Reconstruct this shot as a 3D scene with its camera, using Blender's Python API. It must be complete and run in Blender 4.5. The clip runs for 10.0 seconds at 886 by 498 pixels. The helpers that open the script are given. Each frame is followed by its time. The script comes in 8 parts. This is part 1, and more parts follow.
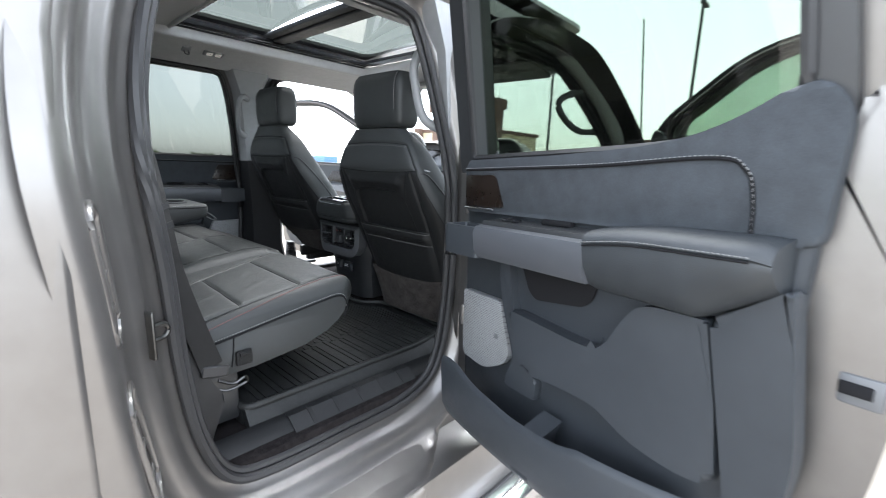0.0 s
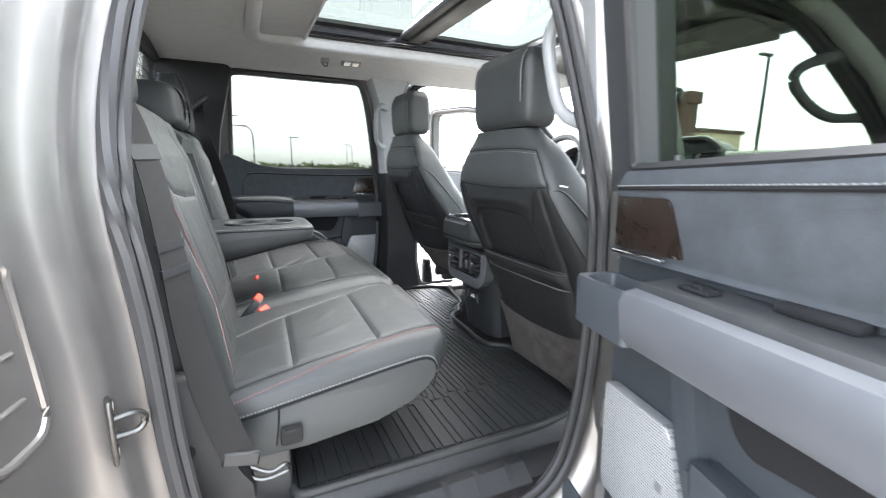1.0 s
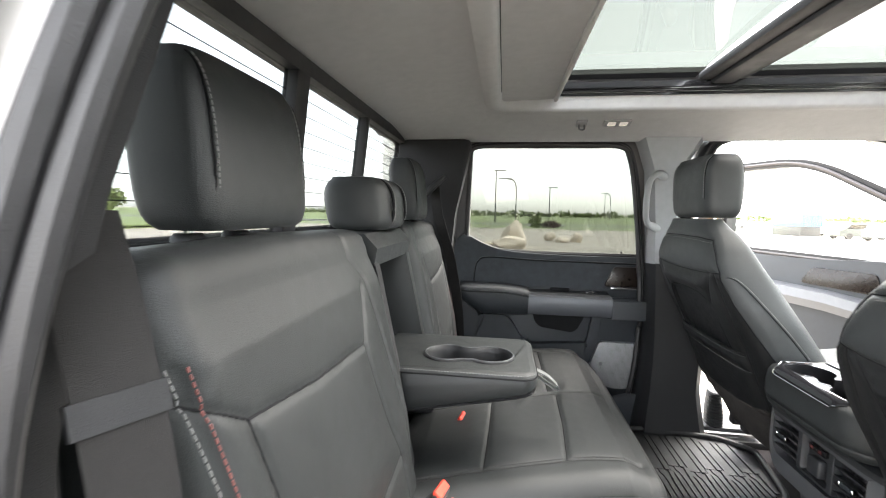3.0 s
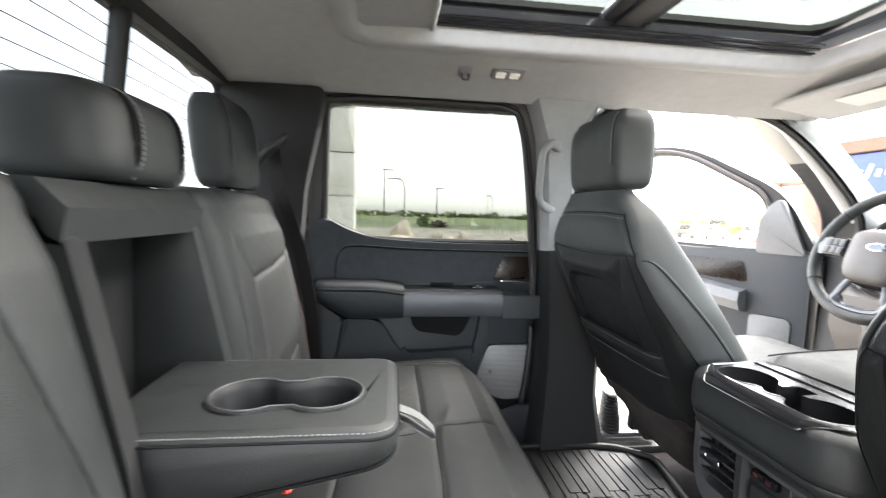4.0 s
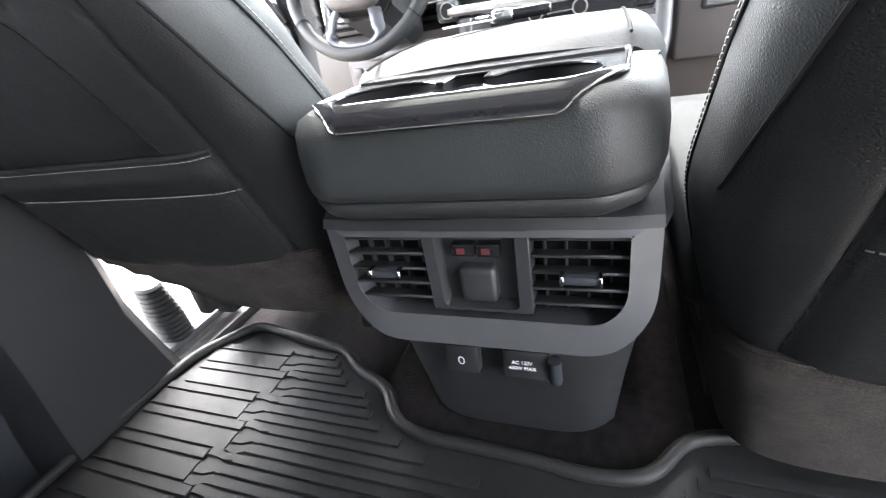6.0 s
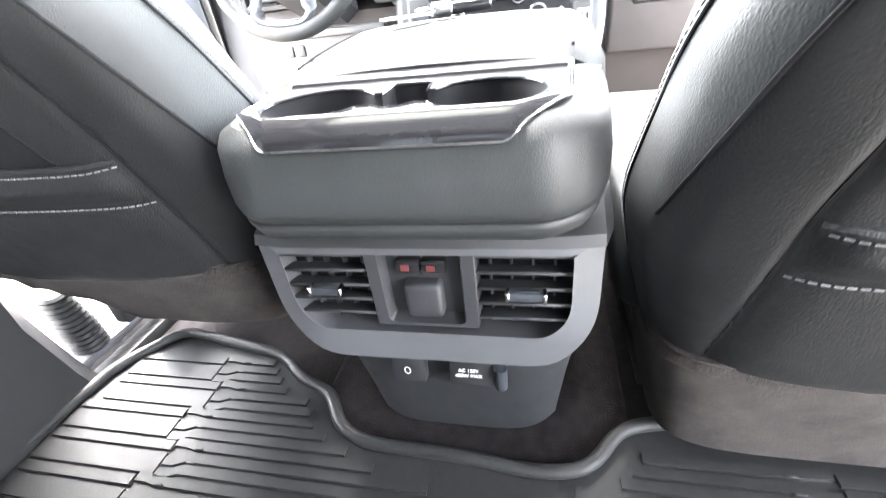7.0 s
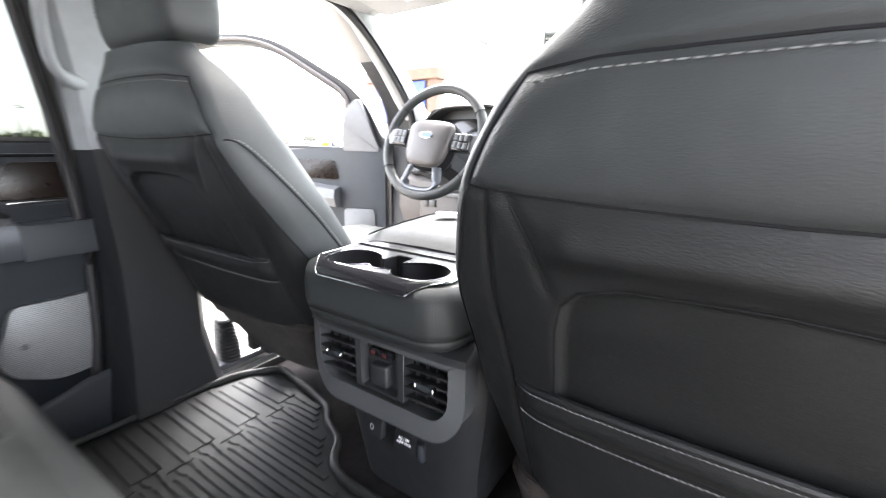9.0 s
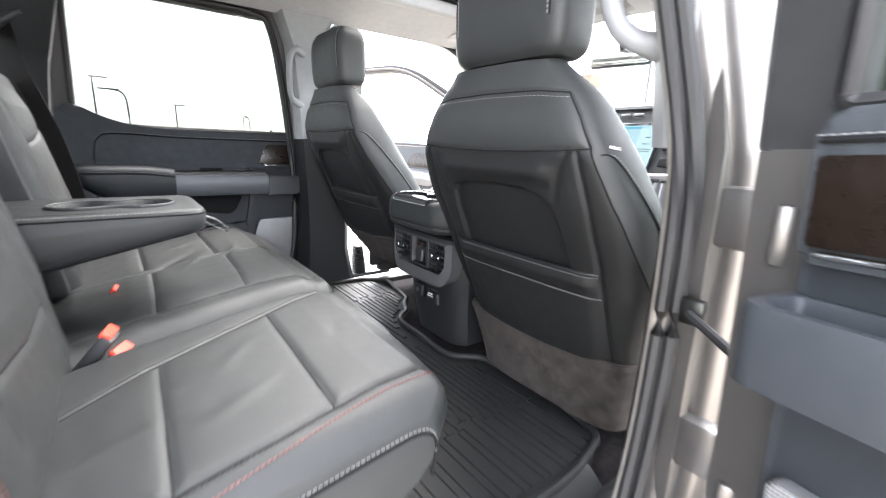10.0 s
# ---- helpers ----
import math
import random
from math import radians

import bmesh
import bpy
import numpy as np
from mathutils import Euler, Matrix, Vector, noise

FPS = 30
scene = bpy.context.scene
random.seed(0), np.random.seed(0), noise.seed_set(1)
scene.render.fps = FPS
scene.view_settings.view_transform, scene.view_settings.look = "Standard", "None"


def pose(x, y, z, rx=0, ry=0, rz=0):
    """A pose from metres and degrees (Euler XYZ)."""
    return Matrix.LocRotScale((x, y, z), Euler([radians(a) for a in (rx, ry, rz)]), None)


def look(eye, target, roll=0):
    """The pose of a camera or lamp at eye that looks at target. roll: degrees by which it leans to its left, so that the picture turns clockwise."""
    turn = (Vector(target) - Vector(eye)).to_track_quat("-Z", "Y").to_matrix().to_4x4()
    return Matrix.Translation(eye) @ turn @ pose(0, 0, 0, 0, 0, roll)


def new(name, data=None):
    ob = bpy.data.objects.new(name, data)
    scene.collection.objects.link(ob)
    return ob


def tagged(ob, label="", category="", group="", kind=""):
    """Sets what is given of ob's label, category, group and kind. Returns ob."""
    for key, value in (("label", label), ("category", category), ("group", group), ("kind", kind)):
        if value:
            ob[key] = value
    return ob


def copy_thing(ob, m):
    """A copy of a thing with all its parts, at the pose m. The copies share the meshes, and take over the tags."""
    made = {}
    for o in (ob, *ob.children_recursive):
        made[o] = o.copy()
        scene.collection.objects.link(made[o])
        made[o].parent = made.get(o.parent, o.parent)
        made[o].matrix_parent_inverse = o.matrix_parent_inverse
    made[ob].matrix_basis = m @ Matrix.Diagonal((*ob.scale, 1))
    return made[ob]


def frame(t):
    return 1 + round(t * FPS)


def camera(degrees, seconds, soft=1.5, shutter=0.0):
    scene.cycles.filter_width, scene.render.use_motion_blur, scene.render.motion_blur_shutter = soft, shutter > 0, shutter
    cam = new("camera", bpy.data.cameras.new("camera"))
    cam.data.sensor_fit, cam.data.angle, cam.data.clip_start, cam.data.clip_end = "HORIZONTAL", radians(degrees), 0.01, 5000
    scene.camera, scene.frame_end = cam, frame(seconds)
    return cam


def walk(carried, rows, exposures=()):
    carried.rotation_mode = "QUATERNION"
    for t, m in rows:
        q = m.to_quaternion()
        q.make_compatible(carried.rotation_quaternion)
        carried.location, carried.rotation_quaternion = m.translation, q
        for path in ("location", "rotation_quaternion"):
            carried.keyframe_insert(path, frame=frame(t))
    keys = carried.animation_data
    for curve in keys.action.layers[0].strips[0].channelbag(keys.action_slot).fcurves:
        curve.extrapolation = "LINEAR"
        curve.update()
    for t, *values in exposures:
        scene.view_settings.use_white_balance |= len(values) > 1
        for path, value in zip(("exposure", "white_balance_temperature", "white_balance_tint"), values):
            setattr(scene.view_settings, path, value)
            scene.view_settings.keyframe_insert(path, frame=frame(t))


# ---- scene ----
cam = camera(91.8, 10.0, soft=1.0, shutter=0.3)
PATH = [
    (0.0, -1.0805, -1.6248, 1.4685, 78.89, -2.16, -46.98),
    (0.5, -0.8646, -1.5388, 1.4683, 78.96, -1.23, -35.62),
    (1.0, -0.7517, -1.4009, 1.4859, 79.17, -0.72, -24.88),
    (1.5, -0.6982, -1.2629, 1.56, 79.4, -0.14, -15.95),
    (2.0, -0.6526, -1.1792, 1.6182, 81.56, 0.26, -3.0),
    (3.3, -0.631, -0.82, 1.624, 85.66, -1.28, 8.28),
    (3.5, -0.6147, -0.7526, 1.6125, 85.95, -1.66, 4.97),
    (4.0, -0.5757, -0.5634, 1.5541, 85.34, -1.68, -6.67),
    (4.5, -0.5234, -0.3931, 1.475, 81.25, 1.13, -22.39),
    (5.0, -0.4608, -0.2478, 1.4142, 77.2, 4.86, -40.46),
    (5.5, -0.3898, -0.1558, 1.3688, 69.9, 9.66, -58.16),
    (5.7, -0.3545, -0.1297, 1.3523, 65.97, 10.03, -64.55),
    (6.8, -0.3043, -0.0922, 1.3457, 58.19, 6.64, -79.37),
    (7.0, -0.2978, -0.1003, 1.3714, 57.78, 6.45, -79.25),
    (7.5, -0.2899, -0.1244, 1.443, 64.99, 4.45, -78.82),
    (8.0, -0.2956, -0.1597, 1.5071, 72.05, 2.79, -78.57),
    (8.5, -0.3387, -0.2314, 1.4877, 73.75, 1.71, -71.57),
    (9.0, -0.4475, -0.4077, 1.4781, 75.96, -0.9, -56.02),
    (9.5, -0.5593, -0.71, 1.4741, 76.34, -1.49, -41.72),
    (10.0, -0.6927, -1.0206, 1.4423, 76.51, -1.91, -36.64),
]
EXPOSURES = [(0.0, 3.58, 6050, 9), (0.5, 4.35, 6100, 9), (1.0, 4.75, 6250, 10), (1.5, 4.92, 6350, 10), (2.2, 4.88, 6500, 10), (3.5, 4.58, 6750, 11), (4.0, 4.75, 6650, 11), (4.5, 5.28, 6500, 12), (5.5, 5.56, 6450, 13),
             (6.5, 5.65, 6450, 13), (7.0, 6.88, 6500, 13), (7.5, 5.60, 6500, 12), (8.0, 4.42, 6550, 12), (8.5, 3.95, 6500, 12), (9.0, 5.10, 6450, 13), (9.5, 5.40, 6400, 13), (10.0, 5.02, 6450, 13)]
walk(cam, [(t, pose(x, y, z, rx, ry, rz)) for t, x, y, z, rx, ry, rz in PATH], EXPOSURES)

# ---- world and sun: a bright overcast day ----
world = bpy.data.worlds.new("overcast_sky")
scene.world = world
world.use_nodes = True
wn, wl = world.node_tree.nodes, world.node_tree.links
sky = wn.new("ShaderNodeTexSky")
sky.sky_type, sky.sun_disc = "NISHITA", False
sky.sun_elevation, sky.sun_rotation = radians(60), radians(65)
sky.air_density, sky.dust_density, sky.ozone_density = 1.0, 1.5, 1.0
grey = wn.new("ShaderNodeHueSaturation")
grey.inputs["Saturation"].default_value = 0.22
wl.new(sky.outputs[0], grey.inputs["Color"])
wl.new(grey.outputs[0], wn["Background"].inputs["Color"])
wn["Background"].inputs["Strength"].default_value = 0.15
sun = new("sun", bpy.data.lights.new("sun", "SUN"))
sun.data.energy, sun.data.angle, sun.data.color = 1.3, radians(55), (1.0, 0.97, 0.93)
sun.matrix_basis = look((17, 13, 25), (0, 0, 0))

import mathutils.geometry

# ---- building tools ----
LOCAL = set()


def empty(name, at, label, category, group="", rz=0.0, local=False):
    ob = new(name)
    ob.empty_display_size = 0.05
    ob.matrix_basis = pose(*at, 0, 0, rz)
    if local:
        LOCAL.add(ob.name)
    return tagged(ob, label, category, group)


def finish(ob, bm, mat, angle=38):
    bmesh.ops.recalc_face_normals(bm, faces=bm.faces)
    bm.to_mesh(ob.data)
    bm.free()
    ob.data.materials.append(mat)
    ob.data.shade_smooth()
    ob.data.set_sharp_from_angle(angle=radians(angle))
    return ob


def part(name, bm, mat, parent=None, label="", angle=38):
    """One mesh object, under a thing or a part where a parent is given."""
    ob = new(name, bpy.data.meshes.new(name))
    finish(ob, bm, mat, angle)
    if parent is not None:
        ob.parent = parent
        if parent.type == "EMPTY" and parent.name not in LOCAL:
            ob.matrix_parent_inverse = parent.matrix_basis.inverted()
    if label:
        ob["label"] = label
    return ob


def thing(name, bm, mat, label, category, group="", kind="", angle=38):
    return tagged(part(name, bm, mat, None, "", angle), label, category, group, kind)


def setting(name, bm, mat, label, category="", angle=38):
    return tagged(part(name, bm, mat, None, "", angle), label, category, "", "structure")


def box(bm, c, s, r=0.004, seg=2, m=None):
    """A rounded box of full size s round c."""
    mm = Matrix.Translation(c) @ (m or Matrix()) @ Matrix.Diagonal((*s, 1))
    vs = bmesh.ops.create_cube(bm, size=1.0, matrix=mm)["verts"]
    if r > 0:
        es = list({e for v in vs for e in v.link_edges})
        bmesh.ops.bevel(bm, geom=es, offset=min(r, 0.49 * min(s)), segments=seg, affect="EDGES", profile=0.5)
    return bm


def loft(bm, rings, caps=True, closed=True):
    """Skin over rings with equal counts of points."""
    rows = [[bm.verts.new(p) for p in ring] for ring in rings]
    n = len(rows[0])
    for a, b in zip(rows, rows[1:]):
        for i in range(n if closed else n - 1):
            j = (i + 1) % n
            bm.faces.new((a[i], a[j], b[j], b[i]))
    if caps:
        bm.faces.new(rows[0][::-1])
        bm.faces.new(rows[-1])
    return bm


def tube(bm, pts, r, n=8, closed=False, flat=1.0, up=(0, 0, 1)):
    """A tube along points; flat squeezes it along the second axis."""
    pts = [Vector(p) for p in pts]
    rings = []
    for i, p in enumerate(pts):
        a = pts[i - 1] if (i or closed) else p
        b = pts[(i + 1) % len(pts)] if (i < len(pts) - 1 or closed) else p
        d = (b - a).normalized()
        s = d.cross(Vector(up))
        s = s.normalized() if s.length > 1e-4 else d.orthogonal().normalized()
        q = s.cross(d)
        rr = r[i] if isinstance(r, (list, tuple)) else r
        rings.append([p + rr * (math.cos(2 * math.pi * k / n) * s + flat * math.sin(2 * math.pi * k / n) * q) for k in range(n)])
    if closed:
        rings.append(rings[0])
        rows = [[bm.verts.new(p) for p in ring] for ring in rings[:-1]]
        rows.append(rows[0])
        for a, b in zip(rows, rows[1:]):
            for k in range(n):
                bm.faces.new((a[k], a[(k + 1) % n], b[(k + 1) % n], b[k]))
        return bm
    return loft(bm, rings)


def curve(pts, n=8):
    """A smooth line through points."""
    pts = [Vector(p) for p in pts]
    ext = [2 * pts[0] - pts[1], *pts, 2 * pts[-1] - pts[-2]]
    out = []
    for a, b, c, d in zip(ext, ext[1:], ext[2:], ext[3:]):
        for k in range(n):
            t = k / n
            out.append(0.5 * (2 * b + t * (c - a) + t * t * (2 * a - 5 * b + 4 * c - d) + t ** 3 * (3 * b - a - 3 * c + d)))
    return out + [pts[-1]]


def stitch(bm, pts, step=0.0062, length=0.0042, r=0.0006):
    """Separate thread stitches along a line."""
    pts = [Vector(p) for p in pts]
    run = 0.0
    for a, b in zip(pts, pts[1:]):
        d = b - a
        L = d.length
        if L < 1e-6:
            continue
        d.normalize()
        while run < L:
            c = a + d * run
            box(bm, c, (length, 2 * r, 2 * r), 0, 1, d.to_track_quat("X", "Z").to_matrix().to_4x4())
            run += step
        run -= L
    return bm


def rounded(poly, r, n=5):
    """A polygon with rounded corners; r is one radius or one for each corner."""
    out = []
    for i, p in enumerate(poly):
        p, a, b = Vector(p), Vector(poly[i - 1]), Vector(poly[(i + 1) % len(poly)])
        rr = r[i] if isinstance(r, (list, tuple)) else r
        da, db = (a - p), (b - p)
        ra, rb = min(rr, 0.48 * da.length), min(rr, 0.48 * db.length)
        s, e = p + da.normalized() * ra, p + db.normalized() * rb
        for k in range(n + 1):
            t = k / n
            out.append(tuple((1 - t) ** 2 * s + 2 * t * (1 - t) * p + t * t * e))
    return out


AX = {"xz": lambda a, b, c: (a, c, b), "xy": lambda a, b, c: (a, b, c), "yz": lambda a, b, c: (c, a, b)}


def prism(bm, poly, lo, hi, axes="xz", r=0.0, seg=2):
    """A polygon of the plane axes, drawn out from lo to hi along the third axis."""
    f = AX[axes]
    a = [bm.verts.new(f(*p, lo)) for p in poly]
    b = [bm.verts.new(f(*p, hi)) for p in poly]
    n = len(poly)
    caps = [bm.faces.new(a[::-1]), bm.faces.new(b)]
    for i in range(n):
        bm.faces.new((a[i], a[(i + 1) % n], b[(i + 1) % n], b[i]))
    if r > 0:
        es = list({e for fc in caps for e in fc.edges})
        bmesh.ops.bevel(bm, geom=es, offset=r, segments=seg, affect="EDGES", profile=0.5)
    return bm


def holed(bm, outer, inner, lo, hi, axes="xz"):
    """A frame between two outlines with equal counts of points, with thickness."""
    f = AX[axes]
    rows = [[bm.verts.new(f(*p, h)) for p in line] for line, h in ((outer, lo), (outer, hi), (inner, hi), (inner, lo))]
    rows.append(rows[0])
    n = len(outer)
    for a, b in zip(rows, rows[1:]):
        for i in range(n):
            j = (i + 1) % n
            bm.faces.new((a[i], a[j], b[j], b[i]))
    return bm


def sheet(bm, f, nu, nv, thick=0.0):
    """A grid of f(u, v), u and v from 0 to 1; thick gives it depth along its normal."""
    e = 1e-3

    def at(u, v, t):
        p = Vector(f(u, v))
        if not t:
            return p
        u0, v0 = min(u, 1 - e), min(v, 1 - e)
        nrm = (Vector(f(u0 + e, v0)) - Vector(f(u0, v0))).cross(Vector(f(u0, v0 + e)) - Vector(f(u0, v0))).normalized()
        return p + nrm * t
    tops = [[bm.verts.new(at(i / nu, j / nv, 0)) for j in range(nv + 1)] for i in range(nu + 1)]
    for i in range(nu):
        for j in range(nv):
            bm.faces.new((tops[i][j], tops[i + 1][j], tops[i + 1][j + 1], tops[i][j + 1]))
    if thick:
        lows = [[bm.verts.new(at(i / nu, j / nv, thick)) for j in range(nv + 1)] for i in range(nu + 1)]
        for i in range(nu):
            for j in range(nv):
                bm.faces.new((lows[i][j], lows[i][j + 1], lows[i + 1][j + 1], lows[i + 1][j]))
        ring = [(i, 0) for i in range(nu)] + [(nu, j) for j in range(nv)] + [(i, nv) for i in range(nu, 0, -1)] + [(0, j) for j in range(nv, 0, -1)]
        for (i, j), (k, l) in zip(ring, ring[1:] + ring[:1]):
            bm.faces.new((tops[i][j], tops[k][l], lows[k][l], lows[i][j]))
    return bm


def annulus(bm, outer, inner, cx, cy):
    """A flat skin between an outer and an inner outline of any counts, both seen from one middle."""
    ang = lambda p: math.atan2(p[1] - cy, p[0] - cx)
    big, small = sorted(outer, key=ang), sorted(inner, key=ang)
    va, vb = [bm.verts.new(p) for p in big], [bm.verts.new(p) for p in small]
    ia = ib = 0
    while ia < len(big) or ib < len(small):
        ta = ang(big[ia]) if ia < len(big) else 9
        tb = ang(small[ib]) if ib < len(small) else 9
        a, b = va[ia % len(big)], vb[ib % len(small)]
        if ta <= tb:
            c = va[(ia + 1) % len(big)]
            ia += 1
        else:
            c = vb[(ib + 1) % len(small)]
            ib += 1
        if len({a, b, c}) == 3:
            bm.faces.new((a, b, c))
    return bm


def pierced(bm, outer, inner):
    """A flat skin inside an outer outline with one hole."""
    rings = [[Vector(p) for p in outer], [Vector(p) for p in inner]]
    vs = [bm.verts.new(p) for p in rings[0] + rings[1]]
    for tri in mathutils.geometry.tessellate_polygon(rings):
        bm.faces.new([vs[k] for k in tri])
    return bm


def loop(pts, n=8):
    """A closed smooth line through points of a plane."""
    out = []
    m = len(pts)
    for i in range(m):
        a, b, c, d = (Vector(pts[(i + k) % m]) for k in (-1, 0, 1, 2))
        for k in range(n):
            t = k / n
            p = 0.5 * (2 * b + t * (c - a) + t * t * (2 * a - 5 * b + 4 * c - d) + t ** 3 * (3 * b - a - 3 * c + d))
            out.append(tuple(p))
    return out


def oval(cx, cy, w, d, z, n=3.5, count=40):
    """A level superellipse ring, w along y and d along x."""
    out = []
    for k in range(count):
        a = 2 * math.pi * k / count
        c, s = math.cos(a), math.sin(a)
        out.append((cx + d / 2 * math.copysign(abs(c) ** (2 / n), c), cy + w / 2 * math.copysign(abs(s) ** (2 / n), s), z))
    return out


def ease(table, t):
    """A smooth value from rows of (t, value)."""
    ts, vs = zip(*table)
    if t <= ts[0]:
        return vs[0]
    for a, b, p, q in zip(ts, ts[1:], vs, vs[1:]):
        if t <= b:
            k = (t - a) / (b - a)
            return p + (q - p) * k * k * (3 - 2 * k)
    return vs[-1]


def lin(table, t):
    return float(np.interp(t, [r[0] for r in table], [r[1] for r in table]))


def lettering(text, size, m, mat, parent, name="lettering", depth=0.0004):
    c = bpy.data.curves.new(name, "FONT")
    c.body, c.size, c.extrude, c.align_x, c.align_y = text, size, depth, "CENTER", "CENTER"
    tmp = bpy.data.objects.new("tmp", c)
    me = bpy.data.meshes.new_from_object(tmp)
    bpy.data.objects.remove(tmp)
    me.transform(m)
    ob = new(name, me)
    me.materials.clear()
    me.materials.append(mat)
    if parent is not None:
        ob.parent = parent
        if parent.type == "EMPTY" and parent.name not in LOCAL:
            ob.matrix_parent_inverse = parent.matrix_basis.inverted()
    return ob

# ---- materials ----
def paint(name, base, rough=0.5, metal=0.0, grain=(0, 0), vary=(4.0, 0.12), coat=0.0, cells=(0, 0), sheen=0.0, rvary=0.12, spec=0.5, folds=(0, 0)):
    """A surface: base colour with variation at two sizes, a fine relief (noise and cells) and uneven gloss."""
    m = bpy.data.materials.new(name)
    m.use_nodes = True
    n, l = m.node_tree.nodes, m.node_tree.links
    b = n["Principled BSDF"]
    b.inputs["Roughness"].default_value, b.inputs["Metallic"].default_value = rough, metal
    b.inputs["Coat Weight"].default_value, b.inputs["Coat Roughness"].default_value = coat, 0.06
    b.inputs["Sheen Weight"].default_value = sheen
    b.inputs["Specular IOR Level"].default_value = spec
    co = n.new("ShaderNodeTexCoord").outputs["Object"]

    def noise_at(scale, detail=4):
        t = n.new("ShaderNodeTexNoise")
        t.inputs["Scale"].default_value, t.inputs["Detail"].default_value = scale, detail
        l.new(co, t.inputs["Vector"])
        return t.outputs["Fac"]

    big, small = noise_at(vary[0]), noise_at(vary[0] * 14)
    mix = n.new("ShaderNodeMath")
    mix.operation = "MULTIPLY_ADD"
    mix.inputs[1].default_value = 0.45
    l.new(small, mix.inputs[0])
    half = n.new("ShaderNodeMath")
    half.operation, half.inputs[1].default_value = "MULTIPLY", 0.55
    l.new(big, half.inputs[0])
    l.new(half.outputs[0], mix.inputs[2])
    ramp = n.new("ShaderNodeValToRGB")
    for e, k in zip(ramp.color_ramp.elements, (1 - 2.2 * vary[1], 1 + 2.2 * vary[1])):
        e.color = (*[max(0, min(1, c * k)) for c in base], 1)
    ramp.color_ramp.elements[0].position, ramp.color_ramp.elements[1].position = 0.3, 0.7
    l.new(mix.outputs[0], ramp.inputs[0])
    l.new(ramp.outputs[0], b.inputs["Base Color"])
    rr = n.new("ShaderNodeMapRange")
    rr.inputs["To Min"].default_value, rr.inputs["To Max"].default_value = max(0.02, rough - rvary), min(1, rough + rvary)
    rr.inputs["From Min"].default_value, rr.inputs["From Max"].default_value = 0.25, 0.75
    l.new(mix.outputs[0], rr.inputs["Value"])
    l.new(rr.outputs[0], b.inputs["Roughness"])
    last = None
    for kind, (scale, strength) in (("n", folds), ("n", grain), ("v", cells)):
        if not strength:
            continue
        if kind == "n":
            h = noise_at(scale, 3 if scale > 60 else 1)
        else:
            t = n.new("ShaderNodeTexVoronoi")
            t.feature = "DISTANCE_TO_EDGE"
            t.inputs["Scale"].default_value = scale
            l.new(co, t.inputs["Vector"])
            h = t.outputs["Distance"]
        bump = n.new("ShaderNodeBump")
        bump.inputs["Strength"].default_value, bump.inputs["Distance"].default_value = strength, 0.002
        l.new(h, bump.inputs["Height"])
        if last:
            l.new(last, bump.inputs["Normal"])
        last = bump.outputs["Normal"]
    if last:
        l.new(last, b.inputs["Normal"])
    return m


def pierce(m, pitch, radius):
    """Fine round holes in rows, on a plate that faces along y."""
    n, l = m.node_tree.nodes, m.node_tree.links
    b = n["Principled BSDF"]
    at = n.new("ShaderNodeTexCoord").outputs["Object"]
    for op, v in (("MULTIPLY", (1 / pitch, 0, 1 / pitch)), ("FRACTION", None), ("SUBTRACT", (0.5, 0, 0.5))):
        k = n.new("ShaderNodeVectorMath")
        k.operation = op
        l.new(at, k.inputs[0])
        if v:
            k.inputs[1].default_value = v
        at = k.outputs[0]
    size = n.new("ShaderNodeVectorMath")
    size.operation = "LENGTH"
    l.new(at, size.inputs[0])
    hole = n.new("ShaderNodeMath")
    hole.operation, hole.inputs[1].default_value = "LESS_THAN", radius
    l.new(size.outputs["Value"], hole.inputs[0])
    mix = n.new("ShaderNodeMixRGB")
    mix.inputs["Color2"].default_value = (0.006, 0.006, 0.006, 1)
    l.new(b.inputs["Base Color"].links[0].from_socket, mix.inputs["Color1"])
    l.new(hole.outputs[0], mix.inputs["Fac"])
    l.new(mix.outputs[0], b.inputs["Base Color"])


def glass(name, tint, gloss=0.9):
    """A thin pane: tinted see-through, with mirror gloss that grows at glancing angles."""
    m = bpy.data.materials.new(name)
    m.use_nodes = True
    n, l = m.node_tree.nodes, m.node_tree.links
    n.remove(n["Principled BSDF"])
    t, g, f, x = n.new("ShaderNodeBsdfTransparent"), n.new("ShaderNodeBsdfGlossy"), n.new("ShaderNodeLayerWeight"), n.new("ShaderNodeMixShader")
    t.inputs["Color"].default_value = (*tint, 1)
    g.inputs["Roughness"].default_value, g.inputs["Color"].default_value = 0.02, (gloss, gloss, gloss, 1)
    f.inputs["Blend"].default_value = 0.5
    power = n.new("ShaderNodeMath")
    power.operation, power.inputs[1].default_value = "POWER", 5.0
    rise = n.new("ShaderNodeMath")
    rise.operation, rise.inputs[1].default_value, rise.inputs[2].default_value = "MULTIPLY_ADD", 0.7, 0.035
    l.new(f.outputs["Facing"], power.inputs[0])
    l.new(power.outputs[0], rise.inputs[0])
    l.new(rise.outputs[0], x.inputs[0])
    l.new(t.outputs[0], x.inputs[1])
    l.new(g.outputs[0], x.inputs[2])
    l.new(x.outputs[0], n["Material Output"].inputs["Surface"])
    return m


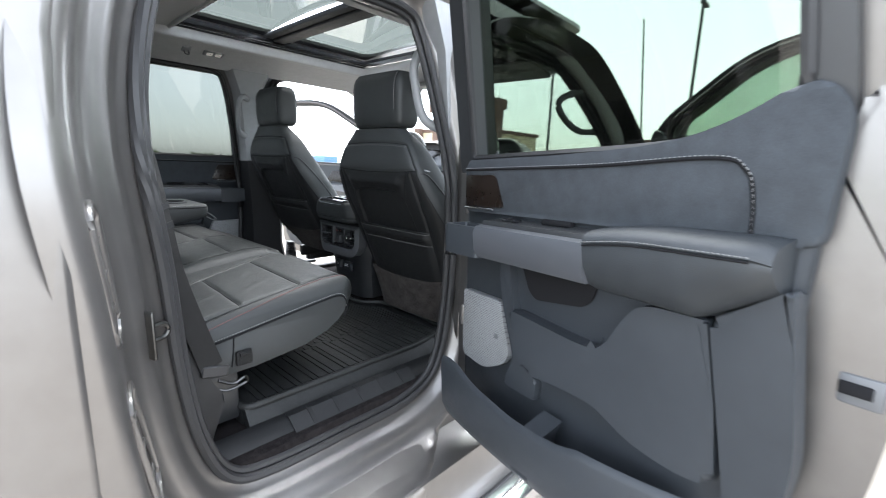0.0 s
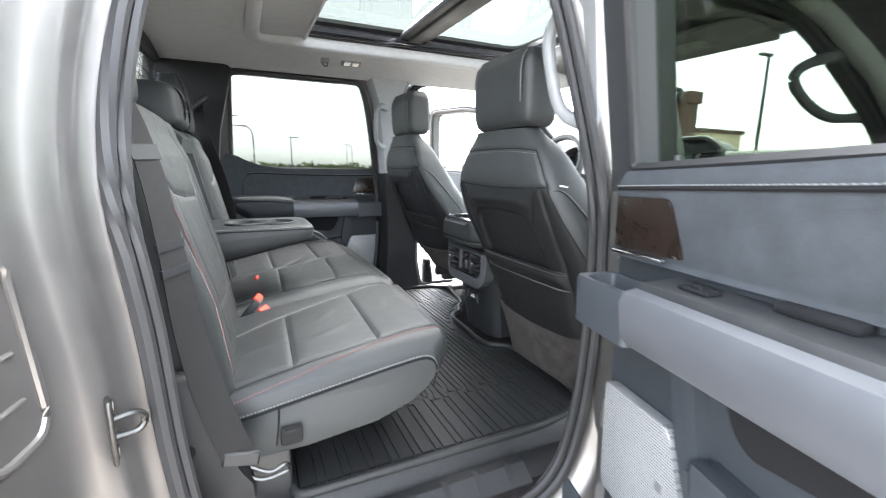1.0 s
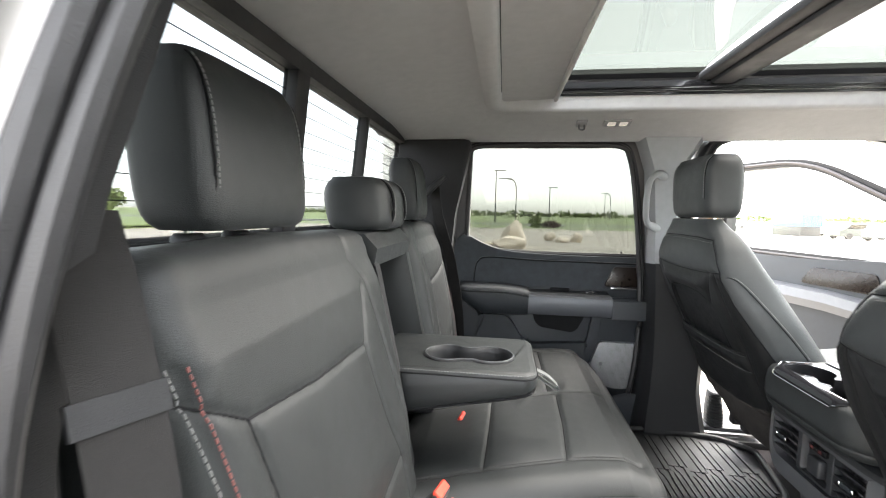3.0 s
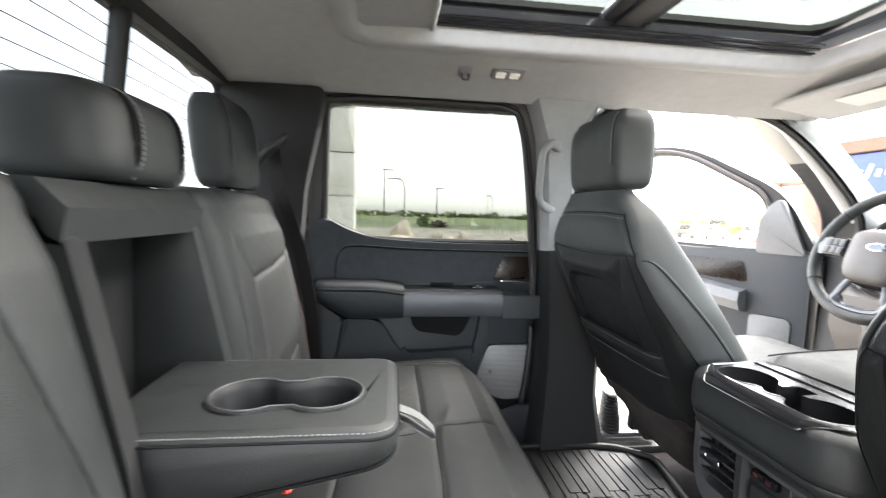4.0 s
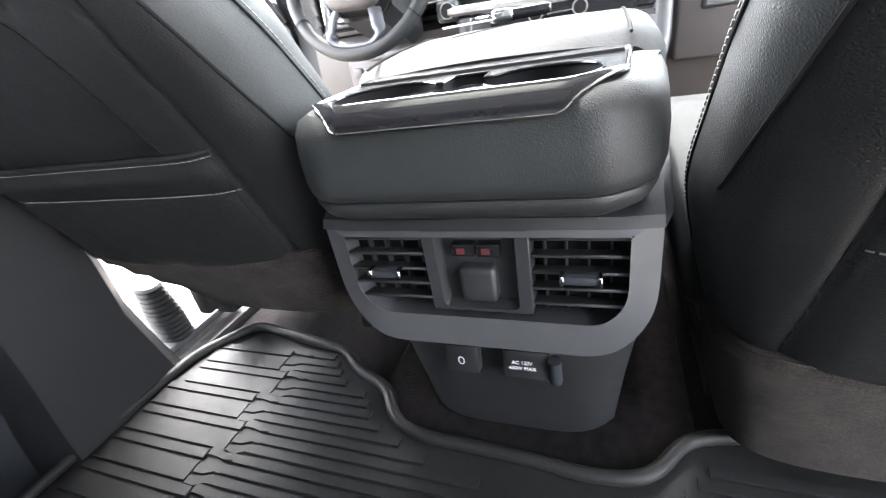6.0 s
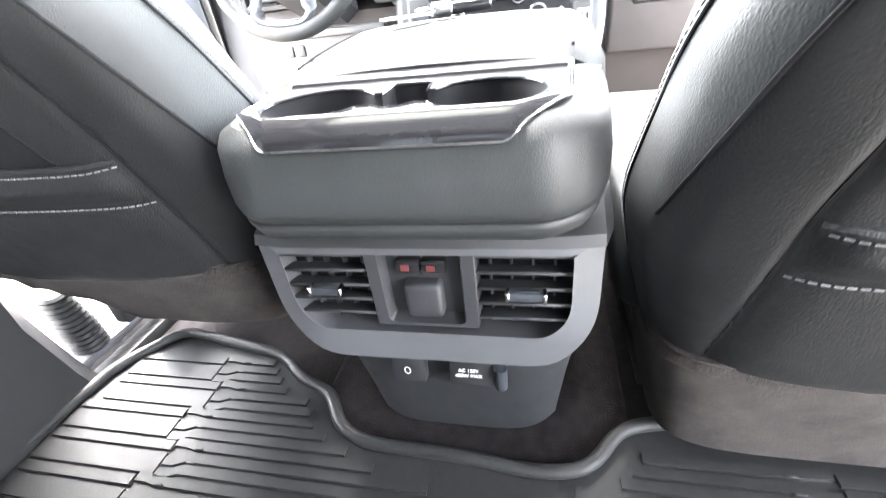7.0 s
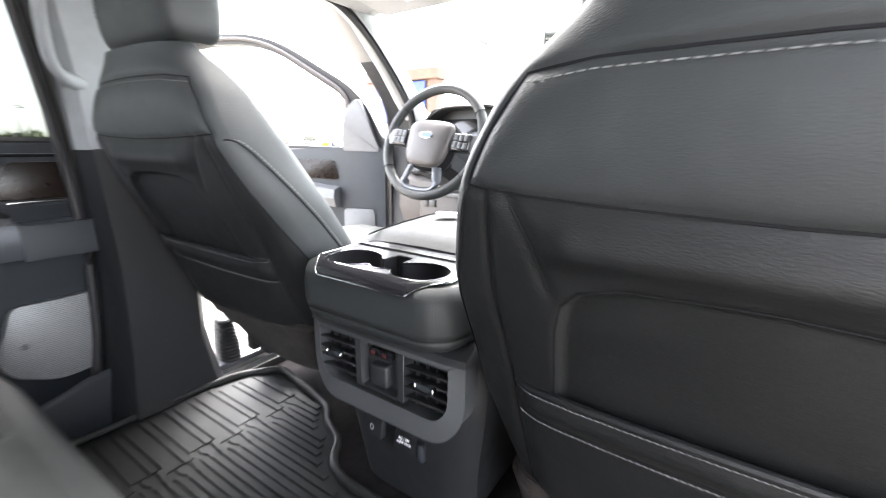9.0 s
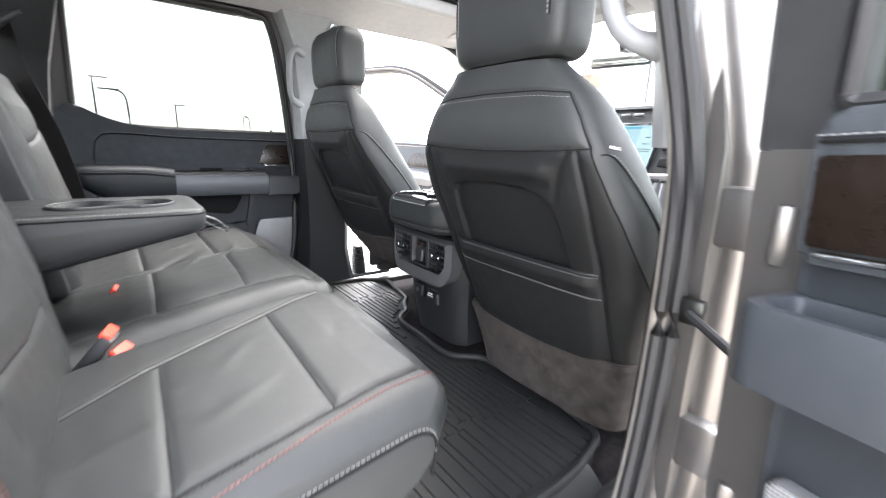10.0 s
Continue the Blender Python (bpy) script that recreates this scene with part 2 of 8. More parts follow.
def glow(name, colour, strength):
    m = bpy.data.materials.new(name)
    m.use_nodes = True
    b = m.node_tree.nodes["Principled BSDF"]
    b.inputs["Base Color"].default_value = (*[0.02 * c for c in colour], 1)
    b.inputs["Emission Color"].default_value, b.inputs["Emission Strength"].default_value = (*colour, 1), strength * 0.035
    b.inputs["Roughness"].default_value = 0.15
    return m


LEATHER = paint("black_leather", (0.0165, 0.0184, 0.0186), 0.52, grain=(260, 0.08), cells=(520, 0.22), vary=(3, 0.12), spec=0.38, folds=(11, 0.4))
# Paler leather of the flanks; on the upper back it paints brighter light.
LEATHER_FLANK = paint("flank_and_lit_top_leather", (0.024, 0.0265, 0.027), 0.54, grain=(300, 0.05), cells=(480, 0.26), vary=(3, 0.10), spec=0.38, folds=(10, 0.08))
VINYL_BACK = paint("black_vinyl", (0.0080, 0.0085, 0.0088), 0.50, grain=(260, 0.10), cells=(430, 0.34), vary=(3, 0.10), spec=0.36, folds=(10, 0.08))
# Near black: shade of seams and hollows put into colour, also wires and plugs.
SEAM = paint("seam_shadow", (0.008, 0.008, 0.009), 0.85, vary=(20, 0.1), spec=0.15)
THREAD = paint("pale_thread", (0.15, 0.15, 0.15), 0.8, vary=(60, 0.15))
THREAD_DIM = paint("dark_grey_thread", (0.022, 0.022, 0.022), 0.8, vary=(60, 0.15))
THREAD_RED = paint("rust_thread", (0.15, 0.05, 0.045), 0.8, vary=(60, 0.15))
PLASTIC = paint("charcoal_plastic", (0.0115, 0.0125, 0.014), 0.5, grain=(900, 0.18), vary=(3, 0.08), spec=0.7)
PLASTIC_SLATE = paint("slate_plastic", (0.025, 0.0285, 0.033), 0.5, grain=(800, 0.15), vary=(3, 0.07), spec=0.33)
PLASTIC_GREY = paint("grey_plastic", (0.085, 0.087, 0.092), 0.5, grain=(700, 0.12), vary=(3, 0.07))
PLASTIC_PALE = paint("pale_grey_plastic", (0.20, 0.207, 0.214), 0.5, grain=(700, 0.10), vary=(3, 0.05))
PLASTIC_TAUPE = paint("taupe_plastic", (0.052, 0.046, 0.044), 0.55, grain=(700, 0.15), vary=(3, 0.08))
FABRIC = paint("slate_door_cloth", (0.037, 0.042, 0.048), 0.85, grain=(1100, 0.6), vary=(40, 0.14), sheen=0.0, spec=0.3)
HEADLINER = paint("grey_headliner_cloth", (0.355, 0.36, 0.36), 0.95, grain=(1600, 0.3), vary=(3, 0.05), sheen=0.2)
CARPET = paint("black_carpet", (0.013, 0.0112, 0.0115), 0.98, grain=(420, 1.0), cells=(500, 1.0), vary=(70, 0.42), spec=0.1)
SKIRT = paint("brown_grey_carpet", (0.030, 0.0255, 0.023), 0.98, grain=(420, 1.0), cells=(600, 0.8), vary=(30, 0.38), sheen=0.05, spec=0.1)
RUBBER = paint("black_rubber", (0.012, 0.012, 0.013), 0.55, grain=(500, 0.2), vary=(6, 0.15))
MAT = paint("rubber_mat", (0.019, 0.0196, 0.0196), 0.50, grain=(900, 0.25), vary=(7, 0.16), rvary=0.15, spec=0.25)
GLOSS = paint("gloss_black", (0.010, 0.010, 0.011), 0.12, vary=(5, 0.05), rvary=0.04)
CHROME = paint("chrome", (0.75, 0.75, 0.76), 0.10, 1.0, vary=(5, 0.02), rvary=0.04)
STEEL = paint("zinc_steel", (0.075, 0.075, 0.073), 0.38, 1.0, vary=(20, 0.12))
ALU = paint("satin_aluminium", (0.092, 0.097, 0.108), 0.46, 0.5, grain=(1500, 0.1), vary=(2, 0.04))
SATIN = paint("satin_grey_trim", (0.088, 0.091, 0.095), 0.40, 0.4, grain=(900, 0.06), vary=(3, 0.05))
TRAY = paint("dark_gloss_tray", (0.013, 0.013, 0.014), 0.20, vary=(4, 0.06), rvary=0.05, spec=0.05)
BAND = paint("bright_satin_metal", (0.40, 0.39, 0.38), 0.34, 0.9, vary=(2, 0.04), rvary=0.05)
BODY = paint("grey_metallic_paint", (0.165, 0.158, 0.152), 0.36, 0.8, grain=(2500, 0.05), vary=(2, 0.04), coat=0.25, rvary=0.05)
WALNUT = paint("dark_wood_veneer", (0.0085, 0.0056, 0.0042), 0.28, grain=(200, 0.1), vary=(4, 0.16), spec=0.22)
WEBBING = paint("belt_webbing", (0.0095, 0.0092, 0.0090), 0.8, grain=(1400, 0.4), cells=(900, 0.35), vary=(90, 0.10), spec=0.3)
BUCKLE_RED = paint("red_button", (0.75, 0.06, 0.035), 0.35, vary=(20, 0.05))
WHITE_MARK = paint("white_print", (0.75, 0.75, 0.75), 0.6, vary=(20, 0.03))
VINYL_WHITE = paint("white_tag", (0.70, 0.70, 0.68), 0.5, vary=(20, 0.05))
SPEAKER = paint("speaker_metal", (0.23, 0.235, 0.24), 0.45, 0.3, vary=(3, 0.04))
pierce(SPEAKER, 0.0042, 0.22)
MIRROR = paint("mirror_silver", (0.9, 0.9, 0.9), 0.03, 1.0, vary=(3, 0.01), rvary=0.01)
PRIVACY = glass("privacy_glass", (0.25, 0.262, 0.252))
REAR_GLASS = glass("rear_window_glass", (0.36, 0.375, 0.375))
SLATE_LEATHER = paint("slate_leather", (0.019, 0.022, 0.025), 0.52, grain=(140, 0.05), cells=(430, 0.22), vary=(3, 0.1), spec=0.4)
LIP = paint("piano_black", (0.008, 0.008, 0.009), 0.09, vary=(5, 0.05), rvary=0.03, spec=0.3)
LID = paint("lid_leather", (0.022, 0.0235, 0.0235), 0.6, grain=(140, 0.05), cells=(430, 0.25), vary=(3, 0.1), spec=0.12)
TRIM_DARK = paint("dull_black_plastic", (0.0095, 0.010, 0.011), 0.55, grain=(900, 0.2), vary=(3, 0.1), spec=0.35)
WEB_GREY = paint("grey_webbing", (0.15, 0.155, 0.155), 0.8, grain=(900, 0.8), vary=(30, 0.15), spec=0.2)
WINDSCREEN = glass("windscreen_glass", (0.70, 0.735, 0.71))
CLEAR = glass("clear_glass", (0.92, 0.94, 0.92))
ROOFGLASS = glass("roof_glass", (0.044, 0.048, 0.042))
GREENGLASS = glass("green_tint_glass", (0.285, 0.315, 0.28))
GREENGLASS_DEEP = glass("deep_green_tint_glass", (0.54, 0.62, 0.54))

# ---- ground ----
GROUND = paint("gravel_lot", (0.255, 0.226, 0.190), 0.95, grain=(60, 0.6), cells=(45, 0.5), vary=(0.35, 0.12))
GRASS = paint("grass", (0.12, 0.15, 0.05), 0.95, grain=(30, 0.6), vary=(0.2, 0.25))
ROADWAY = paint("asphalt", (0.09, 0.09, 0.092), 0.9, grain=(80, 0.4), vary=(0.5, 0.12))
bm = bmesh.new()
# the lot falls away gently to the driver's side
FALL = math.tan(radians(-0.6))


def ground_z(x, y):
    return FALL * max(0.0, y - 2) * (1 if y < 60 else 60 / y)


xs = [-900, -300, -120, -60, -30, -12, -5, 0, 5, 12, 30, 60, 120, 300, 900]
rows = [[bm.verts.new((x, y, ground_z(x, y))) for y in xs] for x in xs]
for i in range(len(xs) - 1):
    for j in range(len(xs) - 1):
        bm.faces.new((rows[i][j], rows[i + 1][j], rows[i + 1][j + 1], rows[i][j + 1]))
setting("ground", bm, GROUND, "pale tan gravel lot under the truck", "ground")

# ---- cab shell ----


def tumble(z):
    """How far the sides lean inward above the belt."""
    t = z - 1.45
    return (t if t > 0.06 else max(0.0, t + 0.06) ** 2 / 0.24) / 0.42 * 0.085


def roof_z(x, y):
    a = max(0.0, 1 - (abs(y) / 0.66) ** 3.5)
    b = max(0.0, 1 - (abs((x + 0.1) / 0.98)) ** 4) if x < -0.1 else max(0.0, 1 - ((x + 0.1) / 0.95) ** 4)
    return 1.875 + 0.09 * a * b


def offset(poly, d):
    """The outline moved outward by d, by its point normals."""
    out = []
    for i, p in enumerate(poly):
        a, b = Vector(poly[i - 1]), Vector(poly[(i + 1) % len(poly)])
        t = (b - a).normalized()
        out.append((p[0] + t.y * d, p[1] - t.x * d))
    return out


REAR_OPENING = loop([(-0.70, 0.785), (-0.50, 0.782), (-0.30, 0.787), (-0.185, 0.84), (-0.135, 0.98), (-0.118, 1.2), (-0.128, 1.42), (-0.165, 1.66), (-0.20, 1.815), (-0.245, 1.866), (-0.40, 1.873), (-0.62, 1.873), (-0.765, 1.858), (-0.822, 1.785), (-0.868, 1.63), (-0.885, 1.47), (-0.868, 1.27), (-0.856, 1.08), (-0.832, 0.92), (-0.785, 0.815)], 6)
FRONT_OPENING = loop([(0.16, 0.785), (0.50, 0.782), (0.84, 0.787), (0.955, 0.84), (1.01, 1.0), (1.035, 1.25), (1.05, 1.45), (1.0, 1.60), (0.80, 1.765), (0.62, 1.868), (0.48, 1.895), (0.26, 1.895), (0.10, 1.885), (0.048, 1.82), (0.015, 1.6), (0.008, 1.35), (0.02, 1.1), (0.05, 0.88)], 6)


def side(sgn, poly, depth):
    """The outline at a depth; the body is recessed at the centre pillar, where both doors lap over it."""
    return [(x, sgn * (min(depth, lin([(-0.42, 1.0), (-0.22, 0.846), (0.05, 0.842), (0.3, 1.0)], x)) - tumble(z)), z) for x, z in poly]


JAMB = [(0.0, 0.745), (0.004, 0.765), (0.02, 0.771), (0.032, 0.776), (0.04, 0.785), (0.046, 0.80), (0.054, 0.812), (0.07, 0.82), (0.085, 0.83), (0.095, 0.85), (0.102, 0.88), (0.108, 0.915), (0.114, 0.94), (0.124, 0.955), (0.14, 0.961), (0.165, 0.96)]

for sgn, where in ((-1, "right"), (1, "left")):
    for poly, which in ((REAR_OPENING, "rear"), (FRONT_OPENING, "front")):
        bm = bmesh.new()
        steps = JAMB
        if which == "front":
            steps = ((0.0, 0.745), (0.004, 0.765), (0.022, 0.772), (0.026, 0.79), (0.03, 0.80), (0.034, 0.84), (0.036, 0.93), (0.04, 0.94))
        loft(bm, [side(sgn, offset(poly, d), y) for d, y in steps], caps=False)
        jamb = setting("door_jamb_%s_%s" % (which, where), bm, BODY, "grey metallic painted door jamb", "door jamb", 60)
        if which == "front":
            jamb.data.materials.append(TRIM_DARK)
            for poly_face in jamb.data.polygons:
                if abs(poly_face.center.y) + tumble(poly_face.center.z) < (0.925 if poly_face.center.x > 0.85 else 0.80):
                    poly_face.material_index = 1
        bm = bmesh.new()
        tube(bm, side(sgn, offset(poly, 0.008), 0.776), 0.0105, 8, closed=True)
        tube(bm, side(sgn, offset(poly, -0.004), 0.762), 0.0095, 8, closed=True)
        setting("weatherstrip_%s_%s" % (which, where), bm, RUBBER, "black rubber weatherstrip round the door opening", "weatherstrip")

# outer body panels round the openings
for sgn, where in ((-1, "right"), (1, "left")):
    bm = bmesh.new()
    back = [(-0.955, 0.45), (-1.16, 0.45), (-1.17, 1.5), (-1.09, 1.93), (-0.885, 1.93), (-0.945, 1.6), (-0.955, 1.3)]

    def skin(pts, d):
        return [(x, sgn * (d - 0.9 * tumble(z)), z) for x, z in pts]
    fore = lambda d: [(x - (d if i in (0, 4, 5, 6) else 0.0), z) for i, (x, z) in enumerate(back)]
    loft(bm, [skin(fore(0.058), 0.955), skin(fore(0.062), 0.963), skin(fore(0.07), 0.967)])
    qp = setting("quarter_panel_" + where, bm, BODY, "grey metallic cab corner panel", "body panel")
    # pressed beads in the jamb face
    for zc in (1.30, 1.02):
        bm = bmesh.new()
        ringline = rounded([(0.845, zc - 0.10), (0.93, zc - 0.10), (0.93, zc + 0.10), (0.845, zc + 0.10)], 0.03, 5)
        jx = lambda d, z: lin([(0.92, -0.832), (1.08, -0.856), (1.27, -0.868), (1.47, -0.885)], z) - lin([(y, k) for k, y in JAMB[:-1]], d)
        tube(bm, [(jx(d, z), sgn * d, z) for d, z in ringline], 0.005, 8, closed=True)
        part("pressed_bead", bm, BODY, qp)
        for k in (-1, 0, 1):
            bm = bmesh.new()
            tube(bm, [(jx(d, zc + 0.05 * k), sgn * d, zc + 0.05 * k) for d in (0.865, 0.885, 0.91)], 0.003, 8)
            part("pressed_rib", bm, BODY, qp)
    bm = bmesh.new()
    prism(bm, [(0.70, 0.44), (0.95, 0.44), (0.965, 0.52), (0.955, 0.66), (0.86, 0.688), (0.74, 0.70), (0.70, 0.66)] if sgn > 0 else
          [(-0.70, 0.44), (-0.95, 0.44), (-0.965, 0.52), (-0.955, 0.66), (-0.86, 0.688), (-0.74, 0.70), (-0.70, 0.66)], -1.15, 1.2, "yz", 0.004)
    setting("rocker_" + where, bm, BODY, "grey metallic rocker panel", "body panel")
    bm = bmesh.new()
    fend = rounded([(1.10, 0.55), (1.45, 0.62), (1.55, 0.95), (1.95, 1.0), (2.25, 0.9), (2.4, 0.6), (2.62, 0.6), (2.64, 1.15), (2.5, 1.28), (1.6, 1.36), (1.10, 1.40)], 0.06, 3)
    prism(bm, fend, sgn * 0.86, sgn * 0.985, "xz", 0.01)
    setting("fender_" + where, bm, BODY, "grey metallic front fender", "body panel")
    # roof rail above the doors
    bm = bmesh.new()
    rail = [(-1.12, 0.0), (-0.6, 0.012), (0.0, 0.014), (0.5, 0.0), (0.72, -0.012)]
    loft(bm, [[(x, sgn * 0.60, 1.925 + k), (x, sgn * 0.70, 1.905 + k), (x, sgn * 0.745, 1.915 + k), (x, sgn * 0.735, 1.965 + k), (x, sgn * 0.60, 2.035 + k)] for x, k in rail])
    setting("roof_rail_" + where, bm, BODY, "grey metallic roof rail", "body panel")
    # windscreen pillar
    bm = bmesh.new()
    pil = [((1.30, 0.80, 1.42), 0.055), ((1.12, 0.795, 1.585), 0.05), ((0.92, 0.765, 1.755), 0.045), ((0.74, 0.725, 1.875), 0.045), ((0.58, 0.70, 1.935), 0.045)]
    loft(bm, [[(x + w * 1.1 * math.cos(a), sgn * (y + 0.9 * w * math.sin(a)), z + 0.55 * w * math.cos(a)) for a in [k * math.pi / 6 for k in range(12)]] for (x, y, z), w in pil])
    setting("windscreen_pillar_" + where, bm, HEADLINER, "grey trimmed windscreen pillar", "pillar")
    bm = bmesh.new()
    loft(bm, [[(x + 0.035 + w * 1.1 * math.cos(a), sgn * (y + 0.035 + 0.6 * w * math.sin(a)), z + 0.03 + 0.55 * w * math.cos(a)) for a in [k * math.pi / 6 for k in range(12)]] for (x, y, z), w in pil])
    setting("windscreen_pillar_skin_" + where, bm, BODY, "grey metallic windscreen pillar skin", "pillar")

bm = bmesh.new()
loft(bm, [[(x, y, z) for y in (-0.86, -0.5, 0, 0.5, 0.86)] + [(x, y, z - 0.05) for y in (0.86, 0.5, 0, -0.5, -0.86)] for x, z in ((1.36, 1.40), (1.6, 1.395), (2.1, 1.36), (2.5, 1.29), (2.66, 1.2))])
setting("bonnet", bm, BODY, "grey metallic bonnet ahead of the windscreen", "body panel")

# floor, carpet and rear wall
bm = bmesh.new()
box(bm, (0.05, 0, 0.765), (2.2, 1.52, 0.10), 0.004)
box(bm, (0.535, 0, 0.824), (1.03, 0.44, 0.06), 0.012, 3)
box(bm, (1.16, 0, 0.98), (0.06, 1.5, 0.5), 0.01)
setting("floor", bm, CARPET, "black loop carpet on the cab floor", "floor")
bm = bmesh.new()
box(bm, (-1.09, 0, 1.18), (0.10, 1.62, 0.80), 0.01)
setting("rear_wall", bm, CARPET, "black carpeted panel behind the rear bench", "wall")
FELT = paint("dark_felt_and_shade", (0.009, 0.0094, 0.0102), 0.95, grain=(900, 0.5), vary=(5, 0.15))
for sgn in (-1, 1):
    bm = bmesh.new()
    front = [(-0.80, 0.80), (-0.825, 1.15), (-0.838, 1.45), (-0.818, 1.62), (-0.755, 1.88)] if sgn > 0 else [(-0.87, 0.80), (-0.885, 1.15), (-0.915, 1.45), (-0.90, 1.62), (-0.83, 1.88)]
    prism(bm, rounded([(-1.05, 0.80)] + front + [(-1.02, 1.88), (-1.06, 1.55)], 0.03, 3), sgn * 0.70, sgn * 0.765, "xz", 0.006)
    for v in bm.verts:
        v.co.y -= math.copysign(tumble(v.co.z) * 0.9, v.co.y)
    setting("rear_pillar_trim_" + ("left" if sgn > 0 else "right"), bm, FELT, "black felt trim on the rear cab corner", "trim")

# sill plates
for sgn, where in ((-1, "right"), (1, "left")):
    bm = bmesh.new()
    for x0, x1 in ((-0.83, 0.98),):
        loft(bm, [[(x, sgn * y, z) for y, z in ((0.655, 0.81), (0.668, 0.832), (0.70, 0.834), (0.752, 0.80), (0.765, 0.785), (0.765, 0.76), (0.655, 0.76))] for x in (x0, -0.1, x1)])
    sp = setting("sill_plate_" + where, bm, TRIM_DARK, "dark slate plastic sill plate in the doorway", "sill plate")
    bm = bmesh.new()
    loft(bm, [[(x, sgn * y, z) for y, z in ((0.675, 0.838), (0.702, 0.8405), (0.745, 0.812), (0.745, 0.80), (0.675, 0.82))] for x in (-0.62, -0.22)])
    part("scuff_panel", bm, TRIM_DARK, sp, "dark ribbed scuff panel")
    for k in range(5):
        bm = bmesh.new()
        x = -0.57 + 0.075 * k
        loft(bm, [[(x + a, sgn * y, z + 0.0015) for y, z in ((0.684, 0.839), (0.703, 0.8395), (0.738, 0.8165))] + [(x + a, sgn * y, z - 0.003) for y, z in ((0.738, 0.8165), (0.703, 0.8395), (0.684, 0.839))] for a in (0.0, 0.012)])
        part("scuff_rib", bm, TRIM_DARK, sp)

# headliner with the roof opening
SUNX0, SUNX1, SUNY = -0.66, 0.46, 0.425
gx = sorted({round(v, 4) for v in [-1.03 + 0.07 * k for k in range(26)] + [SUNX0, SUNX1] if v <= 0.76})
gy = sorted({round(v, 4) for v in [-0.66 + 0.055 * k for k in range(25)] + [-SUNY, SUNY]})
bm = bmesh.new()
for lift in (0.0, 0.018):
    rows = [[bm.verts.new((x, y, roof_z(x, y) + lift)) for y in gy] for x in gx]
    for i in range(len(gx) - 1):
        for j in range(len(gy) - 1):
            cx, cy = (gx[i] + gx[i + 1]) / 2, (gy[j] + gy[j + 1]) / 2
            if not (SUNX0 < cx < SUNX1 and abs(cy) < SUNY):
                bm.faces.new((rows[i][j], rows[i + 1][j], rows[i + 1][j + 1], rows[i][j + 1]))
setting("ceiling", bm, HEADLINER, "light grey cloth headliner", "ceiling", 60)
bm = bmesh.new()
lip = rounded([(SUNX0, -SUNY), (SUNX1, -SUNY), (SUNX1, SUNY), (SUNX0, SUNY)], 0.05, 4)
loft(bm, [[(x, y, roof_z(x, y) + h) for x, y in offset(lip, d)] for d, h in ((0.045, -0.001), (0.03, -0.007), (0.01, -0.008), (0.0, -0.002), (-0.002, 0.03))], caps=False)
setting("headliner_bead", bm, HEADLINER, "grey cloth bead round the roof opening", "trim", 60)

# roof: frame, bar, shade and panes
roof = empty("panoramic_roof", (0, 0, 1.98), "panoramic glass roof with a black frame, shade partly drawn", "sunroof")
bm = bmesh.new()
holed(bm, offset(lip, 0.02), offset(lip, -0.035), 1.985, 2.0, "xy")
for sgn in (-1, 1):
    for k, (w, h) in enumerate(((0.0, 1.972), (0.012, 1.979), (0.024, 1.986))):
        box(bm, (-0.1, sgn * (SUNY - 0.008 - w), h), (1.1, 0.006, 0.008), 0.002, 1)
part("frame", bm, GLOSS, roof, "black track frame")
bm = bmesh.new()
box(bm, (-0.055, 0, 2.012), (0.125, 0.80, 0.022), 0.008)
box(bm, (-0.055, 0, 1.998), (0.06, 0.80, 0.018), 0.008)
part("crossbar", bm, TRIM_DARK, roof, "black bar across the roof glass")
for x0, x1 in ((-0.66, -0.12), (0.01, 0.45)):
    bm = bmesh.new()
    sheet(bm, lambda u, v: (x0 + (x1 - x0) * u, -0.41 + 0.82 * v, 2.032 - 0.02 * (2 * v - 1) ** 2), 4, 8)
    pane = part("pane", bm, ROOFGLASS, roof, "tinted roof pane")
    pane.visible_shadow = False
bm = bmesh.new()
sheet(bm, lambda u, v: (-0.655 + 0.16 * u, -0.415 + 0.83 * v, roof_z(-0.65 + 0.16 * u, 0.3 * (2 * v - 1)) + 0.004), 4, 10, 0.008)
box(bm, (-0.498, 0, 1.958), (0.012, 0.83, 0.014), 0.005)
part("sunshade", bm, HEADLINER, roof, "grey cloth sliding shade")

bm = bmesh.new()
out = rounded([(-1.14, -0.74), (0.74, -0.72), (0.74, 0.72), (-1.14, 0.74)], 0.08, 4)
inn = rounded([(-0.70, -0.44), (0.48, -0.44), (0.48, 0.44), (-0.70, 0.44)], 0.06, 4)
holed(bm, out, inn, 2.036, 2.05, "xy")
setting("roof_skin", bm, BODY, "grey metallic roof skin", "roof")

# rear window in three panes
for k, (y0, y1) in enumerate(((-0.685, -0.185), (-0.135, 0.205), (0.225, 0.685))):
    bm = bmesh.new()
    a, b = (y0, y1)
    box(bm, (-1.042, (a + b) / 2, 1.72), (0.004, b - a, 0.31), 0.0)
    for v in bm.verts:
        v.co.x += (v.co.z - 1.72) * 0.12
    w = setting("window_%d" % (k + 1), bm, REAR_GLASS, "privacy tinted rear window pane with defrost lines", "window")
    w.visible_shadow = False
    bm = bmesh.new()
    for j in range(9):
        z = 1.60 + 0.029 * j
        box(bm, (-1.0375 + (z - 1.72) * 0.12, (a + b) / 2, z), (0.0012, b - a - 0.01, 0.0012), 0)
    part("defrost_lines", bm, SEAM, w, "thin dark heating wires")
bm = bmesh.new()
outl = rounded([(-0.74, 1.545), (0.74, 1.545), (0.69, 1.895), (-0.69, 1.895)], 0.03, 4)
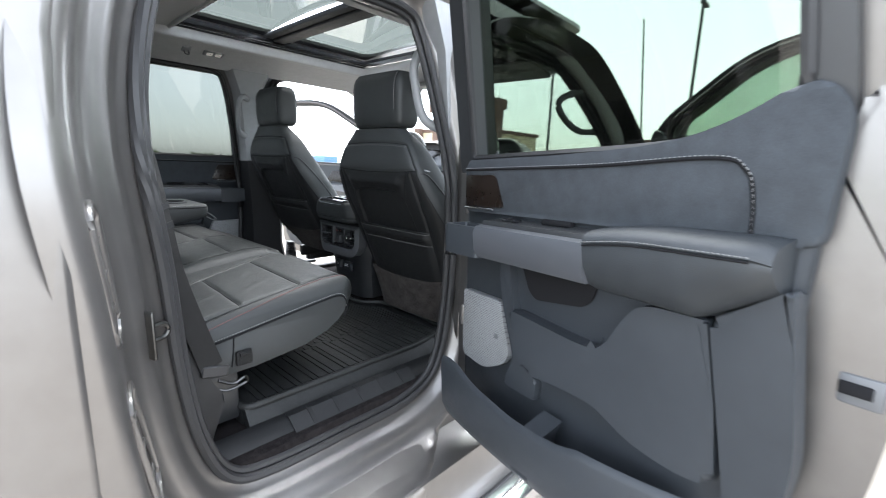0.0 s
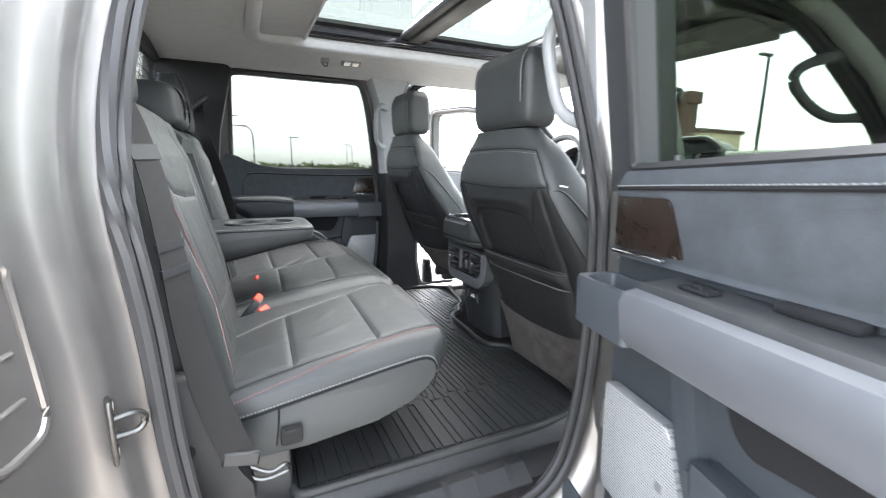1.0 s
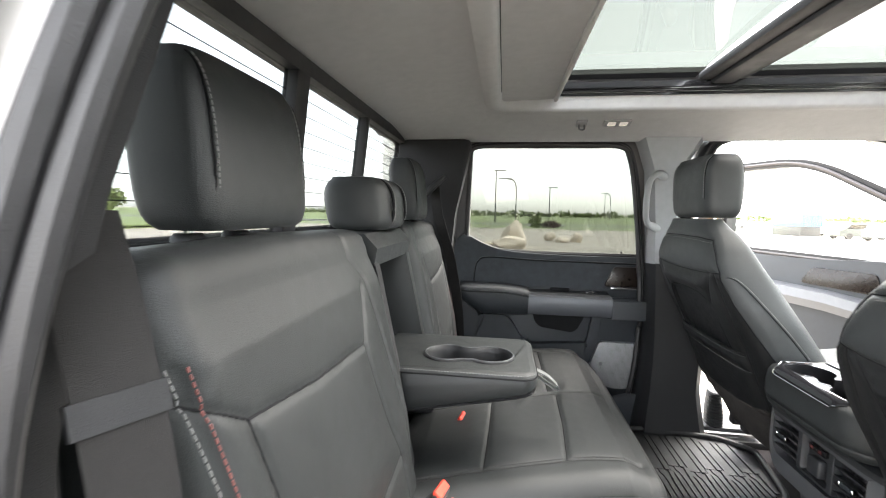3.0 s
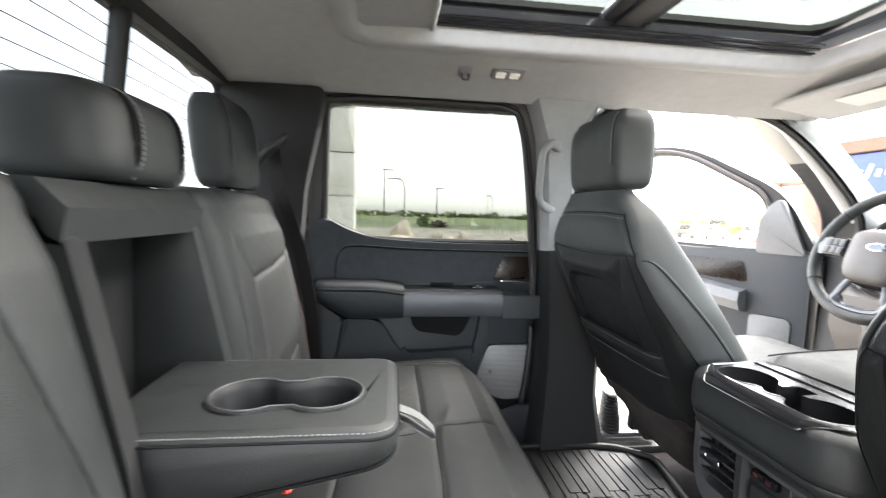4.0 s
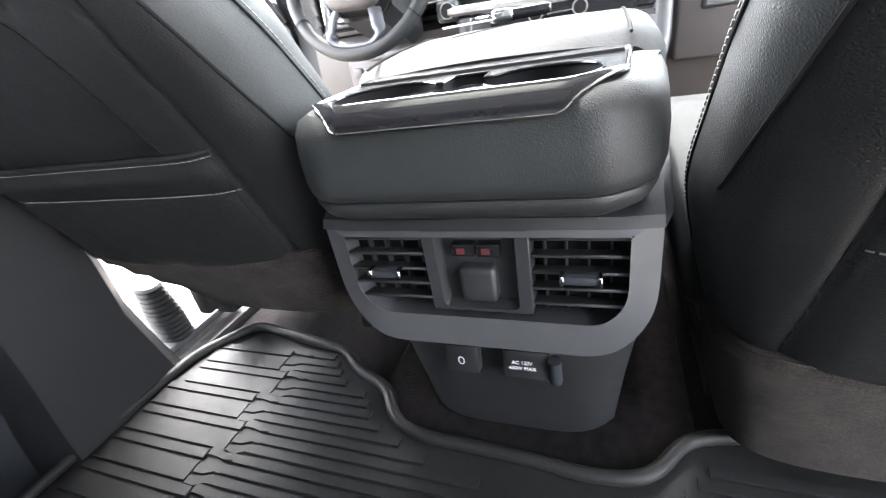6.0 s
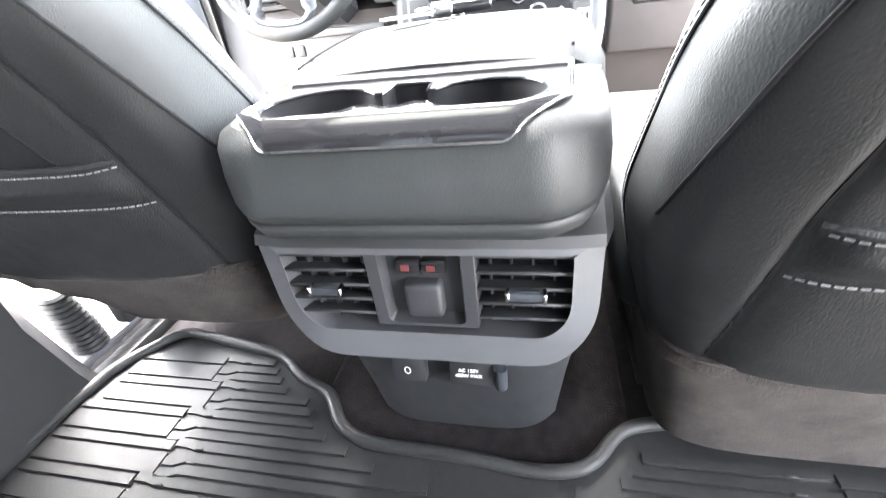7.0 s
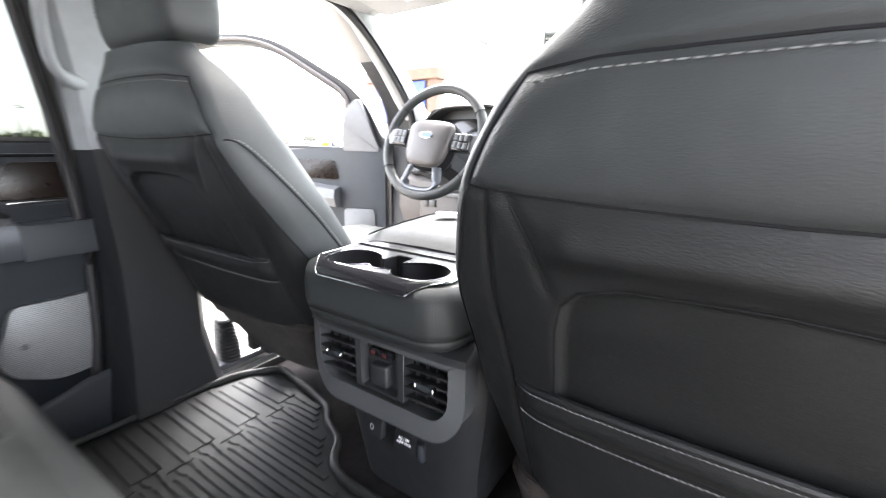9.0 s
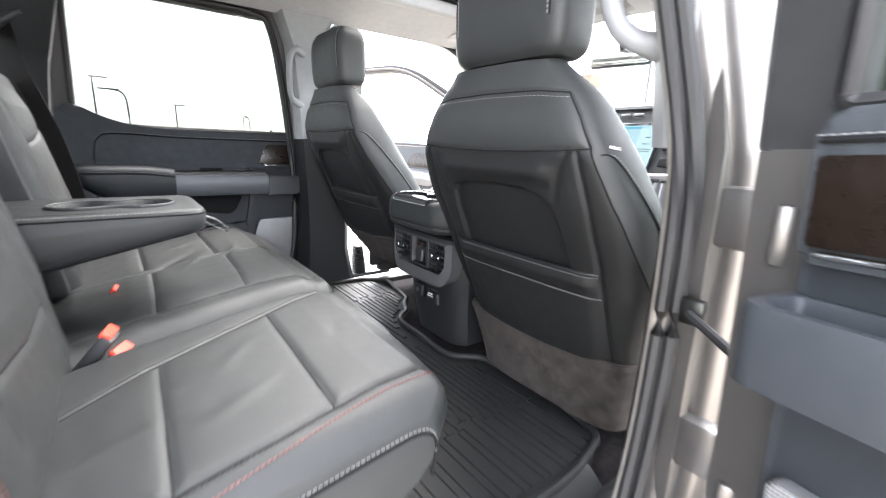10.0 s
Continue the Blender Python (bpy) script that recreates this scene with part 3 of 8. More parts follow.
innl = rounded([(-0.68, 1.575), (0.68, 1.575), (0.645, 1.868), (-0.645, 1.868)], 0.03, 4)
holed(bm, outl, innl, -1.06, -1.02, "yz")
for yy, w in ((-0.16, 0.05), (0.215, 0.022)):
    box(bm, (-1.035, yy, 1.72), (0.03, w, 0.32), 0.005)
for v in bm.verts:
    v.co.x += (v.co.z - 1.72) * 0.12
setting("rear_window_frame", bm, RUBBER, "black frame and dividers of the rear window", "window frame")

# windscreen
bm = bmesh.new()
sheet(bm, lambda u, v: (1.46 - 0.74 * u - 0.10 * (2 * v - 1) ** 2, (2 * v - 1) * (0.76 - 0.08 * u), 1.44 + 0.47 * u), 6, 10)
ws = setting("windscreen", bm, WINDSCREEN, "clear windscreen", "windscreen")
ws.visible_shadow = False
bm = bmesh.new()
box(bm, (0.74, 0, 1.925), (0.10, 1.36, 0.06), 0.02)
setting("windscreen_header", bm, HEADLINER, "grey cloth windscreen header", "trim")

# pillars between the doors
for sgn, where in ((-1, "right"), (1, "left")):
    bm = bmesh.new()
    prof = [(0.80, -0.15, 0.10, 0.61), (0.90, -0.14, 0.085, 0.63), (1.0, -0.125, 0.076, 0.65), (1.10, -0.116, 0.085, 0.665), (1.19, -0.112, 0.080, 0.676), (1.28, -0.112, 0.045, 0.686), (1.36, -0.112, 0.0, 0.695), (1.452, -0.115, -0.02, 0.702)]
    if sgn < 0:
        prof = [(z, max(a, -0.125), min(b, 0.0), 0.728) for z, a, b, d in prof]
    rear = 0.0 if sgn > 0 else 1.0
    loft(bm, [[(a, sgn * 0.76, z), (a, sgn * (d + 0.03 + rear * (0.742 - d - 0.03)), z), (a + 0.02, sgn * (d + rear * (0.730 - d)), z), (b - 0.03, sgn * d, z), (b, sgn * (d + 0.04), z), (b, sgn * 0.76, z)] for z, a, b, d in prof])
    setting("pillar_trim_low_" + where, bm, TRIM_DARK, "charcoal plastic trim low on the centre pillar", "pillar")
    bm = bmesh.new()
    prof = [(1.45, -0.118, -0.012, 0.704), (1.6, -0.128, -0.02, 0.690), (1.78, -0.15, -0.03, 0.662), (1.90, -0.20, 0.03, 0.63)]
    loft(bm, [[(a, sgn * 0.75, z), (a, sgn * (d + 0.025), z), (a + 0.02, sgn * d, z), (b - 0.02, sgn * d, z), (b, sgn * (d + 0.025), z), (b, sgn * 0.75, z)] for z, a, b, d in prof])
    setting("pillar_trim_high_" + where, bm, PLASTIC_PALE, "pale grey trim high on the centre pillar", "pillar")
    bm = bmesh.new()
    loft(bm, [[(-0.10, sgn * (0.765 - tumble(z)), z), (-0.02, sgn * (0.765 - tumble(z)), z), (-0.02, sgn * (0.80 - tumble(z)), z), (-0.10, sgn * (0.80 - tumble(z)), z)] for z in (0.8, 1.2, 1.45, 1.9)])
    setting("pillar_body_" + where, bm, BODY, "grey metallic centre pillar", "pillar")

# running board
bm = bmesh.new()
sec = [(-0.80, 0.42), (-0.815, 0.452), (-0.86, 0.462), (-1.0, 0.462), (-1.035, 0.445), (-1.035, 0.40), (-0.95, 0.385)]
loft(bm, [[(x, y, z) for y, z in sec] for x in (-1.1, 0, 1.2)])
rb = thing("running_board", bm, CHROME, "polished metal running board below the open doors", "running board")
bm = bmesh.new()
box(bm, (0.05, -0.915, 0.466), (2.1, 0.10, 0.012), 0.004)
pad = part("tread_pad", bm, RUBBER, rb, "black ribbed tread")
for k in range(34):
    bm = bmesh.new()
    box(bm, (-0.95 + 0.06 * k, -0.915, 0.474), (0.012, 0.085, 0.006), 0.002, 1)
    part("tread_rib", bm, RUBBER, pad)
for x in (-0.8, 0.1, 0.9):
    bm = bmesh.new()
    tube(bm, [(x, -0.88, 0.40), (x, -0.70, 0.46), (x, -0.55, 0.60)], 0.02)
    part("bracket", bm, RUBBER, rb)
# the frame below the floor that carries cab and board
bm = bmesh.new()
for sgn in (-1, 1):
    box(bm, (0.4, sgn * 0.5, 0.60), (4.2, 0.09, 0.2), 0.01)
for x in (-1.4, 2.05):
    for sgn in (-1, 1):
        tube(bm, [(x, sgn * 0.72, 0.40), (x, sgn * 0.98, 0.40)], 0.40, 28)
    tube(bm, [(x, -0.75, 0.40), (x, 0.75, 0.40)], 0.06, 10)
    box(bm, (x, 0, 0.48), (0.12, 1.0, 0.16), 0.01)
setting("chassis", bm, RUBBER, "black chassis rails and tyres below the cab", "chassis")

# ---- head restraints ----


def cushion_block(bm, c, s, n=3.6, top=0.35, low=0.2, lean=0.0, count=44, levels=16):
    """A padded block: superellipse rings that close softly at top and bottom."""
    cx, cy, cz = c
    rings = []
    for k in range(levels + 1):
        t = k / levels
        a = math.pi * (t - 0.5)
        v = math.sin(a)
        f = (1 - abs(v) ** (3.2 if v > 0 else 4.5)) ** (1 / (3.2 if v > 0 else 4.5)) if abs(v) < 1 else 0.0
        f = max(f, 0.55 if k in (0, levels) else 0.6)
        z = cz + s[2] / 2 * v
        rings.append(oval(cx + lean * (z - cz), cy, s[1] * (0.72 + 0.28 * f), s[0] * (0.35 + 0.65 * f), z, n, count))
    return loft(bm, rings)


def headrest(at, size, posts, base_z, label, group, lean=-0.1, boxy=5.0, seam=0.42):
    ob = empty("headrest", (at[0], at[1], base_z), label, "headrest", group)
    bm = bmesh.new()
    cushion_block(bm, at, size, boxy, lean=lean)
    part("cushion", bm, LEATHER, ob)
    for s in (-1, 1):
        bm = bmesh.new()
        y = at[1] + s * size[1] * seam
        d, h = size[0] / 2 * (0.90 if seam > 0.3 else 1.0), size[2] / 2
        line = curve([(at[0] + d * 0.80 + lean * (-h * 0.9), y, at[2] - h * 0.86), (at[0] + d * 1.0 + lean * -h * 0.4, y, at[2] - h * 0.4),
                      (at[0] + d * 1.0 + lean * h * 0.4, y, at[2] + h * 0.45), (at[0] + d * 0.72 + lean * h * 0.9, y, at[2] + h * 0.90),
                      (at[0] + lean * h, y, at[2] + h * 1.0), (at[0] - d * 0.72 + lean * h * 0.9, y, at[2] + h * 0.90),
                      (at[0] - d * 1.0 + lean * h * 0.4, y, at[2] + h * 0.45), (at[0] - d * 1.0 + lean * -h * 0.4, y, at[2] - h * 0.4)], 6)
        tube(bm, line, 0.0012 if seam > 0.3 else 0.0035, 5)
        part("seam", bm, SEAM, ob)
        bm = bmesh.new()
        stitch(bm, [p + Vector((0.0, -s * 0.006, 0)) + (p - Vector(at)).normalized() * (0.0022 if seam > 0.3 else 0.0050) for p in line], step=0.0066, length=0.0044, r=0.0008)
        part("stitching", bm, THREAD, ob, "pale thread stitching")
    for s in posts:
        bm = bmesh.new()
        tube(bm, [(at[0], at[1] + s, base_z - 0.02), (at[0] + lean * 0.02, at[1] + s, at[2] - size[2] * 0.3)], 0.006, 10)
        part("post", bm, CHROME, ob, "chrome post")
        bm = bmesh.new()
        loft(bm, [oval(at[0], at[1] + s, 0.036 * f, 0.03 * f, base_z - 0.004 + h, 2.5, 20) for f, h in ((1, -0.02), (1, 0.006), (0.8, 0.011))])
        part("collar", bm, PLASTIC, ob, "black plastic collar")
    return ob


# ---- rear bench ----
def near_line(p, line):
    """Distance of a plane point from a polyline."""
    best = 9.0
    for (ax, ay), (bx, by) in zip(line, line[1:]):
        dx, dy = bx - ax, by - ay
        t = max(0.0, min(1.0, ((p[0] - ax) * dx + (p[1] - ay) * dy) / (dx * dx + dy * dy + 1e-12)))
        best = min(best, math.hypot(p[0] - ax - t * dx, p[1] - ay - t * dy))
    return best


def crease(p, lines, depth=0.0032, width=0.0042, swell=0.0030, reach=0.014):
    """A sewn-in groove at every line, with the padding swelling away from it."""
    d = min(near_line(p, line) for line in lines)
    return -depth * math.exp(-(d / width) ** 2) - swell * math.exp(-d / reach)


def finer(line, step=0.01):
    """More points along a plane polyline."""
    out = []
    for (a, b), (c, d) in zip(line, line[1:]):
        k = max(2, int(math.hypot(c - a, d - b) / step))
        out += [(a + (c - a) * j / k, b + (d - b) * j / k) for j in range(k)]
    return out + [line[-1]]


def soft(t):
    t = max(0.0, min(1.0, t))
    return t * t * (3 - 2 * t)


CUSH_TOP = [(-0.86, 1.080), (-0.80, 1.100), (-0.70, 1.116), (-0.58, 1.128), (-0.45, 1.139), (-0.39, 1.138), (-0.355, 1.122)]


def gap_y(x):
    """The split between the two cushions runs aslant."""
    return lin([(-0.86, -0.235), (-0.70, -0.205), (-0.55, -0.180), (-0.40, -0.148), (-0.32, -0.132)], x)


bench = empty("rear_bench_seat", (-0.7, 0, 0.86), "black leather rear bench, split, with its centre armrest folded down", "bench seat")


def rear_cushion(label, lo, hi, nose, lines, wrinkles, step=0.004):
    """A folding cushion between two plan lines, sewn along lines of (x, y)."""
    def top(x, y):
        a, b = lo(x), hi(x)
        e = min(y - a, b - y)
        z = lin(CUSH_TOP, x) + 0.006 + crease((x, y), lines)
        z -= 0.030 * max(0.0, 1 - e / 0.05) ** 2.4
        for wx, wy, ang, size, h in wrinkles:
            u = (x - wx) * math.cos(ang) + (y - wy) * math.sin(ang)
            v = (y - wy) * math.cos(ang) - (x - wx) * math.sin(ang)
            z += h * math.exp(-(u / size) ** 2 - (v / 0.012) ** 2)
        return z
    n = int(round((hi(-0.5) - lo(-0.5)) / step))
    xs = np.concatenate([np.arange(-0.86, -0.375, 0.004), [-0.37, -0.365, -0.36]])
    rings = []
    for i in range(n + 1):
        s = i / n
        ring = []
        ym = lo(-0.45) + (hi(-0.45) - lo(-0.45)) * s
        fx = nose(ym) + 0.355
        for x in xs:
            xx = x + fx * soft((x + 0.62) / 0.26)
            y = lo(xx) + (hi(xx) - lo(xx)) * s
            ring.append((xx, y, top(xx, y)))
        x0, y0, z0 = ring[-1]
        for dx, dz in ((0.010, -0.012), (0.014, -0.028), (0.012, -0.046), (0.004, -0.064), (-0.016, -0.086), (-0.05, -0.108), (-0.12, -0.132), (-0.25, -0.150), (-0.40, -0.152), (-0.485, -0.142)):
            e = min(s, 1 - s) * n * step
            pinch = 0.004 * math.exp(-e / 0.006)
            ring.append((x0 + dx - pinch, lo(x0 + dx) + (hi(x0 + dx) - lo(x0 + dx)) * s, max(z0 + dz + pinch * 2, 0.966) if z0 + dz < 1.06 else z0 + dz))
        rings.append(ring)
    bm = bmesh.new()
    loft(bm, rings)
    ob = part("seat_cushion", bm, LEATHER, bench, label, angle=55)
    for line in lines:
        bm = bmesh.new()
        tube(bm, [(x, y, top(x, y) + 0.0003) for x, y in finer(line)], 0.0016, 5)
        part("seam", bm, SEAM, ob)
    return ob, top


NEAR_IN = [(-0.82, -0.405), (-0.684, -0.332), (-0.508, -0.252), (-0.40, -0.200), (-0.352, -0.176)]
NEAR_OUT = [(-0.82, -0.622), (-0.69, -0.612), (-0.584, -0.598), (-0.47, -0.578), (-0.365, -0.566)]
NEAR_CROSS = [[(-0.507, -0.252), (-0.511, -0.40), (-0.517, -0.588)], [(-0.677, -0.330), (-0.680, -0.45), (-0.686, -0.612)]]
near_cushion, near_top = rear_cushion(
    "black leather folding rear seat cushion, narrow side, with rust stitching", lambda x: -0.645 - 0.004 * soft((x + 0.7) / 0.2), lambda x: gap_y(x) - 0.003,
    lambda y: lin([(-0.645, -0.412), (-0.625, -0.385), (-0.58, -0.366), (-0.50, -0.352), (-0.38, -0.340), (-0.15, -0.328)], y),
    [NEAR_IN, NEAR_OUT, *NEAR_CROSS], [(-0.60, -0.50, 0.5, 0.05, 0.0014), (-0.585, -0.38, 0.9, 0.04, 0.0012), (-0.74, -0.50, 0.2, 0.06, 0.0015), (-0.44, -0.40, 1.2, 0.05, -0.0012)])
FAR_IN = [(-0.82, -0.150), (-0.66, -0.115), (-0.497, -0.078), (-0.352, -0.058)]
FAR_MID = [(-0.82, 0.16), (-0.66, 0.19), (-0.50, 0.235), (-0.37, 0.262)]
FAR_OUT = [(-0.82, 0.60), (-0.60, 0.595), (-0.365, 0.585)]
FAR_CROSS = [[(-0.500, -0.078), (-0.490, 0.06), (-0.486, 0.220)], [(-0.664, -0.115), (-0.658, 0.03), (-0.655, 0.18)], [(-0.505, 0.255), (-0.507, 0.590)], [(-0.668, 0.215), (-0.672, 0.595)]]
far_cushion, far_top = rear_cushion(
    "black leather folding rear seat cushion, wide side", lambda x: gap_y(x) + 0.004, lambda x: 0.66,
    lambda y: lin([(-0.15, -0.328), (0.40, -0.330), (0.55, -0.345), (0.66, -0.39)], y),
    [FAR_IN, FAR_MID, FAR_OUT, *FAR_CROSS], [(-0.56, 0.21, 1.1, 0.06, 0.003), (-0.60, 0.24, 0.9, 0.07, -0.003), (-0.46, 0.26, 1.3, 0.05, 0.003), (-0.58, 0.40, 0.6, 0.05, 0.0015), (-0.40, 0.1, 1.3, 0.05, -0.0012)])


def sewn(ob, line, top, mat, out=0.006, lift=0.0006, r=0.0006, name="stitching"):
    """Thread beside a seam, on the given surface."""
    pts = [Vector((x, y, 0)) for x, y in line]
    fine = []
    for a, b in zip(pts, pts[1:]):
        k = max(2, int((b - a).length / 0.012))
        side = (b - a).normalized().cross(Vector((0, 0, 1))) * out
        fine += [a + (b - a) * j / k + side for j in range(k)]
    bm = bmesh.new()
    stitch(bm, [(p.x, p.y, top(p.x, p.y) + lift) for p in fine], r=r)
    part(name, bm, mat, ob, "thread stitching")


for ob, top_at, lines in ((near_cushion, near_top, ((NEAR_IN, THREAD_DIM, -0.006), (NEAR_OUT, THREAD_DIM, 0.006), (NEAR_OUT, THREAD_RED, 0.022))), (far_cushion, far_top, ((FAR_IN, THREAD_DIM, 0.006), (FAR_IN, THREAD_DIM, -0.005), (FAR_OUT, THREAD_DIM, -0.006)))):
    for line, mat, out in lines:
        sewn(ob, line, top_at, mat, out)
    legs = (-0.60, -0.25) if ob is near_cushion else (-0.13, 0.60)
    for y in legs:
        bm = bmesh.new()
        box(bm, (-0.76, y, 0.905), (0.12, 0.035, 0.14), 0.01)
        part("leg", bm, PLASTIC, ob, "black folding leg")
# side panels of both cushions: welt, thread and front piping
for ob, ye, s in ((near_cushion, -0.649, 1), (far_cushion, 0.660, -1)):
    line = curve([(-0.80, ye, 1.050), (-0.72, ye, 1.062), (-0.60, ye, 1.082), (-0.50, ye, 1.098), (-0.435, ye, 1.104), (-0.412, ye, 1.082), (-0.418, ye, 1.04)], 6)
    bm = bmesh.new()
    tube(bm, [p + Vector((0, -s * 0.0008, 0)) for p in line], 0.0024, 6)
    part("welt", bm, SEAM, ob)
    bm = bmesh.new()
    stitch(bm, [p + Vector((0, -s * 0.0012, 0.006)) for p in line], r=0.0007)
    part("stitching", bm, THREAD, ob, "thread stitching")
# side lever and bracket of the near cushion
bm = bmesh.new()
box(bm, (-0.70, -0.655, 1.008), (0.038, 0.012, 0.036), 0.005)
tube(bm, [(-0.712, -0.663, 1.02), (-0.688, -0.663, 1.02)], 0.005)
part("fold_strap", bm, WEBBING, near_cushion, "small black pull strap")
bm = bmesh.new()
tube(bm, curve([(-0.719, -0.6492, 1.062), (-0.721, -0.6494, 1.03), (-0.726, -0.6494, 0.990)], 4), 0.0016, 6)
part("side_seam", bm, SEAM, near_cushion)


def back_front(z):
    return lin([(1.06, -0.79), (1.12, -0.795), (1.25, -0.812), (1.42, -0.852), (1.50, -0.872), (1.56, -0.90)], z)


def rear_back(y0, y1, flip, label):
    """A backrest; seams are given for the near one, and flipped about for the far one."""
    w = y1 - y0

    def at(y):
        """Share of the width, from the outer edge."""
        t = (y + 0.655) / 0.53
        return y1 - w * t if flip else y0 + w * t
    seams = [[(-0.585, 1.440), (-0.45, 1.424), (-0.289, 1.417)], [(-0.248, 1.500), (-0.262, 1.467), (-0.289, 1.417), (-0.275, 1.33), (-0.255, 1.26), (-0.222, 1.205), (-0.205, 1.12)],
             [(-0.640, 1.475), (-0.585, 1.440), (-0.570, 1.36), (-0.53, 1.25), (-0.505, 1.15)], [(-0.222, 1.205), (-0.34, 1.198), (-0.518, 1.222)],
             [(-0.225, 1.515), (-0.205, 1.42), (-0.182, 1.30), (-0.162, 1.15)], [(-0.31, 1.60), (-0.262, 1.553), (-0.225, 1.515)]]
    lines = [[(at(y), z) for y, z in line] for line in seams]
    edge = [(at(y), z) for y, z in ((-0.635, 1.50), (-0.632, 1.467), (-0.622, 1.37), (-0.604, 1.273), (-0.592, 1.186), (-0.588, 1.10))]
    zs = list(np.arange(1.08, 1.545, 0.004))
    n = int(w / 0.004)

    def face(y, z):
        e = min(y - y0, y1 - y)
        x = back_front(z) + 0.008 + crease((y, z), lines + [edge], 0.0032, 0.0042, 0.0036, 0.016)
        return x - 0.045 * max(0.0, 1 - e / 0.045) ** 2.2
    rings = []
    for i in range(n + 1):
        y = y0 + w * i / n
        e = min(y - y0, y1 - y)
        dip = 0.030 * max(0.0, 1 - e / 0.05) ** 2.2
        ring = [(face(y, z), y, z) for z in zs]
        top = 1.588 - dip + 0.004 * math.exp(-((i / n - 0.5) / 0.3) ** 2)
        k = face(y, 1.545) + 0.002
        ring += [(k - 0.004, y, min(1.556, top - 0.018)), (k - 0.012, y, top - 0.012), (k - 0.026, y, top - 0.003), (k - 0.046, y, top), (-0.965, y, top - 0.002), (-0.99, y, top - 0.03), (-1.0, y, 1.45), (-1.0, y, 1.2), (-0.96, y, 1.08)]
        rings.append(ring)
    bm = bmesh.new()
    loft(bm, rings)
    ob = part("backrest", bm, LEATHER, bench, label, angle=55)
    for line in lines[:5]:
        bm = bmesh.new()
        tube(bm, [(face(y, z) + 0.0003, y, z) for y, z in finer(line)], 0.0016, 5)
        part("seam", bm, SEAM, ob)
    for line, mat, off in ((edge, THREAD_RED, 0.005), (edge, THREAD, -0.005)):
        fine = []
        for (a, b), (c, d) in zip(line, line[1:]):
            fine += [(a + (c - a) * k / 8 + (off if not flip else -off), b + (d - b) * k / 8) for k in range(8)]
        bm = bmesh.new()
        stitch(bm, [(face(y, z) + 0.0008, y, z) for y, z in fine], r=0.0007)
        part("stitching", bm, mat, ob, "thread stitching")
    return ob


rear_back(-0.655, -0.125, False, "black leather rear backrest beside the open door")
rear_back(0.172, 0.655, True, "black leather rear backrest beside the closed door")
bm = bmesh.new()
box(bm, (-0.985, 0.024, 1.30), (0.03, 0.29, 0.46), 0.01)
mid = part("centre_back_board", bm, FELT, bench, "black felt board in the hollow centre back")
bm = bmesh.new()
loft(bm, [[(x, y, z) for x, z in ((-0.885, 1.515), (-0.878, 1.55), (-0.905, 1.578), (-0.96, 1.58), (-0.99, 1.555), (-0.985, 1.515))] for y in (-0.122, 0.02, 0.169)])
part("top_roll", bm, LEATHER, mid)
for y in (-0.108, 0.155):
    bm = bmesh.new()
    prism(bm, rounded([(-0.98, 1.09), (-0.80, 1.10), (-0.835, 1.30), (-0.885, 1.535), (-0.98, 1.56)], 0.02, 3), y - 0.014, y + 0.014, "xz", 0.01)
    # The near cheek gets the dark felt, which paints the hollow's shade on it.
    part("cheek", bm, FELT if y < 0 else LEATHER, mid)

headrest((-0.980, -0.418, 1.692), (0.105, 0.232, 0.186), (-0.075, 0.01), 1.588, "black leather rear headrest on chrome posts", "rear headrests")
headrest((-0.945, 0.455, 1.690), (0.088, 0.205, 0.186), (-0.05, 0.05), 1.588, "black leather rear headrest on chrome posts", "rear headrests")
headrest((-0.955, 0.050, 1.637), (0.150, 0.225, 0.112), (), 1.575, "low black leather centre rear headrest", "rear headrests", boxy=3.4, seam=0.24)

# ---- folded-down armrest ----
AY0, AY1 = -0.097, 0.147
top = rounded([(-0.905, AY0), (-0.568, AY0), (-0.568, AY1), (-0.905, AY1)], [0.01, 0.035, 0.035, 0.01], 6)


def lobe(d, z):
    return [(x, y, z + 0.02 * max(0, (-0.60 - x)) * -0.12) for x, y in offset(top, d)]


CUPS = [(-0.752, -0.002, 0.046), (-0.660, 0.0, 0.046)]


def cup_outline(grow, n=18):
    """One outline round both cups, with the waist between them."""
    pts = []
    for (cx, cy, r), a0, a1 in ((CUPS[1], -130, 130), (CUPS[0], 50, 310)):
        for k in range(n):
            a = radians(a0 + (a1 - a0) * k / (n - 1))
            pts.append((cx + (r + grow) * math.cos(a), cy + (r + grow) * math.sin(a)))
    return pts


bm = bmesh.new()
ZT = 1.312
o, i = top, cup_outline(0.006)
def wedge(d, z):
    """A level of the pad; its underside rises to a blunt nose."""
    return [(x, y, ZT - (ZT - z) * lin([(-0.90, 1.22), (-0.774, 1.04), (-0.594, 0.52), (-0.56, 0.42)], x)) for x, y, _ in lobe(d, z)]


loft(bm, [wedge(-0.014, 1.2160), wedge(-0.002, 1.224), wedge(0.004, 1.245), wedge(0.006, 1.275), wedge(0.003, ZT - 0.010), wedge(-0.003, ZT - 0.003), lobe(-0.010, ZT)], caps=False)
bottom = [bm.verts.new(p) for p in wedge(-0.014, 1.2159)]
bm.faces.new(bottom[::-1])
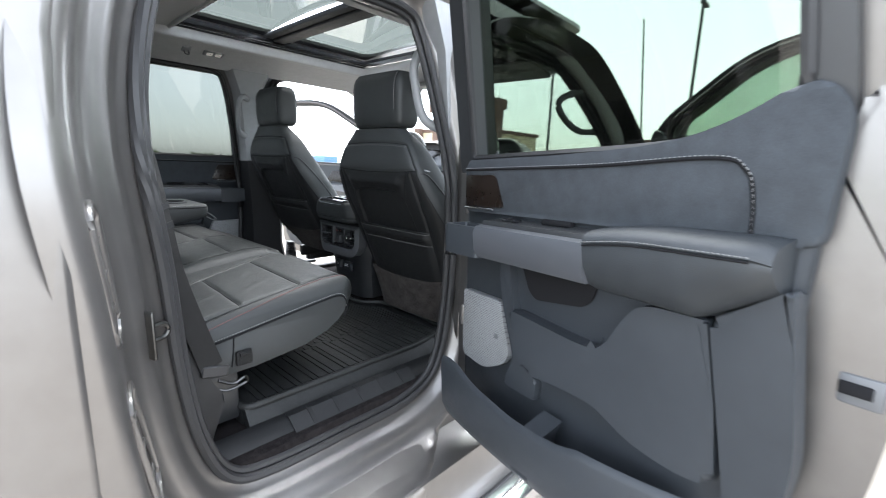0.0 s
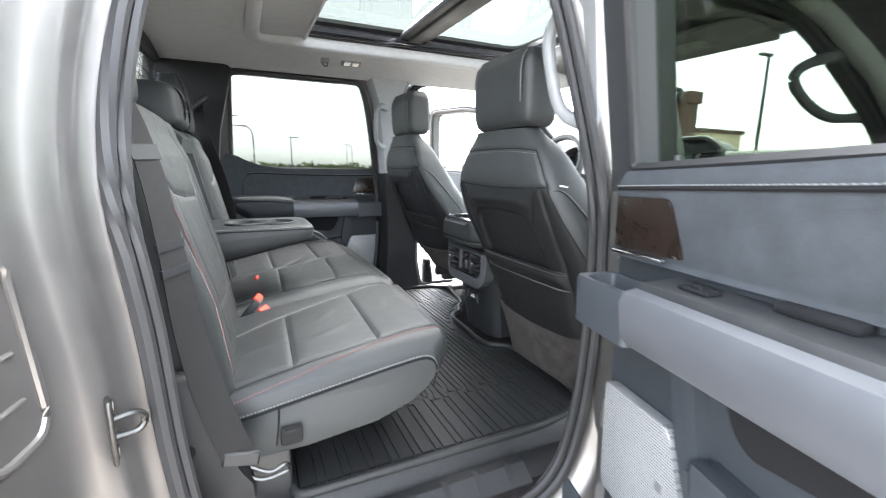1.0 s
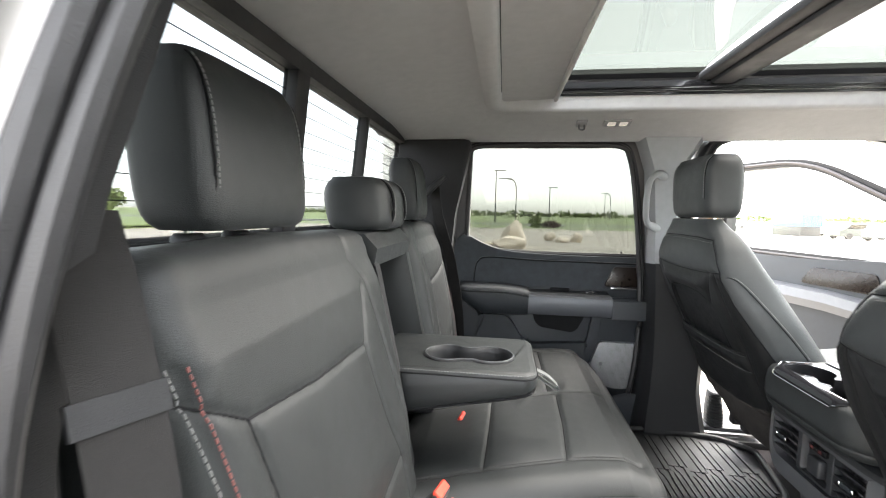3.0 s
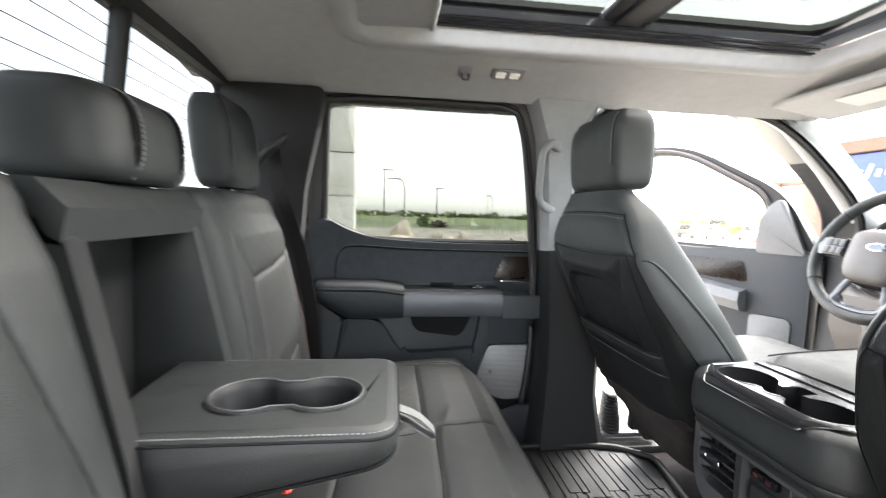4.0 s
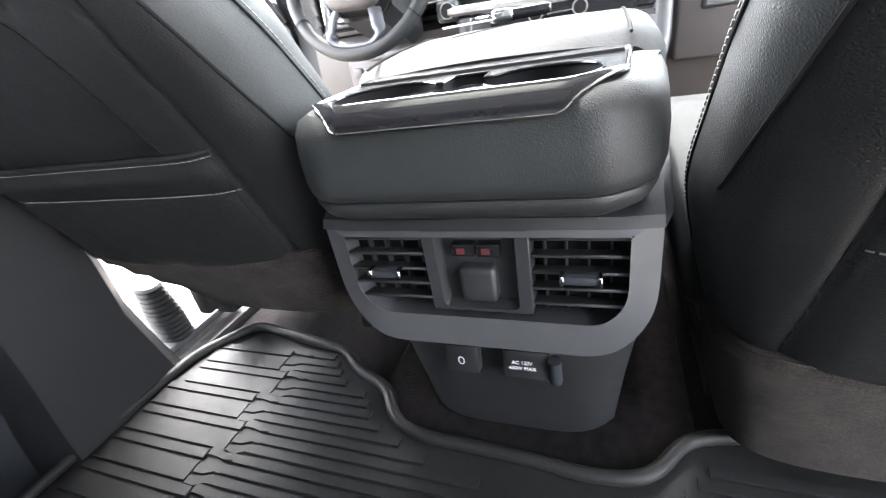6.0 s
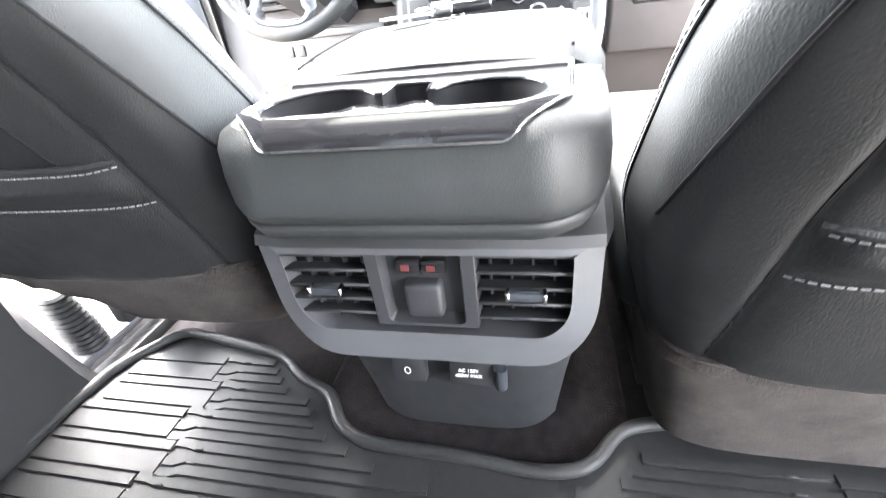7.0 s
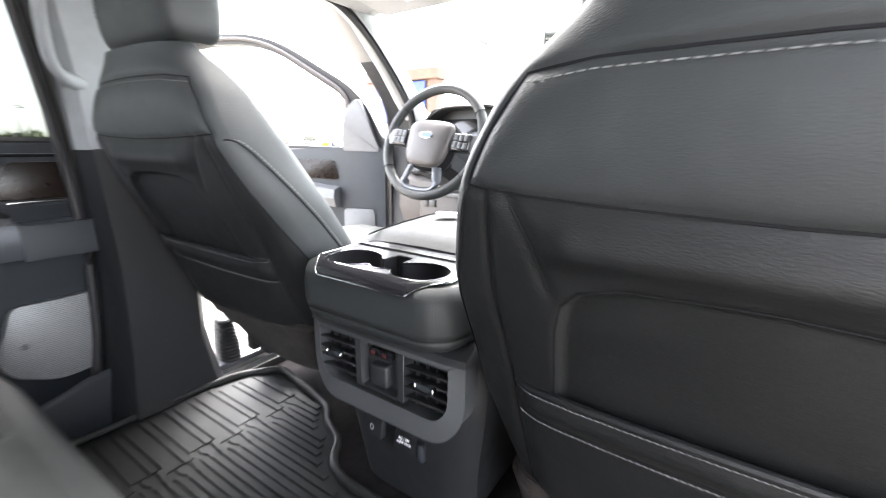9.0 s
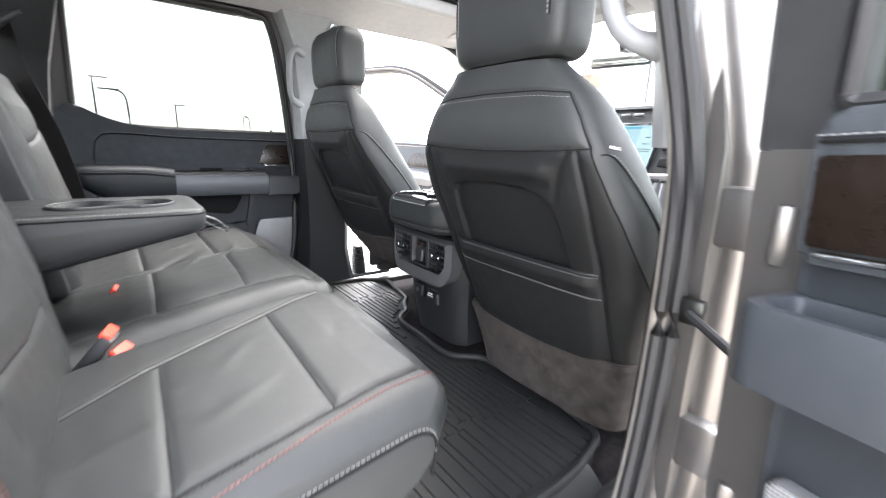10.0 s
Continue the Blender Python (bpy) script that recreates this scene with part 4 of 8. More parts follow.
# the top runs from the rim to the cups
annulus(bm, lobe(-0.010, ZT), [(x, y, ZT) for x, y in i], -0.706, 0.0)
arm = part("centre_armrest", bm, LEATHER, bench, "black leather armrest folded down", angle=50)
bm = bmesh.new()
loft(bm, [[(x, y, z) for x, y in cup_outline(g)] for g, z in ((0.009, ZT - 0.001), (0.008, ZT + 0.003), (0.004, ZT + 0.004), (0.0, ZT + 0.001), (-0.003, ZT - 0.008), (-0.005, 1.258))], caps=False)
low = [bm.verts.new((x, y, 1.2581)) for x, y in cup_outline(-0.005)]
bm.faces.new(low)
cup = part("cup_holder", bm, TRIM_DARK, arm, "charcoal plastic double cup holder")
bm = bmesh.new()
tube(bm, [(x, y, ZT + 0.0042) for x, y in cup_outline(0.004)], 0.0013, 6, closed=True)
part("rim", bm, SATIN, cup, "satin rim of the cups")
bm = bmesh.new()
tube(bm, [(x, y, ZT - 0.010) for x, y in offset(top, 0.0045)], 0.0018, 6, closed=True)
part("welt", bm, SEAM, arm)
bm = bmesh.new()
stitch(bm, [(x, y, ZT - 0.004) for x, y in offset(top, 0.001)])
part("stitching", bm, THREAD, arm, "pale thread stitching")
bm = bmesh.new()
tube(bm, wedge(0.0005, 1.2255), 0.0022, 6, closed=True)
part("low_welt", bm, SEAM, arm)
bm = bmesh.new()
loft(bm, [[(x, y + 0.02 + dy, z) for dy in (-0.011, 0.011)] + [(x, y + 0.02 + dy, z - 0.0025) for dy in (0.011, -0.011)] for x, y, z in curve([(-0.566, 0.0, 1.285), (-0.535, -0.002, 1.272), (-0.512, -0.006, 1.252), (-0.518, -0.004, 1.245), (-0.545, 0.0, 1.262), (-0.566, 0.002, 1.272)], 5)])
part("pull_loop", bm, WEB_GREY, arm, "grey webbing pull loop")

def smooth(table, z, h=0.026):
    """The table's value with its bends rounded off."""
    return sum(lin(table, z + h * k / 4) for k in range(-4, 5)) / 9


# ---- rear belts ----


def strip(bm, pts, w=0.047, t=0.0016, across=(1, 0, 0), twist=None):
    """Flat webbing along points; twist gives its heading in degrees by height."""
    pts = [Vector(p) for p in pts]
    rings = []
    for k, p in enumerate(pts):
        d = (pts[min(k + 1, len(pts) - 1)] - pts[max(k - 1, 0)]).normalized()
        a = radians(smooth(twist, p.z)) if twist else 0.0
        s = Vector((math.cos(a), math.sin(a), 0.0)) if twist else Vector(across)
        s = (s - d * s.dot(d)).normalized()
        q = d.cross(s)
        rings.append([p + s * a * w / 2 + q * b * t / 2 for a, b in ((-1, -1), (1, -1), (1, 1), (-1, 1))])
    return loft(bm, rings)


BELT_TURN = [(1.03, 8), (1.12, 18), (1.24, 40), (1.36, 56), (1.50, 62), (1.62, 60)]
belt = empty("seat_belt", (-0.80, -0.66, 1.0), "black webbing rear seat belt hanging by the open door", "seat belt", "rear seat belts")
bm = bmesh.new()
strip(bm, curve([(-0.925, -0.665, 1.62), (-0.886, -0.688, 1.56), (-0.862, -0.695, 1.47), (-0.848, -0.697, 1.36), (-0.836, -0.697, 1.24), (-0.812, -0.706, 1.12), (-0.787, -0.706, 1.03)], 6), twist=BELT_TURN)
part("webbing", bm, WEBBING, belt)
bm = bmesh.new()
strip(bm, [(-0.872, -0.692, 1.510), (-0.8695, -0.693, 1.5), (-0.867, -0.694, 1.490)], 0.053, 0.008, twist=BELT_TURN)
part("guide", bm, TRIM_DARK, belt, "black belt guide")
bm = bmesh.new()
for z, x in ((1.372, -0.8492), (1.335, -0.8455)):
    strip(bm, [(x - 0.0006, -0.6975, z + 0.006), (x, -0.6975, z), (x + 0.0006, -0.6975, z - 0.006)], 0.050, 0.005, twist=BELT_TURN)
part("latch_tongue", bm, TRIM_DARK, belt, "black latch tongue")
bm = bmesh.new()
box(bm, (-0.782, -0.708, 1.02), (0.055, 0.008, 0.025), 0.003, 1, pose(0, 0, 0, 0, 12, 0))
part("anchor_fold", bm, RUBBER, belt, "stitched anchor fold")
bm = bmesh.new()
tube(bm, curve([(-0.77, -0.685, 0.985), (-0.74, -0.69, 0.97), (-0.715, -0.69, 0.978), (-0.71, -0.685, 0.962), (-0.75, -0.685, 0.955), (-0.775, -0.68, 0.965)], 5), 0.0035, 6)
part("anchor_hook", bm, STEEL, belt, "bare steel anchor hook")

belt2 = empty("seat_belt", (-0.9, 0.66, 1.5), "black webbing rear seat belt on the cab corner", "seat belt", "rear seat belts")
bm = bmesh.new()
strip(bm, curve([(-0.890, 0.625, 1.715), (-0.878, 0.630, 1.62), (-0.862, 0.650, 1.555), (-0.828, 0.668, 1.43), (-0.800, 0.678, 1.25), (-0.79, 0.685, 1.05)], 6), across=(0.8, -0.5, 0))
part("webbing", bm, WEBBING, belt2)
bm = bmesh.new()
box(bm, (-0.886, 0.618, 1.715), (0.085, 0.022, 0.018), 0.008, 3, pose(0, 0, 0, 0, -45, 0))
tube(bm, curve([(-0.925, 0.612, 1.672), (-0.895, 0.606, 1.712), (-0.852, 0.622, 1.748)], 5), 0.009)
part("guide", bm, PLASTIC, belt2, "black belt guide")

# buckles between the cushions
for x, y, z, rz, red in ((-0.752, -0.213, 1.112, -15, 1), (-0.738, -0.205, 1.078, -30, 1), (-0.745, 0.11, 1.085, -10, 0)):
    b = empty("seat_belt_buckle", (x, y, z), "black seat belt buckle with a red button in the seat gap", "buckle", "rear buckles")
    bm = bmesh.new()
    m = pose(0, 0, 0, 0, -50, rz)
    box(bm, (x, y, z), (0.075, 0.044, 0.020), 0.005, 2, m)
    part("housing", bm, PLASTIC, b)
    bm = bmesh.new()
    e = m @ Vector((0.036, 0, 0.004))
    box(bm, (x + e.x, y + e.y, z + e.z), (0.010, 0.040, 0.017), 0.002, 1, m)
    part("button", bm, BUCKLE_RED, b, "bright red button")
    bm = bmesh.new()
    e = m @ Vector((-0.09, 0, -0.0))
    strip(bm, [(x + e.x, y + e.y, z + e.z), (x, y, z)], 0.03, 0.004, (0, 1, 0))
    part("stalk", bm, WEBBING, b)

# lower side trim beside the near cushion
bm = bmesh.new()
prism(bm, rounded([(-1.0, 0.83), (-0.80, 0.83), (-0.76, 0.95), (-0.79, 1.0), (-0.80, 1.13), (-0.85, 1.17), (-1.0, 1.17)], 0.015, 3), -0.70, -0.665, "xz", 0.006)
st = setting("side_trim_right", bm, TRIM_DARK, "charcoal plastic trim below the belt anchor", "trim")
bm = bmesh.new()
tube(bm, [(-0.855, -0.69, 1.047), (-0.855, -0.702, 1.047)], 0.011, 14)
part("trim_plug", bm, SEAM, st, "dark round plug")
bm = bmesh.new()
prism(bm, rounded([(-1.0, 0.83), (-0.80, 0.83), (-0.80, 1.13), (-1.0, 1.17)], 0.015, 3), 0.70, 0.735, "xz", 0.006)
setting("side_trim_left", bm, PLASTIC_SLATE, "slate plastic trim below the belt anchor", "trim")

# ---- front seats ----
def fs_rear(z):
    return smooth([(0.90, 0.045), (0.98, 0.025), (1.10, -0.022), (1.237, -0.072), (1.35, -0.127), (1.455, -0.1654), (1.53, -0.1654), (1.58, -0.1574)], z)


def fs_width(z):
    return smooth([(0.90, 0.37), (1.0, 0.43), (1.1, 0.485), (1.2, 0.533), (1.35, 0.522), (1.455, 0.4443), (1.53, 0.366), (1.565, 0.268), (1.58, 0.222)], z)


def fs_depth(z):
    return smooth([(0.90, 0.19), (1.1, 0.215), (1.3, 0.185), (1.45, 0.135), (1.53, 0.105), (1.565, 0.08), (1.58, 0.055)], z)


FS_CROSS = [(0.0, 1.437), (0.10, 1.439), (0.169, 1.442), (0.206, 1.4455)]
FS_TOP = [(0.0, 1.532), (0.11, 1.530), (0.160, 1.525)]
FS_SIDE = [(0.160, 1.525), (0.184, 1.490), (0.206, 1.4455)]
FS_LOW = [(0.186, 1.4445), (0.194, 1.356), (0.193, 1.25), (0.191, 1.08), (0.186, 1.0)]
FS_PLEAT = [(0.168, 1.440), (0.151, 1.405), (0.138, 1.366)]
FS_PANEL = [(0.0, 1.384), (0.08, 1.380), (0.114, 1.371), (0.129, 1.354), (0.136, 1.325), (0.145, 1.235)]


def fs_edge(z):
    """Where the smooth leather of the bolster begins, as a share of the half width."""
    return lin([(0.9, 1.0), (1.19, 0.99), (1.233, 0.965), (1.30, 0.935), (1.368, 0.905), (1.4455, 0.912), (1.527, 0.90), (1.58, 0.88)], z)


def fs_taper(z):
    """How much the shoulders draw in towards the front, as a share of the half width."""
    return lin([(1.15, 0.0), (1.30, 0.06), (1.42, 0.0136), (1.53, 0.0063)], z)


def fs_square(z):
    """How square the plan of the backrest is."""
    return smooth([(1.25, 3.4), (1.37, 3.92), (1.45, 5.19), (1.55, 2.45)], z)


def fs_relief(s, z):
    """How far the padding stands out behind the plain shell, at s from the middle."""
    d = 0.006
    far = min(near_line((s, z), line) for line in (FS_CROSS, FS_TOP, FS_SIDE, FS_LOW))
    d -= 0.0030 * math.exp(-(far / 0.0042) ** 2) + 0.003 * math.exp(-far / 0.014)
    d -= 0.0026 * math.exp(-(near_line((s, z), FS_PLEAT) / 0.006) ** 2)
    inside = min(lin([(1.20, 0.146), (1.325, 0.136), (1.354, 0.129), (1.384, 0.10)], z) - s, lin([(0.0, 1.384), (0.08, 1.380), (0.112, 1.371), (0.134, 1.354)], s) - z)
    d -= 0.0095 * soft((inside + 0.003) / 0.011)
    # the roll above the recessed panel
    d += 0.0095 * math.exp(-((z - 1.409) / 0.016) ** 2) * soft((0.155 - s) / 0.04)
    return d


def fs_point(y, z, cy, lift=0.0, relief=True):
    """A point on the rear face of the backrest."""
    w, d, r = fs_width(z) / 2, fs_depth(z), fs_rear(z)
    t = min(1.0, abs(y - cy) / w)
    n = fs_square(z)
    x = r + d / 2 - d / 2 * (1 - t ** n) ** (1 / n)
    if relief:
        lift += fs_relief(abs(y - cy), z) * soft((1 - t) / 0.12)
    return Vector((x - lift, y, z - lift * 0.3))


def front_seat(cy, hem_low=0.885, hem_high=1.058, corner=None, base=0.42):
    """A front seat; corner gives the height of the lower edge where it sweeps up towards the door."""
    ob = empty("front_seat", (0.15, cy, 0.87), "black leather front seat with a map pocket behind", "seat", "front seats")
    zs = sorted({round(v, 4) for v in list(np.arange(0.93, 1.16, 0.02)) + list(np.arange(1.16, 1.566, 0.0036)) + [1.57, 1.575, 1.579]})
    ts = list(np.concatenate([np.linspace(-1, -0.86, 12, endpoint=False), np.linspace(-0.86, 0.86, 124, endpoint=False), np.linspace(0.86, 1, 13)]))
    rings = []
    for z in zs:
        w, d, r = fs_width(z) / 2, fs_depth(z), fs_rear(z)
        ring = [tuple(fs_point(cy + w * t, z, cy)) for t in ts]
        for k in range(1, 40):
            a = math.pi * k / 40
            c, s = math.cos(a), math.sin(a)
            e = 2 / fs_square(z)
            f = abs(s) ** e
            ring.append((r + d / 2 + d / 2 * f, cy + w * (1 - fs_taper(z) * f) * math.copysign(abs(c) ** e, c), z))
        rings.append(ring)
    bm = bmesh.new()
    loft(bm, rings)
    br = part("backrest", bm, LEATHER_FLANK, ob, "grey-black leather bolsters, top paler for its light, black grained back", angle=60)
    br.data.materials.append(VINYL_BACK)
    # Above the cross seam the paler leather stands in for light falling there.
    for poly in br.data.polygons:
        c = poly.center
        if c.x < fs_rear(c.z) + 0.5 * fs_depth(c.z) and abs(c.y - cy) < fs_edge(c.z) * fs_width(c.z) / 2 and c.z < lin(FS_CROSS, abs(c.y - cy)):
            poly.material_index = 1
    # sewn lines
    def run(line, s, lift, out=(0.0, 0.0)):
        pts = []
        for (a, b), (c, d) in zip(line, line[1:]):
            k = max(2, int(math.hypot(c - a, d - b) / 0.008))
            pts += [(a + (c - a) * j / k, b + (d - b) * j / k) for j in range(k)]
        pts.append(line[-1])
        return [fs_point(cy + s * (y + out[0]), z + out[1], cy, lift) for y, z in pts]
    for name, line in (("cross_seam", FS_CROSS), ("top_seam", FS_TOP), ("panel_seam", FS_PANEL)):
        bm = bmesh.new()
        tube(bm, run(line, -1, 0.0002)[::-1] + run(line, 1, 0.0002)[1:], 0.0015 if name != "panel_seam" else 0.0009, 5)
        part(name, bm, SEAM, ob)
    for name, line, r in (("side_seam", FS_SIDE, 0.0014), ("side_seam", FS_LOW, 0.0014), ("pleat", FS_PLEAT, 0.0007)):
        for s in (-1, 1):
            bm = bmesh.new()
            tube(bm, run(line, s, 0.0002), r, 5)
            part(name, bm, SEAM, ob)
    bm = bmesh.new()
    stitch(bm, run(FS_TOP, -1, 0.0004, (0.0, -0.006))[::-1] + run(FS_TOP, 1, 0.0004, (0.0, -0.006))[1:], step=0.0080, length=0.0048, r=0.00045)
    part("stitching", bm, THREAD, ob, "pale thread stitching")
    for s in (-1, 1):
        bm = bmesh.new()
        tube(bm, [fs_point(cy + s * fs_edge(z) * fs_width(z) / 2, z, cy, 0.0004) for z in [1.455 - 0.009 * k for k in range(27)]], 0.0014, 6)
        part("side_seam", bm, SEAM, ob)
        # bolster seam on the flank, with pale stitching
        def flank(z, f):
            w, d, r = fs_width(z) / 2, fs_depth(z), fs_rear(z)
            n = fs_square(z)
            x = -1 + 2 * f
            y = (1 - abs(x) ** n) ** (1 / n)
            return Vector((r + d / 2 + d / 2 * x, cy + s * (w * (1 - fs_taper(z) * max(0.0, x)) * y + 0.0004), z))
        trail = [(p.x, p.y) for p in curve([(1.05, 0.70, 0), (1.20, 0.62, 0), (1.30, 0.52, 0), (1.37, 0.42, 0), (1.412, 0.33, 0), (1.432, 0.25, 0), (1.4375, 0.18, 0), (1.437, 0.13, 0), (1.435, 0.10, 0)], 8)]
        line = [flank(z, f) for z, f in trail]
        bm = bmesh.new()
        tube(bm, line, 0.0012, 6)
        part("bolster_seam", bm, SEAM, ob)
        bm = bmesh.new()
        stitch(bm, [p + Vector((0.005, s * 0.001, 0.001)) for p in line])
        part("stitching", bm, THREAD, ob, "pale thread stitching")
    # the map pocket with its wide hem
    nu, nv = 60, 44

    def pocket(u, v, lift):
        t = 2 * u - 1
        top = 1.240 + 0.004 * (1 - t * t)
        z = hem_high - 0.025 + (top - hem_high + 0.025) * v
        half = lin([(0, 0.186), (1, 0.188)], v)
        return fs_point(cy + t * half, z, cy, lift, False)
    bm = bmesh.new()
    rows = []
    for i in range(nu + 1):
        row = []
        for j in range(nv + 1):
            u, v = i / nu, j / nv
            e = min(min(u, 1 - u) * 14, v * 8, 1.0)
            z = 0.21 - (1 - v) * (1.265 - hem_high)
            hem = 0.006 * math.exp(-((z - 0.190) / 0.014) ** 2) - 0.0022 * math.exp(-((z - 0.166) / 0.0035) ** 2)
            row.append(bm.verts.new(pocket(u, v, 0.0025 + (0.0055 + hem + 0.003 * math.sin(math.pi * u) * v) * (1 - (1 - e) ** 2))))
        rows.append(row)
    for i in range(nu):
        for j in range(nv):
            bm.faces.new((rows[i][j], rows[i + 1][j], rows[i + 1][j + 1], rows[i][j + 1]))
    top = [row[-1].co.copy() for row in rows]
    low = [row[int(nv * (1 - 0.044 / (1.265 - hem_high)))].co.copy() for row in rows]
    mp = part("map_pocket", bm, VINYL_BACK, ob, "black grained map pocket", angle=70)
    bm = bmesh.new()
    tube(bm, [p + Vector((0.0025, 0, -0.001)) for p in top], 0.0042, 8)
    part("hem", bm, VINYL_BACK, mp)
    bm = bmesh.new()
    stitch(bm, [p + Vector((-0.0012, 0, 0)) for p in low], r=0.0005)
    part("stitching", bm, THREAD, mp, "pale thread stitching")
    bm = bmesh.new()
    stitch(bm, [p + Vector((-0.0016, 0, -0.005)) for p in top], r=0.0004)
    part("stitching", bm, THREAD, mp, "pale thread stitching")
    # carpet skirt below the pocket
    bm = bmesh.new()
    zz = [hem_low + (hem_high - hem_low) * k for k in (0.0, 0.03, 0.15, 0.3, 0.5, 0.7, 0.85, 0.93, 0.98, 1.0)]
    loft(bm, [oval(fs_rear(z) + 0.088, cy, lin([(0.88, 0.40), (1.05, 0.462)], z) * (1 if hem_low + 0.003 < z < hem_high - 0.006 else 0.97), (0.19 + 0.012 * soft((1.05 - z) / 0.1)) * (1 if hem_low + 0.003 < z < hem_high - 0.006 else 0.94), z, 5.0, 72) for z in zz])
    part("skirt", bm, SKIRT, ob, "brown-grey carpet skirt")
    # cushion and base
    bm = bmesh.new()
    for_c = rounded([(0.10, 1.02), (0.58, 1.05), (0.62, 1.10), (0.60, 1.155), (0.5, 1.165), (0.25, 1.13), (0.10, 1.13)], 0.03, 4)
    steps = [(-0.245, 0.16), (-0.238, 0.06), (-0.215, 0.0), (0.215, 0.0), (0.238, 0.06), (0.245, 0.16)]
    loft(bm, [[(0.36 + (x - 0.36) * (1 - 0.4 * k), cy + y, 1.09 + (z - 1.09) * (1 - k)) for x, z in for_c] for y, k in steps])
    part("seat", bm, LID, ob, angle=60)
    bm = bmesh.new()
    box(bm, (0.36, cy, 0.985), (0.44, base, 0.09), 0.02)
    part("seat_base", bm, PLASTIC, ob, "black seat base")
    for s in (-1, 1):
        bm = bmesh.new()
        box(bm, (0.40, cy + s * 0.18, 0.88), (0.52, 0.045, 0.035), 0.006)
        box(bm, (0.30, cy + s * 0.18, 0.92), (0.4, 0.03, 0.06), 0.006)
        part("seat_rail", bm, RUBBER, ob, "black seat rail")
    if corner:
        for c in ob.children_recursive:
            if c.name.split(".")[0] in ("backrest", "map_pocket", "hem", "skirt", "side_seam", "stitching"):
                for v in c.data.vertices:
                    v.co.z = max(v.co.z, lin(corner, v.co.y - cy))
    return ob


FS_Y = -0.437
pass_seat = front_seat(FS_Y)
hr_f = headrest((-0.128, FS_Y - 0.025, 1.664), (0.105, 0.252, 0.168), (-0.065, 0.065), 1.568, "black leather front headrest on chrome posts", "front headrests", lean=-0.02)
driver_seat = front_seat(0.424, 0.955, 1.098, [(-0.2, 0.985), (0.0, 0.992), (0.05, 1.012), (0.096, 1.045), (0.156, 1.08), (0.206, 1.115), (0.27, 1.17)], 0.22)
driver_seat.matrix_basis = pose(0.15 + 0.042, 0.424, 0.87 + 0.038)
copy_thing(hr_f, pose(-0.128 + 0.06, 0.42, 1.568 + 0.04))
lettering("AIRBAG", 0.0058, Matrix.Translation((-0.122, FS_Y - 0.2265, 1.4475)) @ pose(0, 0, 0, 90, 8, -17), WHITE_MARK, pass_seat, "airbag_tag")

# ---- rear doors: u runs back from the front edge, v into the cab ----


